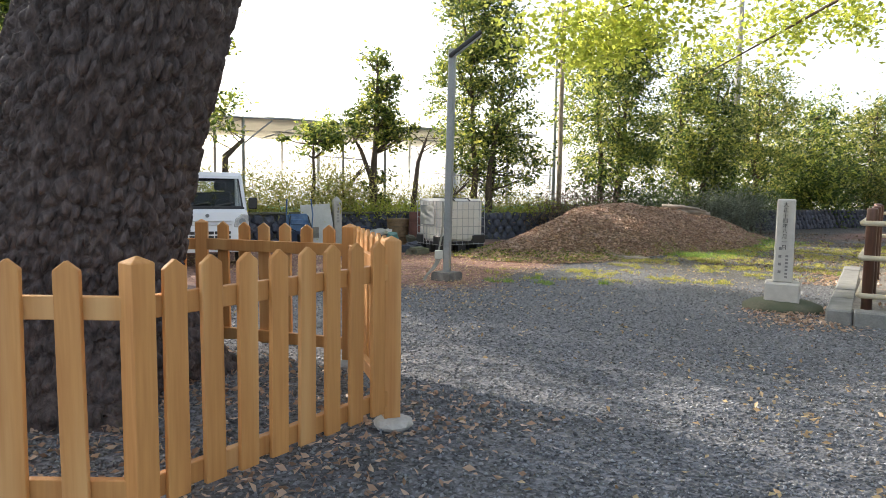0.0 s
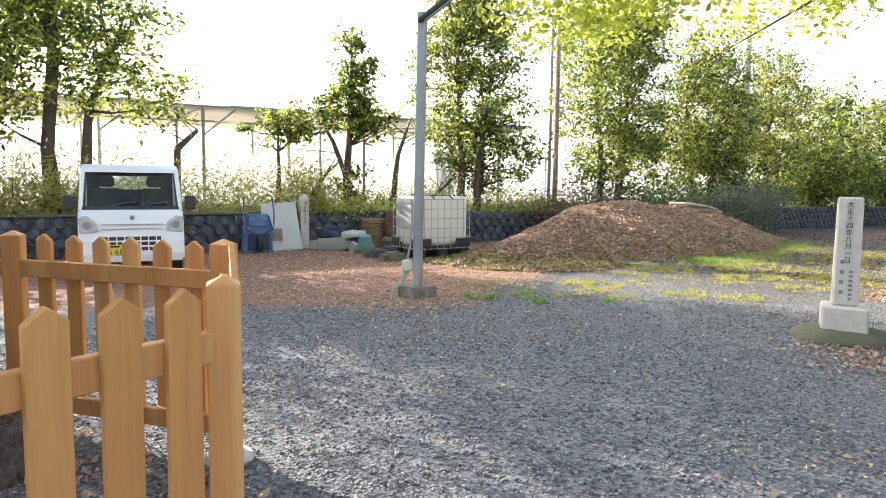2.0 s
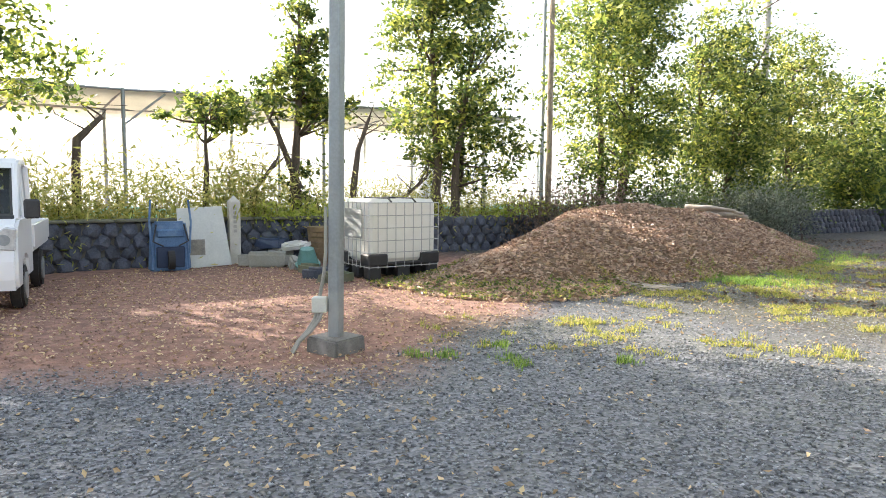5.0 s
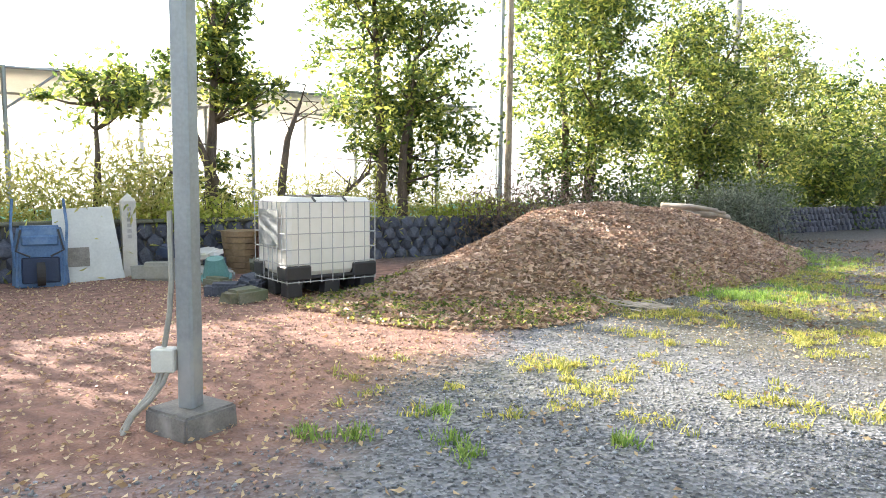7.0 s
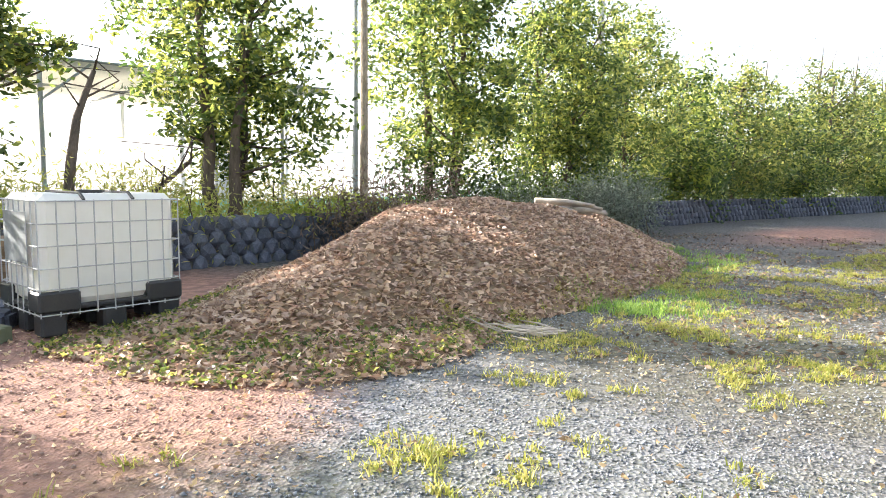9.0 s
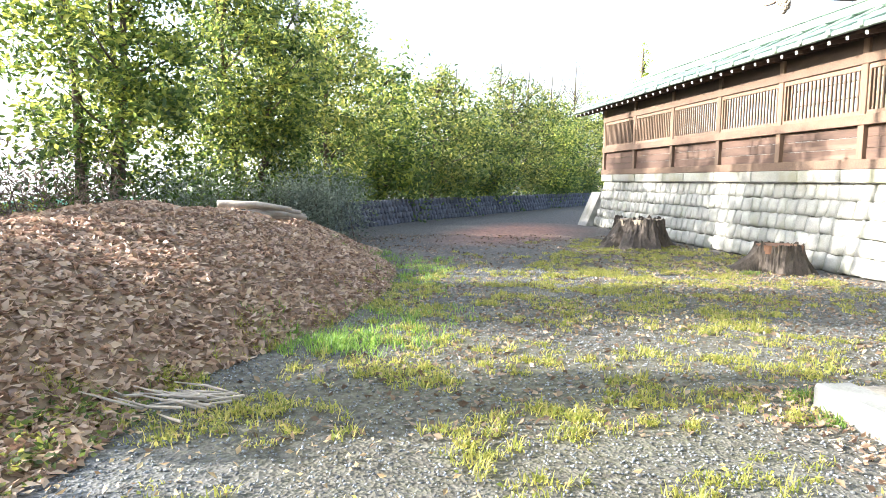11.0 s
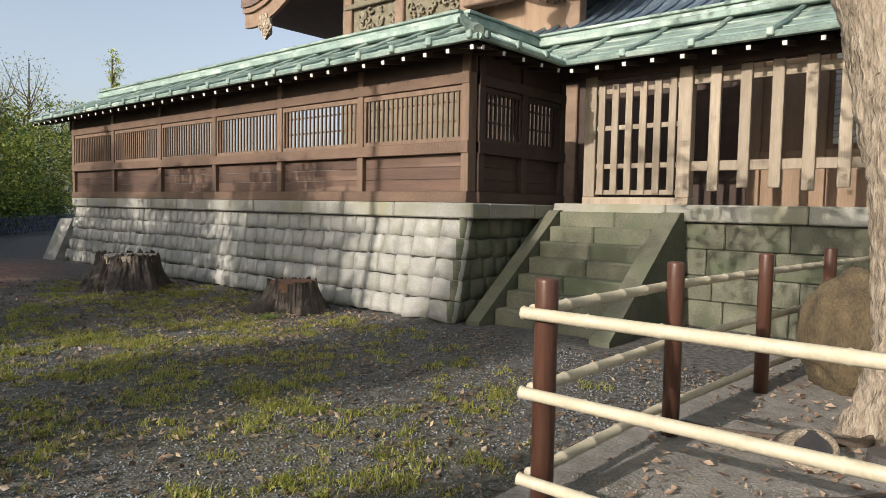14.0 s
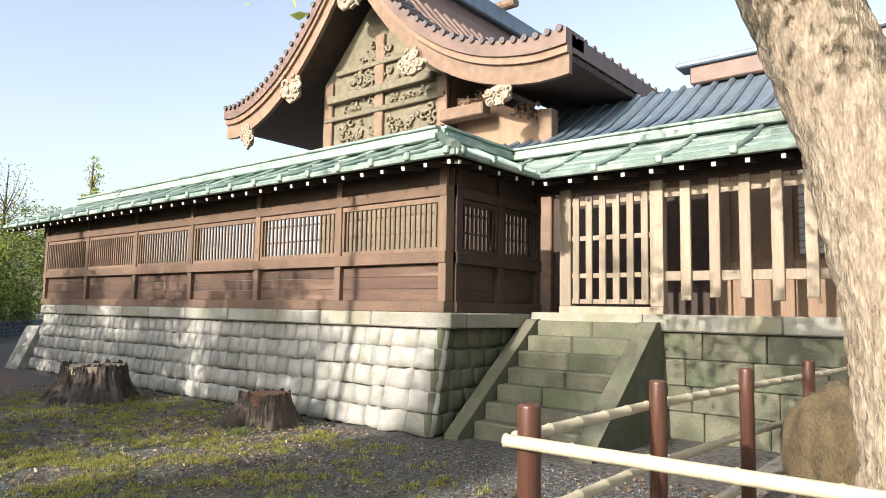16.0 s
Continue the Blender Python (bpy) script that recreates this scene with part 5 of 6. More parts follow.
bmesh.ops.bevel(bm, geom=[e for e in bm.edges if abs(e.verts[0].co.y - e.verts[1].co.y) < 0.01], offset=0.035, segments=2, affect="EDGES")
part("cab_body", bm, CARWHITE, truck)
bm = bmesh.new()
prism(bm, [(-0.585, 1.655), (-0.62, 1.71), (-0.75, 1.775), (-1.22, 1.78), (-1.37, 1.71), (-1.35, 1.64), (-1.2, 1.69), (-0.74, 1.69)], "y", -W + 0.035, W - 0.035)
bmesh.ops.bevel(bm, geom=[e for e in bm.edges if abs(e.verts[0].co.y - e.verts[1].co.y) < 0.01], offset=0.02, segments=2, affect="EDGES")
part("roof", bm, CARWHITE, truck)
for s in (-1, 1):
    for a, b, r in (((-0.27, 1.07), (-0.63, 1.70), 0.038), ((-1.34, 1.05), (-1.34, 1.70), 0.05), ((-0.85, 1.05), (-0.87, 1.72), 0.03)):
        bm = bmesh.new()
        tube(bm, [(a[0], s * (W - 0.035), a[1]), (b[0], s * (W - 0.065), b[1])], r, 8)
        part("pillar", bm, CARWHITE, truck)
bm = bmesh.new()
prism(bm, [(-0.275, 1.10), (-0.285, 1.10), (-0.645, 1.685), (-0.635, 1.685)], "y", -W + 0.07, W - 0.07)
part("windscreen", bm, GLASS, truck, "clear windscreen").visible_shadow = False
bm = bmesh.new()
prism(bm, [(-0.225, 1.072), (-0.29, 1.10), (-0.31, 1.14), (-0.245, 1.115)], "y", -W + 0.05, W - 0.05)
part("cowl", bm, BLACKPLASTIC, truck)
for k, y in enumerate((-0.35, 0.1)):
    bm = bmesh.new()
    tube(bm, [(-0.25, y, 1.125), (-0.30, y + 0.25, 1.18), (-0.31, y + 0.42, 1.20)], 0.01, 5)
    part("wiper", bm, BLACKPLASTIC, truck)
# windscreen gasket and the trimmed rear wall round its window
for s in (-1, 1):
    bm = bmesh.new()
    tube(bm, [(-0.268, s * (W - 0.075), 1.10), (-0.638, s * (W - 0.10), 1.69)], 0.018, 8)
    part("gasket", bm, BLACKPLASTIC, truck)
for x, z in ((-0.268, 1.105), (-0.634, 1.685)):
    bm = bmesh.new()
    tube(bm, [(x, -W + 0.08, z), (x, W - 0.08, z)], 0.02, 8)
    part("gasket", bm, BLACKPLASTIC, truck)
TRIM = material("dark cab trim", (0.055, 0.058, 0.062), (0.035, 0.037, 0.04), 0.8, bump=0.1)
part("dashboard", boxed((-0.62, -W + 0.1, 0.98), (-0.31, W - 0.1, 1.13), 0.03), TRIM, truck)
for lo, hi in (((-W + 0.08, 1.08), (W - 0.08, 1.38)), ((-W + 0.08, 1.60), (W - 0.08, 1.69)), ((-W + 0.08, 1.38), (-0.46, 1.60)), ((0.46, 1.38), (W - 0.08, 1.60))):
    part("rear_wall", boxed((-1.33, lo[0], lo[1]), (-1.29, hi[0], hi[1])), TRIM, truck)
part("cab_back", boxed((-1.37, -W + 0.1, 1.08), (-1.335, W - 0.1, 1.38)), CARWHITE, truck)
SEAT = material("dark seat cloth", (0.05, 0.055, 0.06), (0.03, 0.032, 0.035), 0.9)
for y in (-0.36, 0.36):
    bm = boxed((-1.22, y - 0.22, 1.05), (-1.08, y + 0.22, 1.40), 0.05)
    box(bm, (-1.20, y - 0.12, 1.42), (-1.10, y + 0.12, 1.60), 0.04)
    part("seat", bm, SEAT, truck)
bm = bmesh.new()
for i in range(20):
    a, b = 6.2832 * i / 20, 6.2832 * (i + 1) / 20
    tube(bm, [(-0.62 - 0.10 * math.sin(a), 0.36 + 0.17 * math.cos(a), 1.12 + 0.14 * math.sin(a)), (-0.62 - 0.10 * math.sin(b), 0.36 + 0.17 * math.cos(b), 1.12 + 0.14 * math.sin(b))], 0.014, 5)
part("steering_wheel", bm, BLACKPLASTIC, truck)
LAMPGLASS = material("clear lamp lens", (0.62, 0.63, 0.62), (0.35, 0.36, 0.36), 0.12, scale=9, fine=30, bump=0.1)
for s in (-1, 1):
    bm = bmesh.new()
    prism(bm, [(s * 0.46, 0.76), (s * 0.715, 0.74), (s * 0.725, 0.98), (s * 0.62, 1.0), (s * 0.49, 0.90)], "x", -0.10, 0.018)
    bmesh.ops.bevel(bm, geom=list(bm.edges), offset=0.012, segments=1, affect="EDGES")
    head = part("headlight", bm, LAMPGLASS, truck, "clear headlight")
    bm = bmesh.new()
    tube(bm, [(0.012, s * 0.61, 0.86), (0.024, s * 0.61, 0.86)], 0.062, 14)
    part("reflector", bm, STEEL, head)
    bm = boxed((-0.34, s * (W + 0.04), 1.08), (-0.28, s * (W + 0.20), 1.30), 0.02)
    part("mirror", bm, BLACKPLASTIC, truck, "black door mirror")
    for x in (-0.65, -2.55):
        bm = bmesh.new()
        tube(bm, [(x, s * (W - 0.15), 0.275), (x, s * (W - 0.01), 0.275)], 0.275, 24)
        bmesh.ops.bevel(bm, geom=[e for e in bm.edges if abs(e.verts[0].co.y - e.verts[1].co.y) < 0.001], offset=0.03, segments=2, affect="EDGES")
        tyre = part("wheel", bm, RUBBER, truck, "black tyre")
        bm = bmesh.new()
        tube(bm, [(x, s * (W - 0.02), 0.275), (x, s * (W + 0.004), 0.275)], 0.16, 16)
        part("rim", bm, STEEL, tyre)
for z, a in ((0.655, 0.40), (0.575, 0.40), (0.495, 0.22)):
    part("grille_slot", boxed((0.012, -a, z - 0.027), (0.034, 0.40, z + 0.027), 0.008), BLACKPLASTIC, truck)
for k in range(7):
    y = -0.33 + 0.11 * k
    part("grille_bar", boxed((0.02, y - 0.009, 0.46), (0.037, y + 0.009, 0.69), 0.002), CARWHITE, truck)
for z in (0.80, 0.87):
    part("panel_crease", boxed((-0.03, -0.42, z - 0.006), (0.012, 0.42, z + 0.006), 0.003), material("grey seam", (0.5, 0.5, 0.5), None, 0.5, bump=0), truck)
bm = bmesh.new()
tube(bm, [(-0.045, 0, 0.97), (-0.02, 0, 0.965)], 0.035, 10)
part("badge", bm, STEEL, truck)
PLATE = material("yellow plate", (0.75, 0.55, 0.04), (0.68, 0.48, 0.03), 0.4, bump=0)
INK = material("black ink", (0.02, 0.02, 0.02), (0.03, 0.03, 0.03), 0.6, bump=0)
plate = part("number_plate", boxed((0.030, -0.42, 0.40), (0.045, -0.09, 0.565), 0.004), PLATE, truck, "yellow number plate")


def words(name, text, size, mat, parent, at):
    curve = bpy.data.curves.new(name, "FONT")
    curve.body, curve.size, curve.extrude, curve.align_x = text, size, 0.002, "CENTER"
    curve.materials.append(mat)
    ob = new(name, curve)
    ob.parent, ob.matrix_basis = parent, at
    return ob


words("plate_number", "5 68", 0.12, INK, plate, pose(0.048, -0.235, 0.415, 90, 0, 90))
part("plate_line", boxed((0.0455, -0.33, 0.525), (0.0475, -0.18, 0.552)), INK, plate)
FADED = material("faded engraving", (0.24, 0.23, 0.22), None, 0.8, bump=0)
# the marker's engraved date, and bars for the lines that cannot be read
for k, ch in enumerate("大正十四年八月一日"):
    words("engraved_character", ch, 0.066, INK, marker, pose(-0.004, -0.119 + 0.0007 * (9 - k), 1.335 - 0.068 * k, 90, 0, 0))
for k in range(7):
    part("engraved_bar", boxed((0.018, -0.119, 0.69 - 0.045 * k), (0.05, -0.113, 0.715 - 0.045 * k)), FADED, marker)
for k in range(4):
    part("engraved_bar", boxed((-0.062, -0.119, 0.78 - 0.10 * k), (-0.028, -0.113, 0.815 - 0.10 * k)), FADED, marker)
bed = boxed((-3.38, -W, 0.60), (-1.43, W, 0.66), 0.01)
part("bed_floor", bed, CARWHITE, truck)
for s in (-1, 1):
    part("bed_side", boxed((-3.38, s * W - 0.02, 0.66), (-1.43, s * W + 0.02, 0.95), 0.01), CARWHITE, truck)
part("tailgate", boxed((-3.40, -W + 0.02, 0.66), (-3.36, W - 0.02, 0.95), 0.01), CARWHITE, truck)
part("head_guard", boxed((-1.46, -W + 0.02, 0.66), (-1.42, W - 0.02, 1.15), 0.01), CARWHITE, truck)
part("chassis", boxed((-3.2, -0.45, 0.34), (-0.95, 0.45, 0.60), 0.02), BLACKPLASTIC, truck)

# ---- blue wheelbarrow stood on end ----
BLUE = material("faded blue paint", (0.10, 0.20, 0.36), (0.05, 0.11, 0.22), 0.55, scale=5, fine=40, bump=0.15, wear=(0.16, 0.26, 0.40))
barrow = tagged(place(new("wheelbarrow"), pose(-12.02, 12.33, 0, 0, 0, 60)), "blue wheelbarrow stood on end against the wall", "wheelbarrow")
bm = bmesh.new()
prism(bm, [(-0.36, 0.0), (0.36, 0.0), (0.33, 0.55), (0.27, 0.85), (-0.27, 0.85), (-0.33, 0.55)], "y", 0.0, 0.16)
for v in bm.verts:
    if v.co.y < 0.01:
        v.co.x *= 0.82
bmesh.ops.bevel(bm, geom=list(bm.edges), offset=0.03, segments=2, affect="EDGES")
part("tray", bm, BLUE, barrow)
part("tray_rib", boxed((-0.22, -0.03, 0.58), (0.22, 0.01, 0.72), 0.02), BLUE, barrow)
part("under_panel", boxed((-0.23, -0.014, 0.06), (0.23, 0.006, 0.42), 0.02), material("navy shade paint", (0.03, 0.05, 0.10), None, 0.6), barrow)
for s in (-1, 1):
    bm = bmesh.new()
    tube(bm, [(s * 0.30, -0.05, 0.30), (s * 0.33, -0.06, 0.85), (s * 0.30, 0.0, 1.22)], 0.018, 8)
    part("handle", bm, BLUE, barrow)
    bm = bmesh.new()
    tube(bm, [(s * 0.22, -0.02, 0.80), (s * 0.28, -0.10, 0.52), (s * 0.12, -0.12, 0.44)], 0.014, 6)
    part("leg", bm, BLACKPLASTIC, barrow)
bm = bmesh.new()
tube(bm, [(-0.05, -0.10, 0.20), (0.05, -0.10, 0.20)], 0.16, 20)
part("wheel", bm, RUBBER, barrow)

# ---- white panel and concrete post ----
panel = tagged(place(new("white_panel"), pose(-12.02, 13.08, 0, -6, 0, 62)), "dirty white sheet panel leaning on the wall", "panel")
bm = bmesh.new()
prism(bm, [(-0.46, -0.02), (0.44, 0.02), (0.30, 1.10), (-0.48, 1.06)], "y", -0.012, 0.012)
part("sheet", bm, material("grubby white sheet", (0.62, 0.64, 0.60), (0.50, 0.52, 0.49), 0.6, scale=3, fine=30, bump=0.05, wear=(0.42, 0.42, 0.36), wear_at=0.66), panel)
part("torn_notice", boxed((-0.36, -0.017, 0.22), (-0.02, -0.013, 0.50)), material("mouldy notice", (0.30, 0.28, 0.24), (0.16, 0.15, 0.13), 0.8, scale=12), panel)
cpost = tagged(place(new("concrete_post"), pose(-11.98, 13.68, 0, 0, 0, 62)), "square pale concrete post with a pointed top", "post")
bm = bmesh.new()
prism(bm, [(-0.1, -0.1), (0.1, -0.1), (0.1, 0.1), (-0.1, 0.1)], "z", -0.1, 1.17)
ap = bm.verts.new((0, 0, 1.29))
tops = sorted([v for v in bm.verts if abs(v.co.z - 1.17) < 0.001], key=lambda v: math.atan2(v.co.y, v.co.x))
for i in range(4):
    bm.faces.new((tops[i], tops[(i + 1) % 4], ap))
part("shaft", bm, material("pale concrete", (0.58, 0.56, 0.50), (0.45, 0.43, 0.38), 0.9, bump=0.3), cpost)
for k in range(6):
    part("engraved_mark", boxed((-0.03, -0.104, 0.60 + 0.085 * k), (0.03, -0.101, 0.655 + 0.085 * k)), CONCRETE, cpost)


# ---- rubble heap beside the tote ----
def lump(name, label, category, at, size, mat, sd, group=""):
    bm = bmesh.new()
    bmesh.ops.create_cube(bm, size=1.0)
    bmesh.ops.bevel(bm, geom=list(bm.edges), offset=0.18, segments=2, affect="EDGES")
    for v in bm.verts:
        v.co *= 1 + 0.22 * noise.noise(v.co * 2.3 + Vector((sd * 7.1, 0, 0)))
        v.co = Vector((v.co.x * size[0], v.co.y * size[1], v.co.z * size[2]))
    ob = part(name, bm, mat, None, at=at)
    return tagged(ob, label, category, group)


RB = random.Random(5)
MIXED = [CONCRETE, MOSSY, DARKSTONE, CAPSTONE]
for k in range(20):
    x, y = -11.55 + 2.6 * (k / 20) + RB.uniform(-0.15, 0.15), 13.75 + RB.uniform(0, 0.9) + 0.1 * (k / 20)
    sz = (RB.uniform(0.25, 0.5), RB.uniform(0.2, 0.35), RB.uniform(0.12, 0.26))
    lump("rubble_stone", "broken stone or concrete piece in a heap", "stone", pose(x, y, sz[2] * 0.35 + (0.12 if k % 3 == 0 else 0), RB.uniform(-12, 12), RB.uniform(-12, 12), RB.uniform(0, 180)), sz, MIXED[k % 4], k, "rubble heap")
lump("concrete_slab", "pale concrete kerb piece lying on the red earth", "concrete block", pose(-11.15, 13.72, 0.13, 0, 0, 40), (0.95, 0.22, 0.28), CAPSTONE, 31)
for k, (x, y, s) in enumerate(((-9.95, 13.55, 0.42), (-9.45, 13.2, 0.5), (-8.9, 12.98, 0.55), (-9.3, 13.6, 0.35))):
    lump("edging_stone", "flat grey stone laid before the tote", "stone", pose(x, y, 0.06, 0, 0, 40 * k), (s, s * 0.6, 0.2), DARKSTONE if k % 2 else MOSSY, 40 + k, "stones by the tote")
pot = tagged(place(new("plant_pot"), pose(-10.2, 13.75, 0.10, 12, 8, 0)), "upturned teal green plant pot", "pot")
bm = bmesh.new()
tube(bm, [(0, 0, 0), (0, 0, 0.03), (0, 0, 0.04), (0, 0, 0.30)], [0.22, 0.22, 0.19, 0.12], 20)
part("shell", bm, material("teal plastic", (0.13, 0.30, 0.28), (0.08, 0.2, 0.19), 0.5), pot)
tarp = lump("folded_tarp", "crumpled blue tarpaulin on the rubble", "tarpaulin", pose(-11.7, 14.35, 0.38, 5, 0, 30), (0.6, 0.4, 0.22), material("blue black tarp", (0.06, 0.09, 0.16), (0.03, 0.04, 0.07), 0.4), 51)
for k, (x, y, s) in enumerate(((-10.9, 14.2, 0.55), (-11.2, 14.4, 0.4))):
    lump("plastic_sheet", "crumpled white plastic sheet on the rubble", "plastic sheet", pose(x, y, 0.36, 14, -8, 60 * k), (s, s * 0.5, 0.10), PLASTIC, 55 + k)
CRATE = material("rusty red sheet", (0.22, 0.10, 0.08), (0.12, 0.06, 0.05), 0.8, scale=6, bump=0.3)
crate = tagged(place(new("rusty_drum"), (-10.35, 15.15, 0)), "rusty red-brown drum beside the wall", "drum")
bm = bmesh.new()
tube(bm, [(0, 0, 0), (0, 0, 0.3), (0, 0, 0.31), (0, 0, 0.6), (0, 0, 0.61), (0, 0, 0.88)], [0.27, 0.27, 0.285, 0.285, 0.27, 0.27], 24)
part("shell", bm, CRATE, crate)
basket = tagged(place(new("wicker_basket"), (-10.9, 14.95, 0)), "brown woven basket beside the wall", "basket")
for k in range(7):
    bm = bmesh.new()
    tube(bm, [(0, 0, 0.1 * k), (0, 0, 0.1 * k + 0.09)], [0.24 + 0.012 * k, 0.25 + 0.012 * k], 18)
    part("weave_band", bm, material("wicker", (0.30, 0.21, 0.12), (0.17, 0.11, 0.06), 0.8, fine=30) if k == 0 else bpy.data.materials["wicker"], basket)

# ---- shade-net frame over the field beyond the wall ----
frame_thing = tagged(new("shade_frame"), "pale pipe frame with shade netting over a field", "greenhouse")
NET = material("pale shade netting", (0.74, 0.72, 0.62), (0.62, 0.60, 0.52), 0.9, scale=2, fine=20, bump=0.1, trans=0.6)
WHITENET = material("white netting", (0.85, 0.86, 0.85), (0.78, 0.79, 0.78), 0.9, scale=1.5, fine=20, bump=0.1, trans=0.6)
GREENNET = material("mint green netting", (0.30, 0.55, 0.45), (0.42, 0.66, 0.56), 0.9, scale=3, fine=20, bump=0.1, trans=0.6)


def sheet(name, mat, s0, s1, offs, heights, sag=0.06, n=30):
    """A thin net sheet that follows the boundary, through offsets and heights."""
    rows = []
    for i in range(n + 1):
        s = s0 + (s1 - s0) * i / n
        rows.append([(*bound_point(s, o)[0].xy, h + sag * math.sin(i * 1.9 + o)) for o, h in zip(offs, heights)])
    v = np.array(rows).reshape(-1, 3)
    k = len(offs)
    idx = np.arange((n + 1) * k).reshape(n + 1, k)
    q = np.stack([idx[:-1, :-1], idx[1:, :-1], idx[1:, 1:], idx[:-1, 1:]], -1).reshape(-1, 4)
    ob = arrays(name, v, q, mat, True)
    sol = ob.modifiers.new("thick", "SOLIDIFY")
    sol.thickness = 0.012
    ob.parent = frame_thing
    return ob


sA, sB = along(-20, 0), along(-8.0, 22.5)
sheet("roof_net", NET, sA, sB, (4.0, 5.5, 7.0, 8.5, 10.0), (3.62, 3.55, 3.52, 3.5, 3.45))
# White sheet added to stand for the overbright sky low on the horizon.
sheet("side_net", WHITENET, sA - 6, along(12, 54.5), (16.0, 16.05, 16.1), (0.0, 1.6, 3.3), 0.1, 60)
sheet("green_net", GREENNET, sA, along(-5.5, 26.5), (3.0, 3.02, 3.04), (0.0, 0.45, 0.95), 0.05, 40)
s, k = sA, 0
while s < sB:
    for o, h in ((4.0, 3.62), (7.5, 3.5)):
        p, yaw = bound_point(s, o)
        bm = bmesh.new()
        tube(bm, [(p.x, p.y, 0), (p.x, p.y, h)], 0.045, 8)
        part("frame_post", bm, WHITENET if k % 2 else STEEL, frame_thing)
    a, b = bound_point(s, 4.0)[0], bound_point(s, 10.0)[0]
    bm = bmesh.new()
    tube(bm, [(a.x, a.y, 3.58), (b.x, b.y, 3.42)], 0.03, 6)
    part("frame_beam", bm, STEEL, frame_thing)
    c = bound_point(s + 0.9, 4.0)[0]
    bm = bmesh.new()
    tube(bm, [(a.x, a.y, 2.8), (c.x, c.y, 3.55)], 0.025, 6)
    part("brace", bm, STEEL, frame_thing)
    s += 2.4
    k += 1
for o, h in ((4.0, 3.6), (7.5, 3.48)):
    bm = bmesh.new()
    tube(bm, [(*bound_point(sA + (sB - sA) * i / 14, o)[0].xy, h + 0.03 * math.sin(i * 2.3)) for i in range(15)], 0.03, 6)
    part("edge_beam", bm, STEEL, frame_thing)
# open trellis of wires further along
trellis = tagged(new("wire_trellis"), "open pipe and wire trellis beyond the hedge", "trellis")
s = along(-9.5, 20)
while s < along(-1.9, 34):
    p, _ = bound_point(s, 4.5)
    bm = bmesh.new()
    tube(bm, [(p.x, p.y, 0), (p.x, p.y, 3.3)], 0.035, 6)
    part("trellis_post", bm, WHITENET, trellis)
    s += 2.0
for h in (0.9, 1.3, 1.7, 2.1, 2.5, 2.9, 3.3):
    bm = bmesh.new()
    tube(bm, [(*bound_point(along(-9.5, 20) + i * 1.5, 4.5)[0].xy, h) for i in range(11)], 0.014, 5)
    part("wire", bm, WHITENET, trellis)

# ---- utility poles ----
for (x, y), h, r, m in (((-9.05, 21.6), 9.5, 0.085, PALEBARK), ((-9.6, 22.4), 8.0, 0.06, STEEL), ((-5.2, 31.4), 11.0, 0.14, CONCRETE)):
    pole = tagged(place(new("utility_pole"), (x, y, 0)), "tall slim utility pole among the boundary trees", "utility pole")
    bm = bmesh.new()
    tube(bm, [(0, 0, 0), (0, 0, h * 0.5), (0, 0, h)], [r, r * 0.88, r * 0.75], 14)
    part("shaft", bm, m, pole)


# ---- undergrowth along the wall ----
def thicket(name, label, s0, s1, off, width, height, count, mat, size, seed, aspect=0.3, lift=None, clumps=60, base=0.0):
    g = np.random.default_rng(seed)
    cs = g.uniform(s0, s1, clumps)
    co = off + g.uniform(-width, width, clumps)
    ch = base + height * g.uniform(0.25, 0.95, clumps)
    p = np.array([(*bound_point(a, b)[0].xy, h) for a, b, h in zip(cs, co, ch)])
    per = count // clumps
    pts = np.repeat(p, per, 0) + g.normal(size=(per * clumps, 3)) * np.array([0.35, 0.35, 0.26 * height])
    pts[:, 2] = np.clip(pts[:, 2], 0.05, None)
    v, f = flakes(pts, size, aspect, lift, seed=seed)
    ob = arrays(name, v, f, mat)
    tagged(ob, label, "shrubs", kind="stuff")
    bm = bmesh.new()
    for k in range(0, clumps, 2):
        q = Vector(p[k])
        foot = Vector((q.x + g.uniform(-0.3, 0.3), q.y + g.uniform(-0.3, 0.3), 0))
        tube(bm, [foot, foot.lerp(q, 0.6) + Vector((0.05, 0.03, 0.1)), q + Vector((0, 0, 0.35))], [0.014, 0.01, 0.004], 4)
    st = part(name + "_stems", bm, TRUNK)
    tagged(st, "thin bare stems among the shrubs", "stems", kind="stuff")


BAMBOOLEAF = leaf_material("straw green bamboo leaves", (0.14, 0.17, 0.04), (0.25, 0.27, 0.08), (0.36, 0.35, 0.13), 0.55)
thicket("bamboo_grass", "yellow green bamboo grass behind the block wall", along(-15, 6), along(-12.0, 14.8), 0.9, 0.5, 1.55, 26000, BAMBOOLEAF, 0.14, 71, 0.24, clumps=120)
thicket("bamboo_grass", "yellow green bamboo grass behind the block wall", along(-12.0, 14.8), along(-8.5, 20.5), 1.0, 0.6, 1.25, 13000, BAMBOOLEAF, 0.12, 72, 0.24, clumps=80)
thicket("wall_ivy", "bright low leaves along the top of the wall", along(-12.2, 14.4), along(-8, 21.5), 0.25, 0.25, 0.35, 2600, LEAFYELLOW, 0.09, 73, 0.6, clumps=40, base=0.72)
thicket("undergrowth", "dark shrubs below the boundary trees", along(-7.5, 22), along(-4, 30), 0.9, 0.6, 1.4, 11000, LEAFDEEP, 0.14, 74, 0.4, clumps=70)
thicket("undergrowth", "dark shrubs below the boundary trees", along(-4.5, 29), along(14, 57), 1.0, 0.8, 2.2, 26000, LEAFDEEP, 0.17, 75, 0.45, clumps=170)
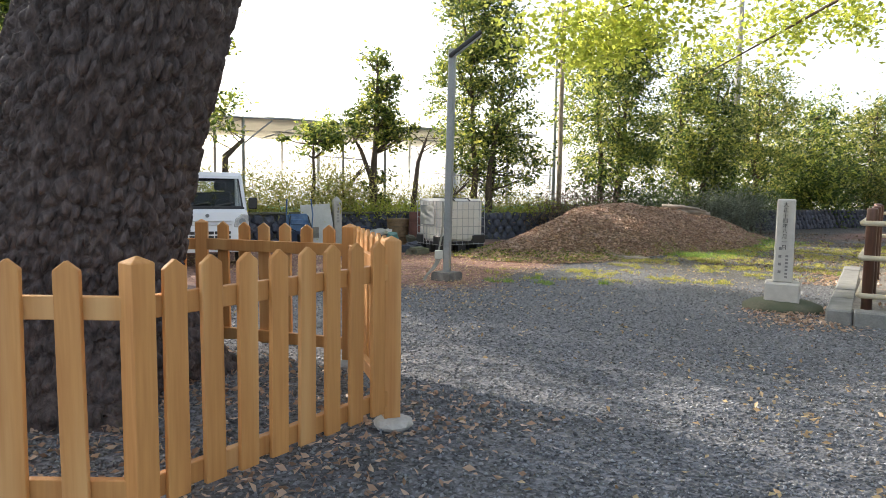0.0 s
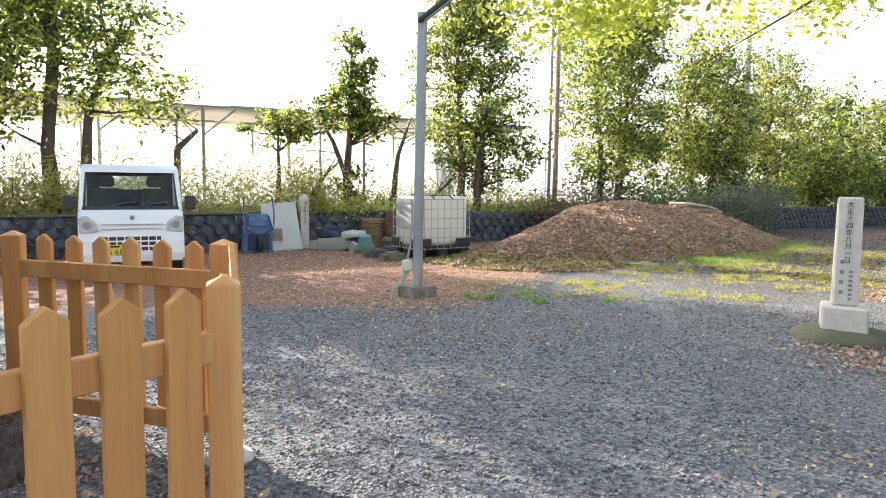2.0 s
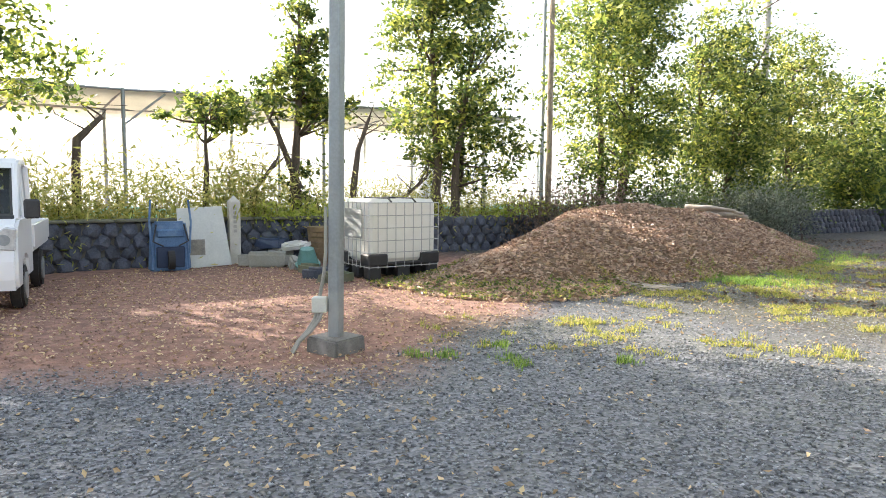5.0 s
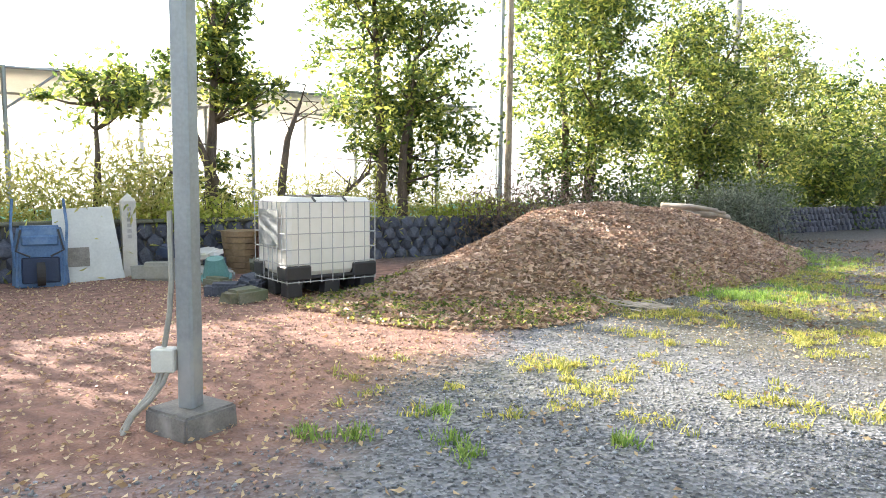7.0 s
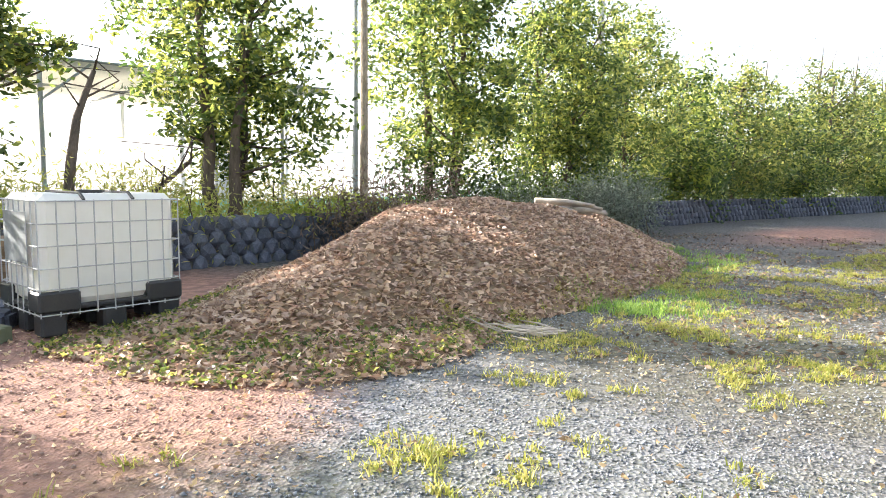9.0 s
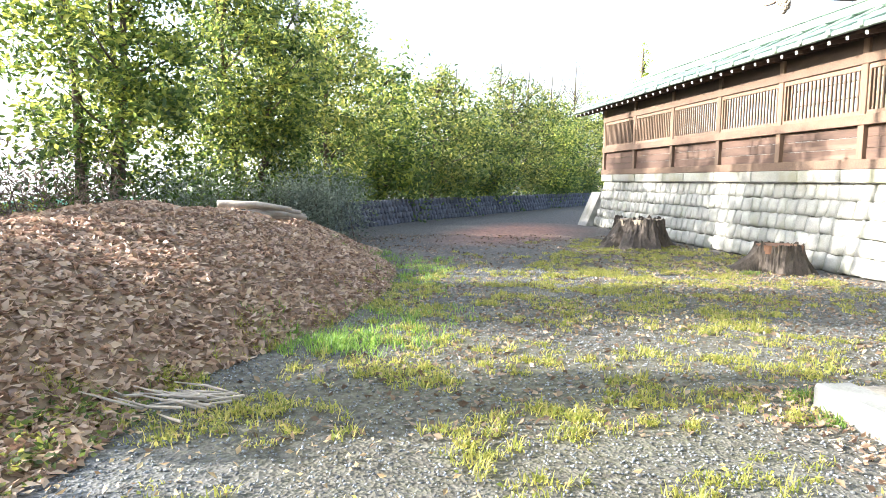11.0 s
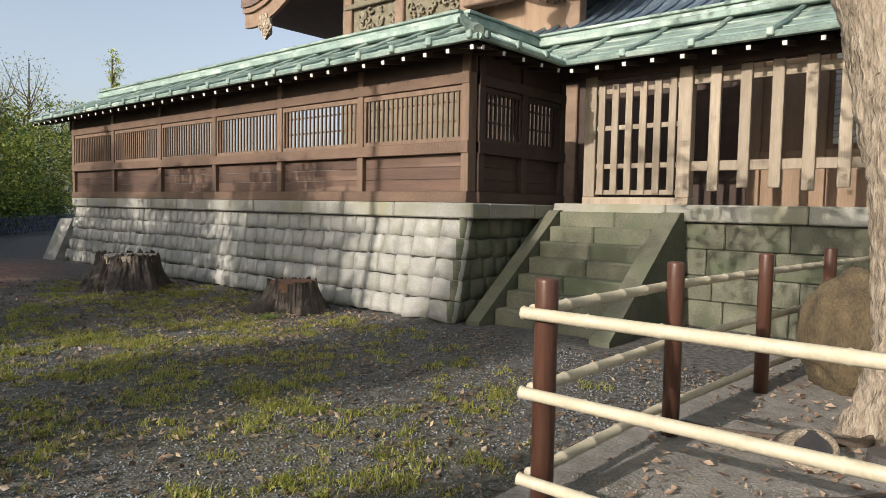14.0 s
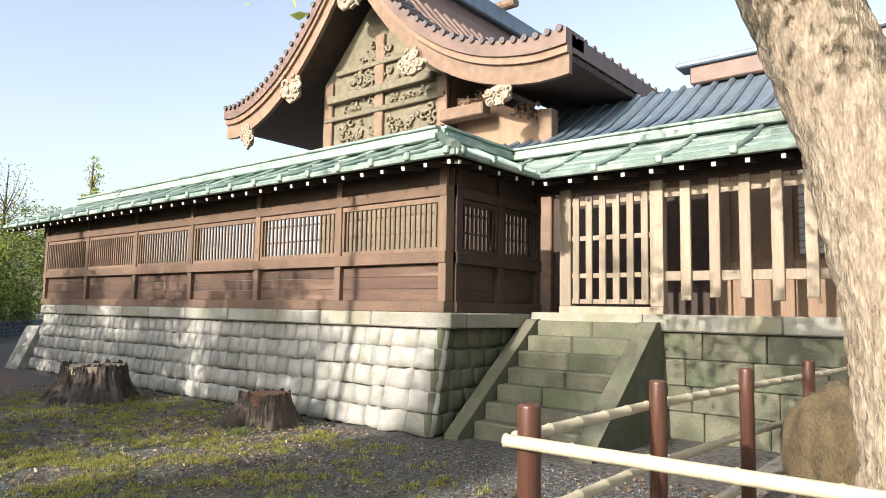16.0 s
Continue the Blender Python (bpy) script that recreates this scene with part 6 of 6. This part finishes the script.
DRYBRUSH = leaf_material("dry grey brush", (0.10, 0.07, 0.05), (0.17, 0.12, 0.085), (0.25, 0.18, 0.13), 0.1)
thicket("dry_brush", "heap of dry brown brush by the mound", along(-9, 19.6), along(-7.6, 22), -0.55, 0.4, 1.35, 3600, DRYBRUSH, 0.16, 76, 0.12, clumps=36)
SAGE = leaf_material("grey green needles", (0.06, 0.075, 0.055), (0.11, 0.135, 0.10), (0.20, 0.23, 0.18), 0.3)
thicket("cut_brush", "grey green cut branches beside the stone wall", along(-4.6, 25.2), along(-3.2, 27.8), -0.8, 0.4, 1.15, 8000, SAGE, 0.13, 77, 0.22, clumps=40, base=0.1)
thicket("cut_brush", "grey green cut branches behind the mound", along(-7.4, 22.2), along(-5.4, 26.2), -0.35, 0.3, 1.1, 2600, SAGE, 0.12, 78, 0.2, clumps=40, base=0.2)

# ---- bare and pruned stems ----
for k, (x, y, pts, r) in enumerate(((-14.6, 12.2, [(0, 0, 0), (0.05, 0, 1.8), (-0.05, 0.1, 2.3), (0.3, 0.4, 2.75)], 0.10), (-11.7, 16.6, [(0, 0, 0), (0.15, 0.1, 1.6), (0.1, 0.3, 2.3), (0.25, 0.5, 3.0)], 0.08), (-11.2, 17.6, [(0, 0, 0), (0.1, 0.3, 1.2), (0.5, 0.7, 1.7)], 0.05), (-13.0, 14.9, [(0, 0, 0), (0.1, 0.1, 1.3), (0.4, 0.5, 2.0)], 0.05))):
    snag = tagged(place(new("bare_tree"), (x, y, 0)), "leafless pruned tree stem behind the wall", "tree")
    bm = bmesh.new()
    tube(bm, pts, [r, r * 0.85, r * 0.8, r * 0.5][:len(pts)], 8, 0.3)
    for j in range(5):
        a = Vector(pts[-1]).lerp(Vector(pts[-2]), 0.2 * j)
        tube(bm, [a, a + Vector((random.uniform(-0.5, 0.5), random.uniform(-0.5, 0.5), 0.3)), a + Vector((random.uniform(-0.9, 0.9), random.uniform(-0.9, 0.9), random.uniform(0.0, 0.6)))], [0.02, 0.013, 0.005], 5)
    part("trunk", bm, TRUNK, snag, smooth=True)

# ---- logs and twigs on the mound ----
PALELOG = material("pale barkless log", (0.45, 0.40, 0.34), (0.28, 0.24, 0.20), 0.85, scale=8, fine=50, bump=0.4)
lg = random.Random(9)
for k in range(9):
    a = Vector((-5.2 + lg.uniform(-0.25, 0.5), 21.0 + lg.uniform(-0.4, 0.4), 0))
    b = a + Vector((lg.uniform(0.55, 1.1), lg.uniform(0.1, 0.9), 0))
    for q in (a, b):
        q.z = float(mound_height(np.array(q.x), np.array(q.y))) + 0.05 + 0.08 * (k % 3)
    b.z += 0.05
    bm = bmesh.new()
    tube(bm, [a, a.lerp(b, 0.5) + Vector((lg.uniform(-0.1, 0.1), 0, 0.04)), b], [0.052, 0.046, 0.03], 9, 0.2)
    tagged(part("log", bm, PALELOG, None, smooth=True), "pale cut log lying on the leaf mound", "log", "cut logs")
bm = bmesh.new()
for k in range(22):
    c = Vector((-4.55 + lg.gauss(0, 0.16), 14.95 + lg.gauss(0, 0.16), 0))
    yaw = lg.gauss(2.75, 0.3)
    n = lg.uniform(0.22, 0.5)
    pts = []
    for t in (-0.5, 0.0, 0.5):
        x, y = c.x + math.cos(yaw) * n * t, c.y + math.sin(yaw) * n * t
        pts.append((x, y, float(mound_height(np.array(x), np.array(y))) + 0.02 + 0.05 * lg.random()))
    tube(bm, pts, [0.010, 0.009, 0.004], 5)
tagged(part("twig_bundle", bm, PALELOG), "heap of pale dry twigs on fallen leaves", "twigs", kind="stuff")
bm = bmesh.new()
bmesh.ops.create_icosphere(bm, subdivisions=5, radius=0.5)
for v in bm.verts:
    v.co *= 1 + 0.16 * noise.noise(v.co * 3.0) + 0.07 * noise.noise(v.co * 9) + 0.035 * noise.noise(v.co * 26)
    v.co = Vector((v.co.x * 0.86 + 0.12 * v.co.z, v.co.y * 0.86, v.co.z * 1.2))
tagged(part("root_burl", bm, material("fibrous brown burl", (0.17, 0.125, 0.066), (0.05, 0.038, 0.022), 0.95, scale=7, fine=60, bump=1.0, dist=0.04, stretch=(1, 1, 0.4)), None, at=pose(4.02, 13.62, 0.62, 0, 10, 20), smooth=True), "rounded brown burl beside the platform tree", "burl")
bm = bmesh.new()
tube(bm, [(1.95, 13.05, 0.0), (1.95, 13.05, 0.26)], [0.17, 0.14], 20)
tagged(part("cut_root", bm, material("dark cut wood", (0.10, 0.09, 0.085), (0.05, 0.045, 0.04), 0.8)), "dark sawn root stub by the platform tree", "stump")

# ---- far trees beyond the boundary ----
tree("poplar_tree", "far slim yellow green tree above the wall roof", (18.9, 63.0, 0), [(0.2, [(0, 0, 0), (0, 0, 6), (0, 0, 12)])],
     [((0, 0, 9.2), (0.55, 0.55, 3.2))], 1500, LEAFYELLOW, seed=81, leaf=0.18, clump=0.22, per=40)
for k, (x, y, h, sd) in enumerate(((12.7, 60.5, 10.2, 82), (6.2, 56.5, 10.0, 83), (10.9, 60.5, 9.8, 84), (8.5, 58.0, 9.4, 85), (2.4, 51.5, 8.2, 86))):
    r = random.Random(sd)
    far_tree = tagged(place(new("bare_tree"), (x, y, 0)), "far tree just coming into leaf", "tree")
    bm = bmesh.new()
    tube(bm, [(0, 0, 0), (0.1, 0, h * 0.4), (0.0, 0.2, h * 0.75), (0.1, 0.2, h)], [0.16, 0.12, 0.07, 0.02], 7)
    tips = []
    for j in range(34):
        a = Vector((0.05, 0.1, h * r.uniform(0.3, 0.8)))
        out = Vector((r.uniform(-1, 1), r.uniform(-1, 1), 0)).normalized() * r.uniform(0.7, 1.9)
        b = a + out * 0.6 + Vector((0, 0, r.uniform(0.5, 1.1)))
        c = a + out + Vector((0, 0, r.uniform(1.2, 2.4)))
        tube(bm, [a, b, c], [0.04, 0.025, 0.01], 4)
        tips += [b, c]
    part("trunk", bm, TRUNK, far_tree)
    g = np.random.default_rng(sd)
    base = np.array([tuple(t) for t in tips])
    pts = np.repeat(base, 26, 0) + g.normal(size=(len(base) * 26, 3)) * 0.32
    v, f = flakes(pts, 0.12, 0.5, 0.7, seed=sd)
    ob = arrays("crown", v, f, LEAFHEDGE)
    ob.parent, ob["kind"] = far_tree, "stuff"
# ---- pieces of walls ----
stone_meshes = [[upright_stone(w, h, 0.034, 100 * a + b) for b in range(4)] for a, (w, h) in enumerate(((0.31, 0.296), (0.38, 0.296), (0.27, 0.296), (0.52, 0.296)))]
for row in stone_meshes:
    for mesh in row:
        mesh.materials.append(STONE)
# Dark copies of the same stones, coloured for the wall's shaded side.
shaded_meshes = [m.copy() for row in stone_meshes for m in row]
for m in shaded_meshes:
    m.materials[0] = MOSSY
WIDTHS = (0.31, 0.38, 0.27, 0.52)
slope = math.atan2(BATTER, 1.5)
for c in range(5):
    z = 0.02 + 0.30 * c
    x = WX - BATTER * (1 - z / 1.5) + 0.06
    y = WY0 + 0.02
    while y < WY1 - 0.2:
        a = random.choice((0, 0, 1, 2, 2)) if y > WY0 + 0.7 else 3
        w = WIDTHS[a]
        shared("stone", random.choice(stone_meshes[a]), wall_west, Matrix.Translation((x, y + w / 2, z)) @ Matrix.Rotation(slope, 4, "Y") @ Matrix.Rotation(radians(random.uniform(-3.5, 3.5)), 4, "X"))
        y += w
y = WY0 - 0.12
while y < WY1:
    n = min(random.uniform(1.0, 1.9), WY1 - y + 0.01)
    part("cap_stone", boxed((WX - 0.055, y + 0.004, 1.52), (WX + 0.35, y + n - 0.004, 1.748 + random.uniform(-0.004, 0.0)), 0.02), CAPSTONE, wall_west)
    y += n
# return face, toward the steps: its shade is put into the darker stone colour
for c in range(5):
    z = 0.02 + 0.30 * c
    x = WX - BATTER * (1 - z / 1.5) + 0.02
    while x < GX:
        w = WIDTHS[1] if c % 2 else WIDTHS[0]
        shared("stone", shaded_meshes[random.randrange(4) + (4 if c % 2 else 0)], wall_west, Matrix.Translation((x + w / 2, WY0 + 0.07, z)) @ Matrix.Rotation(radians(90), 4, "Z"))
        x += w
part("cap_stone", boxed((WX + 0.36, WY0 - 0.12, 1.52), (6.4, WY0 + 0.3, 1.745), 0.02), CAPSTONE, wall_west)
part("cap_stone", boxed((6.41, WY0 - 0.12, 1.52), (GX + 0.3, WY0 + 0.3, 1.745), 0.02), CAPSTONE, wall_west)
# gate wall blocks
for c, (z, h) in enumerate(((0.0, 0.4), (0.4, 0.36), (0.76, 0.38), (1.14, 0.38))):
    y = WY0 - 0.1
    while y > 6.0:
        w = random.uniform(0.7, 1.15)
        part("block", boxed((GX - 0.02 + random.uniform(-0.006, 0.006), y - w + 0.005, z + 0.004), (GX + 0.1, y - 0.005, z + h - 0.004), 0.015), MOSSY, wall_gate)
        y -= w
y = WY0 - 0.13
while y > 6.0:
    w = random.uniform(1.3, 2.1)
    part("cap_stone", boxed((GX - 0.10, y - w + 0.005, 1.53), (GX + 0.4, y - 0.005, 1.775), 0.02), CAPSTONE, wall_gate)
    y -= w
# boundary stones along the far wall, blocks along the near part
cobble = []
for k in range(6):
    bm = bmesh.new()
    bmesh.ops.create_icosphere(bm, subdivisions=1, radius=1, matrix=Matrix.Diagonal((0.15, 0.12, 0.17, 1)))
    for v in bm.verts:
        v.co *= 1 + 0.25 * noise.noise(v.co * 11 + Vector((k * 3, 0, 0)))
    mesh = bpy.data.meshes.new("cobble")
    bm.to_mesh(mesh)
    bm.free()
    mesh.materials.append(DARKSTONE)
    cobble.append(mesh)
for s0, s1 in ((along(-15.5, 6.5), along(13, 56)),):
    for c in range(4):
        s = s0 + 0.13 * (c % 2)
        while s < s1:
            p, yaw = bound_point(s, 0.05)
            step = 0.29 if s < along(3, 41) else 0.38
            shared("stone", random.choice(cobble), wall_boundary, Matrix.Translation((p.x, p.y, 0.08 + 0.2 * c)) @ Matrix.Rotation(yaw, 4, "Z") @ pose(0, 0, 0, random.uniform(-15, 15), random.uniform(-20, 20), 0))
            s += step
s = along(-15.5, 6.5)
while s < along(-11.0, 16.2):
    p, yaw = bound_point(s, 0.0)
    part("coping", boxed((0, -0.06, 0.815), (1.18, 0.34, 0.865), 0.012), MOSSY, wall_boundary, at=Matrix.Translation(p) @ Matrix.Rotation(yaw, 4, "Z"))
    s += 1.2
# ---- gravel, litter and grass ----
gs = np.random.default_rng(99)
BROWNLEAF = leaf_material("damp brown leaves", (0.09, 0.06, 0.04), (0.19, 0.13, 0.08), (0.36, 0.27, 0.17), 0.1)


def ground_height(x, y):
    return np.maximum(0.02 * wavy(x, y, 0.6) + 0.006 * wavy(x * 3.1, y * 2.7), np.where(mound_height(x, y) > 0.03, mound_height(x, y), 0))


def stones(name, label, x, y, size, mat):
    """Small faceted stones as one mesh."""
    n = len(x)
    base = np.array([(1, 0, 0), (0, 1, 0), (-1, 0, 0), (0, -1, 0), (0, 0, 0.7), (0, 0, -0.5)])
    fc = np.array([(0, 1, 4), (1, 2, 4), (2, 3, 4), (3, 0, 4), (1, 0, 5), (2, 1, 5), (3, 2, 5), (0, 3, 5)])
    v = base[None] * gs.uniform(0.55, 1.2, (n, 6, 1)) * size[:, None, None]
    a = gs.uniform(0, 6.283, n)
    tilt = gs.normal(0, 0.5, n)
    c, s = np.cos(a)[:, None], np.sin(a)[:, None]
    ct, st = np.cos(tilt)[:, None], np.sin(tilt)[:, None]
    vx, vy, vz = v[..., 0], v[..., 1] * 0.75, v[..., 2]
    vy, vz = vy * ct - vz * st, vy * st + vz * ct
    vx, vy = vx * c - vy * s, vx * s + vy * c
    z = ground_height(x, y)
    out = np.stack([vx + x[:, None], vy + y[:, None], vz + (z + size * 0.25)[:, None]], -1)
    f = (np.arange(n)[:, None, None] * 6 + fc[None]).reshape(-1, 3)
    return tagged(arrays(name, out.reshape(-1, 3), f, mat), label, "gravel", kind="stuff")


def spread_over(n, x0, x1, y0, y1):
    return gs.uniform(x0, x1, n), gs.uniform(y0, y1, n)


x, y = spread_over(120000, -7.5, 1.6, 0.8, 11.5)
keep = (gs.uniform(0, 1, len(x)) > zone_red(x, y) * 1.1) & (gs.uniform(0, 1, len(x)) < np.clip(1.25 - y / 13, 0.3, 1)) & ~((x > -0.4) & (y > 9.0))
stones("gravel_stones", "blue grey crushed stones over the yard", x[keep], y[keep], 0.006 + 0.016 * gs.uniform(0, 1, keep.sum()) ** 2, GRAVEL)
x, y = spread_over(60000, -6.5, 4.2, 10.5, 22.0)
keep = (mound_height(x, y) < 0.03) & ~((x > -0.4) & (y < 14.7)) & (gs.uniform(0, 1, len(x)) > zone_red(x, y))
stones("gravel_stones", "grey stones over the trodden court", x[keep], y[keep], gs.uniform(0.005, 0.017, keep.sum()), GRAVEL)
x, y = spread_over(9000, -12, -4.5, 7, 14)
keep = zone_red(x, y) > 0.4
stones("pebbles", "small stones and crumbs on the red earth", x[keep], y[keep], gs.uniform(0.005, 0.02, keep.sum()), material("earth crumbs", (0.42, 0.30, 0.24), (0.25, 0.14, 0.10), 0.9, spread=0.4, island=True))


def litter(name, label, x, y, size, mat, seed, lift=0.35, up=0.012):
    z = ground_height(x, y) + up
    v, f = flakes(np.stack([x, y, z], -1), size, 0.55, lift, 0.32, seed)
    return tagged(arrays(name, v, f, mat), label, "fallen leaves", kind="stuff")


n = 90000
x, y = spread_over(n, -10.5, -1.5, 11.5, 26)
keep = (mound_height(x, y) > 0.0) & (gs.uniform(0, 1, n) < np.clip(1.5 - (y - 12) / 16, 0.5, 1))
litter("mound_leaves", "brown fallen leaves covering the mound", x[keep], y[keep], 0.088, DEADLEAF, 201, 0.33, 0.022)
x, y = spread_over(22000, -9, 4.2, 1.0, 23)
edge = np.clip(wavy(x, y, 0.5) * 1.2 + 0.2, 0.05, 1)
keep = (gs.uniform(0, 1, len(x)) < edge) & ~((x > -0.4) & (y > 9) & (y < 14.7))
litter("yard_litter", "dry leaf bits scattered on the gravel", x[keep], y[keep], 0.045, STRAWLEAF, 202, 0.3, 0.02)
x = np.concatenate([gs.normal(-2.5, 0.45, 1000), gs.normal(-0.7, 0.35, 700), gs.normal(-4.5, 0.8, 1500), gs.normal(2.9, 1.0, 900), gs.normal(-0.5, 0.25, 700)])
y = np.concatenate([gs.uniform(0.8, 4.2, 1000), gs.normal(9.2, 0.5, 700), gs.uniform(1.2, 4.2, 1500), gs.normal(21, 1.2, 900), gs.uniform(12.6, 15.0, 700)])
keep = ~((x > -0.34) & (y > 9) & (y < 14.65)) & (x < 4.3)
litter("edge_litter", "drifts of dead leaves by the fence and platform", x[keep], y[keep], 0.055, DEADLEAF, 203, 0.35, 0.02)
x, y = spread_over(26000, -4.5, 4.4, 14.2, 29)
keep = (gs.uniform(0, 1, len(x)) < np.clip(0.25 + 0.5 * wavy(x + 3, y, 1.1) + 0.25 * zone_grass(x, y), 0.06, 0.8)) & (mound_height(x, y) < 0.05) & ~((x > -0.4) & (y < 14.7))
litter("court_litter", "brown leaf litter trodden into the court", x[keep], y[keep], 0.06, BROWNLEAF, 208, 0.3, 0.016)

x, y = spread_over(1500, 0.0, 5.5, 9.3, 14.4)
z = np.full(len(x), PH + 0.012)
v, f = flakes(np.stack([x, y, z], -1), 0.06, 0.55, 0.25, 0.5, 204)
tagged(arrays("platform_litter", v, f, DEADLEAF), "dead leaves lying on the platform", "fallen leaves", kind="stuff")
x, y = spread_over(6000, -12.5, -5.0, 8.0, 14.5)
keep = zone_red(x, y) > 0.3
litter("red_earth_litter", "dry leaf bits on the red earth", x[keep], y[keep], 0.042, STRAWLEAF, 205, 0.3, 0.015)


SANDGRIT = material("sandy grit", (0.40, 0.37, 0.32), (0.16, 0.145, 0.12), 0.9, scale=20, fine=90, bump=0.3, spread=0.5, island=True)
x, y = spread_over(26000, 0.0, 4.5, 11.5, 14.4)
keep = gs.uniform(0, 1, len(x)) < 0.8
lifted = stones("platform_grit", "fine stones on the platform's earth", x[keep], y[keep], gs.uniform(0.003, 0.010, keep.sum()), SANDGRIT)
lifted.location.z = PH - 0.02


def blades(name, label, x, y, h, mat, tuft=14, spread=0.05):
    n = len(x) * tuft
    px = np.repeat(x, tuft) + gs.normal(0, spread, n)
    py = np.repeat(y, tuft) + gs.normal(0, spread, n)
    hh = np.repeat(h, tuft) * gs.uniform(0.5, 1.2, n)
    pz = ground_height(px, py) - 0.005
    a, lean = gs.uniform(0, 6.283, n), gs.uniform(0.2, 1.3, n) * hh
    w = gs.uniform(0.003, 0.006, n)
    dx, dy = np.cos(a), np.sin(a)
    p = np.stack([px, py, pz], -1)
    side = np.stack([-dy * w, dx * w, np.zeros(n)], -1)
    mid = p + np.stack([dx * lean * 0.35, dy * lean * 0.35, hh * 0.6], -1)
    tip = p + np.stack([dx * lean, dy * lean, hh], -1)
    v = np.stack([p - side, p + side, mid + side * 0.8, mid - side * 0.8, tip], 1).reshape(-1, 3)
    i = np.arange(n)[:, None] * 5
    f = np.concatenate([i + np.array([[0, 1, 2]]), i + np.array([[0, 2, 3]]), i + np.array([[3, 2, 4]])], 0)
    return tagged(arrays(name, v, f, mat), label, "grass", kind="stuff")


x, y = spread_over(30000, -6.5, 4.4, 9.5, 28)
zg = zone_grass(x, y)
keep = (gs.uniform(0, 1, len(x)) < zg ** 1.5 * 0.16 * (0.25 + 1.5 * (wavy(x, y, 2.3) > 0.05))) & (mound_height(x, y) < 0.2) & ~((x > -0.4) & (y < 14.7))
cx, cy = x[keep], y[keep]
cr, cn = gs.uniform(0.03, 0.13, len(cx)), 4
x = np.repeat(cx, cn) + gs.normal(0, 1, len(cx) * cn) * np.repeat(cr, cn)
y = np.repeat(cy, cn) + gs.normal(0, 1, len(cx) * cn) * np.repeat(cr, cn)
blades("court_grass", "thin yellow green spring grass in tufts", x, y, gs.uniform(0.025, 0.075, len(x)), GRASS, 12, 0.03)
v, f = flakes(np.stack([x, y, ground_height(x, y) + 0.016], -1).repeat(5, 0) + gs.normal(0, 1, (len(x) * 5, 3)) * np.array([0.035, 0.035, 0.008]), 0.03, 0.6, 0.4, seed=207)
tagged(arrays("court_weeds", v, f, GRASS), "low clover-like weeds among the grass", "weeds", kind="stuff")
LUSH = leaf_material("lush green grass", (0.06, 0.13, 0.025), (0.115, 0.21, 0.038), (0.20, 0.29, 0.06), 0.4)
x = np.concatenate([gs.normal(-3.55, 0.33, 120), gs.normal(-2.9, 0.3, 45), gs.normal(-2.5, 0.4, 60), gs.normal(-2.6, 0.5, 70)])
y = np.concatenate([gs.normal(16.6, 0.24, 120), gs.normal(17.7, 0.5, 45), gs.normal(20.8, 0.9, 60), gs.normal(22.8, 0.8, 70)])
blades("lush_grass", "lush green grass clumps at the mound's foot", x, y, gs.uniform(0.04, 0.12, len(x)), LUSH, 13, 0.045)
tx = np.array([-5.0, -4.5, -4.3, -5.3, -3.6, -4.75, -0.45, -0.38, 3.1, 2.9])
ty = np.array([9.95, 10.1, 10.0, 9.8, 10.6, 10.5, 14.3, 14.75, 21.0, 20.8])
x, y = np.repeat(tx, 7) + gs.normal(0, 0.07, 70), np.repeat(ty, 7) + gs.normal(0, 0.05, 70)
blades("weed_tufts", "single bright weed tufts in gravel", x, y, gs.uniform(0.04, 0.09, 70), LUSH, 14, 0.03)
x, y = spread_over(5000, -9, -2, 12, 15.5)
keep = (mound_height(x, y) > 0.0) & (mound_height(x, y) < 0.16) & (gs.uniform(0, 1, len(x)) < 0.5)
v, f = flakes(np.stack([x[keep], y[keep], ground_height(x[keep], y[keep]) + 0.04], -1).repeat(5, 0) + gs.normal(0, 0.04, (keep.sum() * 5, 3)) * np.array([1, 1, 0.4]), 0.05, 0.6, 0.5, seed=206)
tagged(arrays("creeping_weeds", v, f, LEAFHEDGE), "low creeping weeds at the mound's front edge", "weeds", kind="stuff")
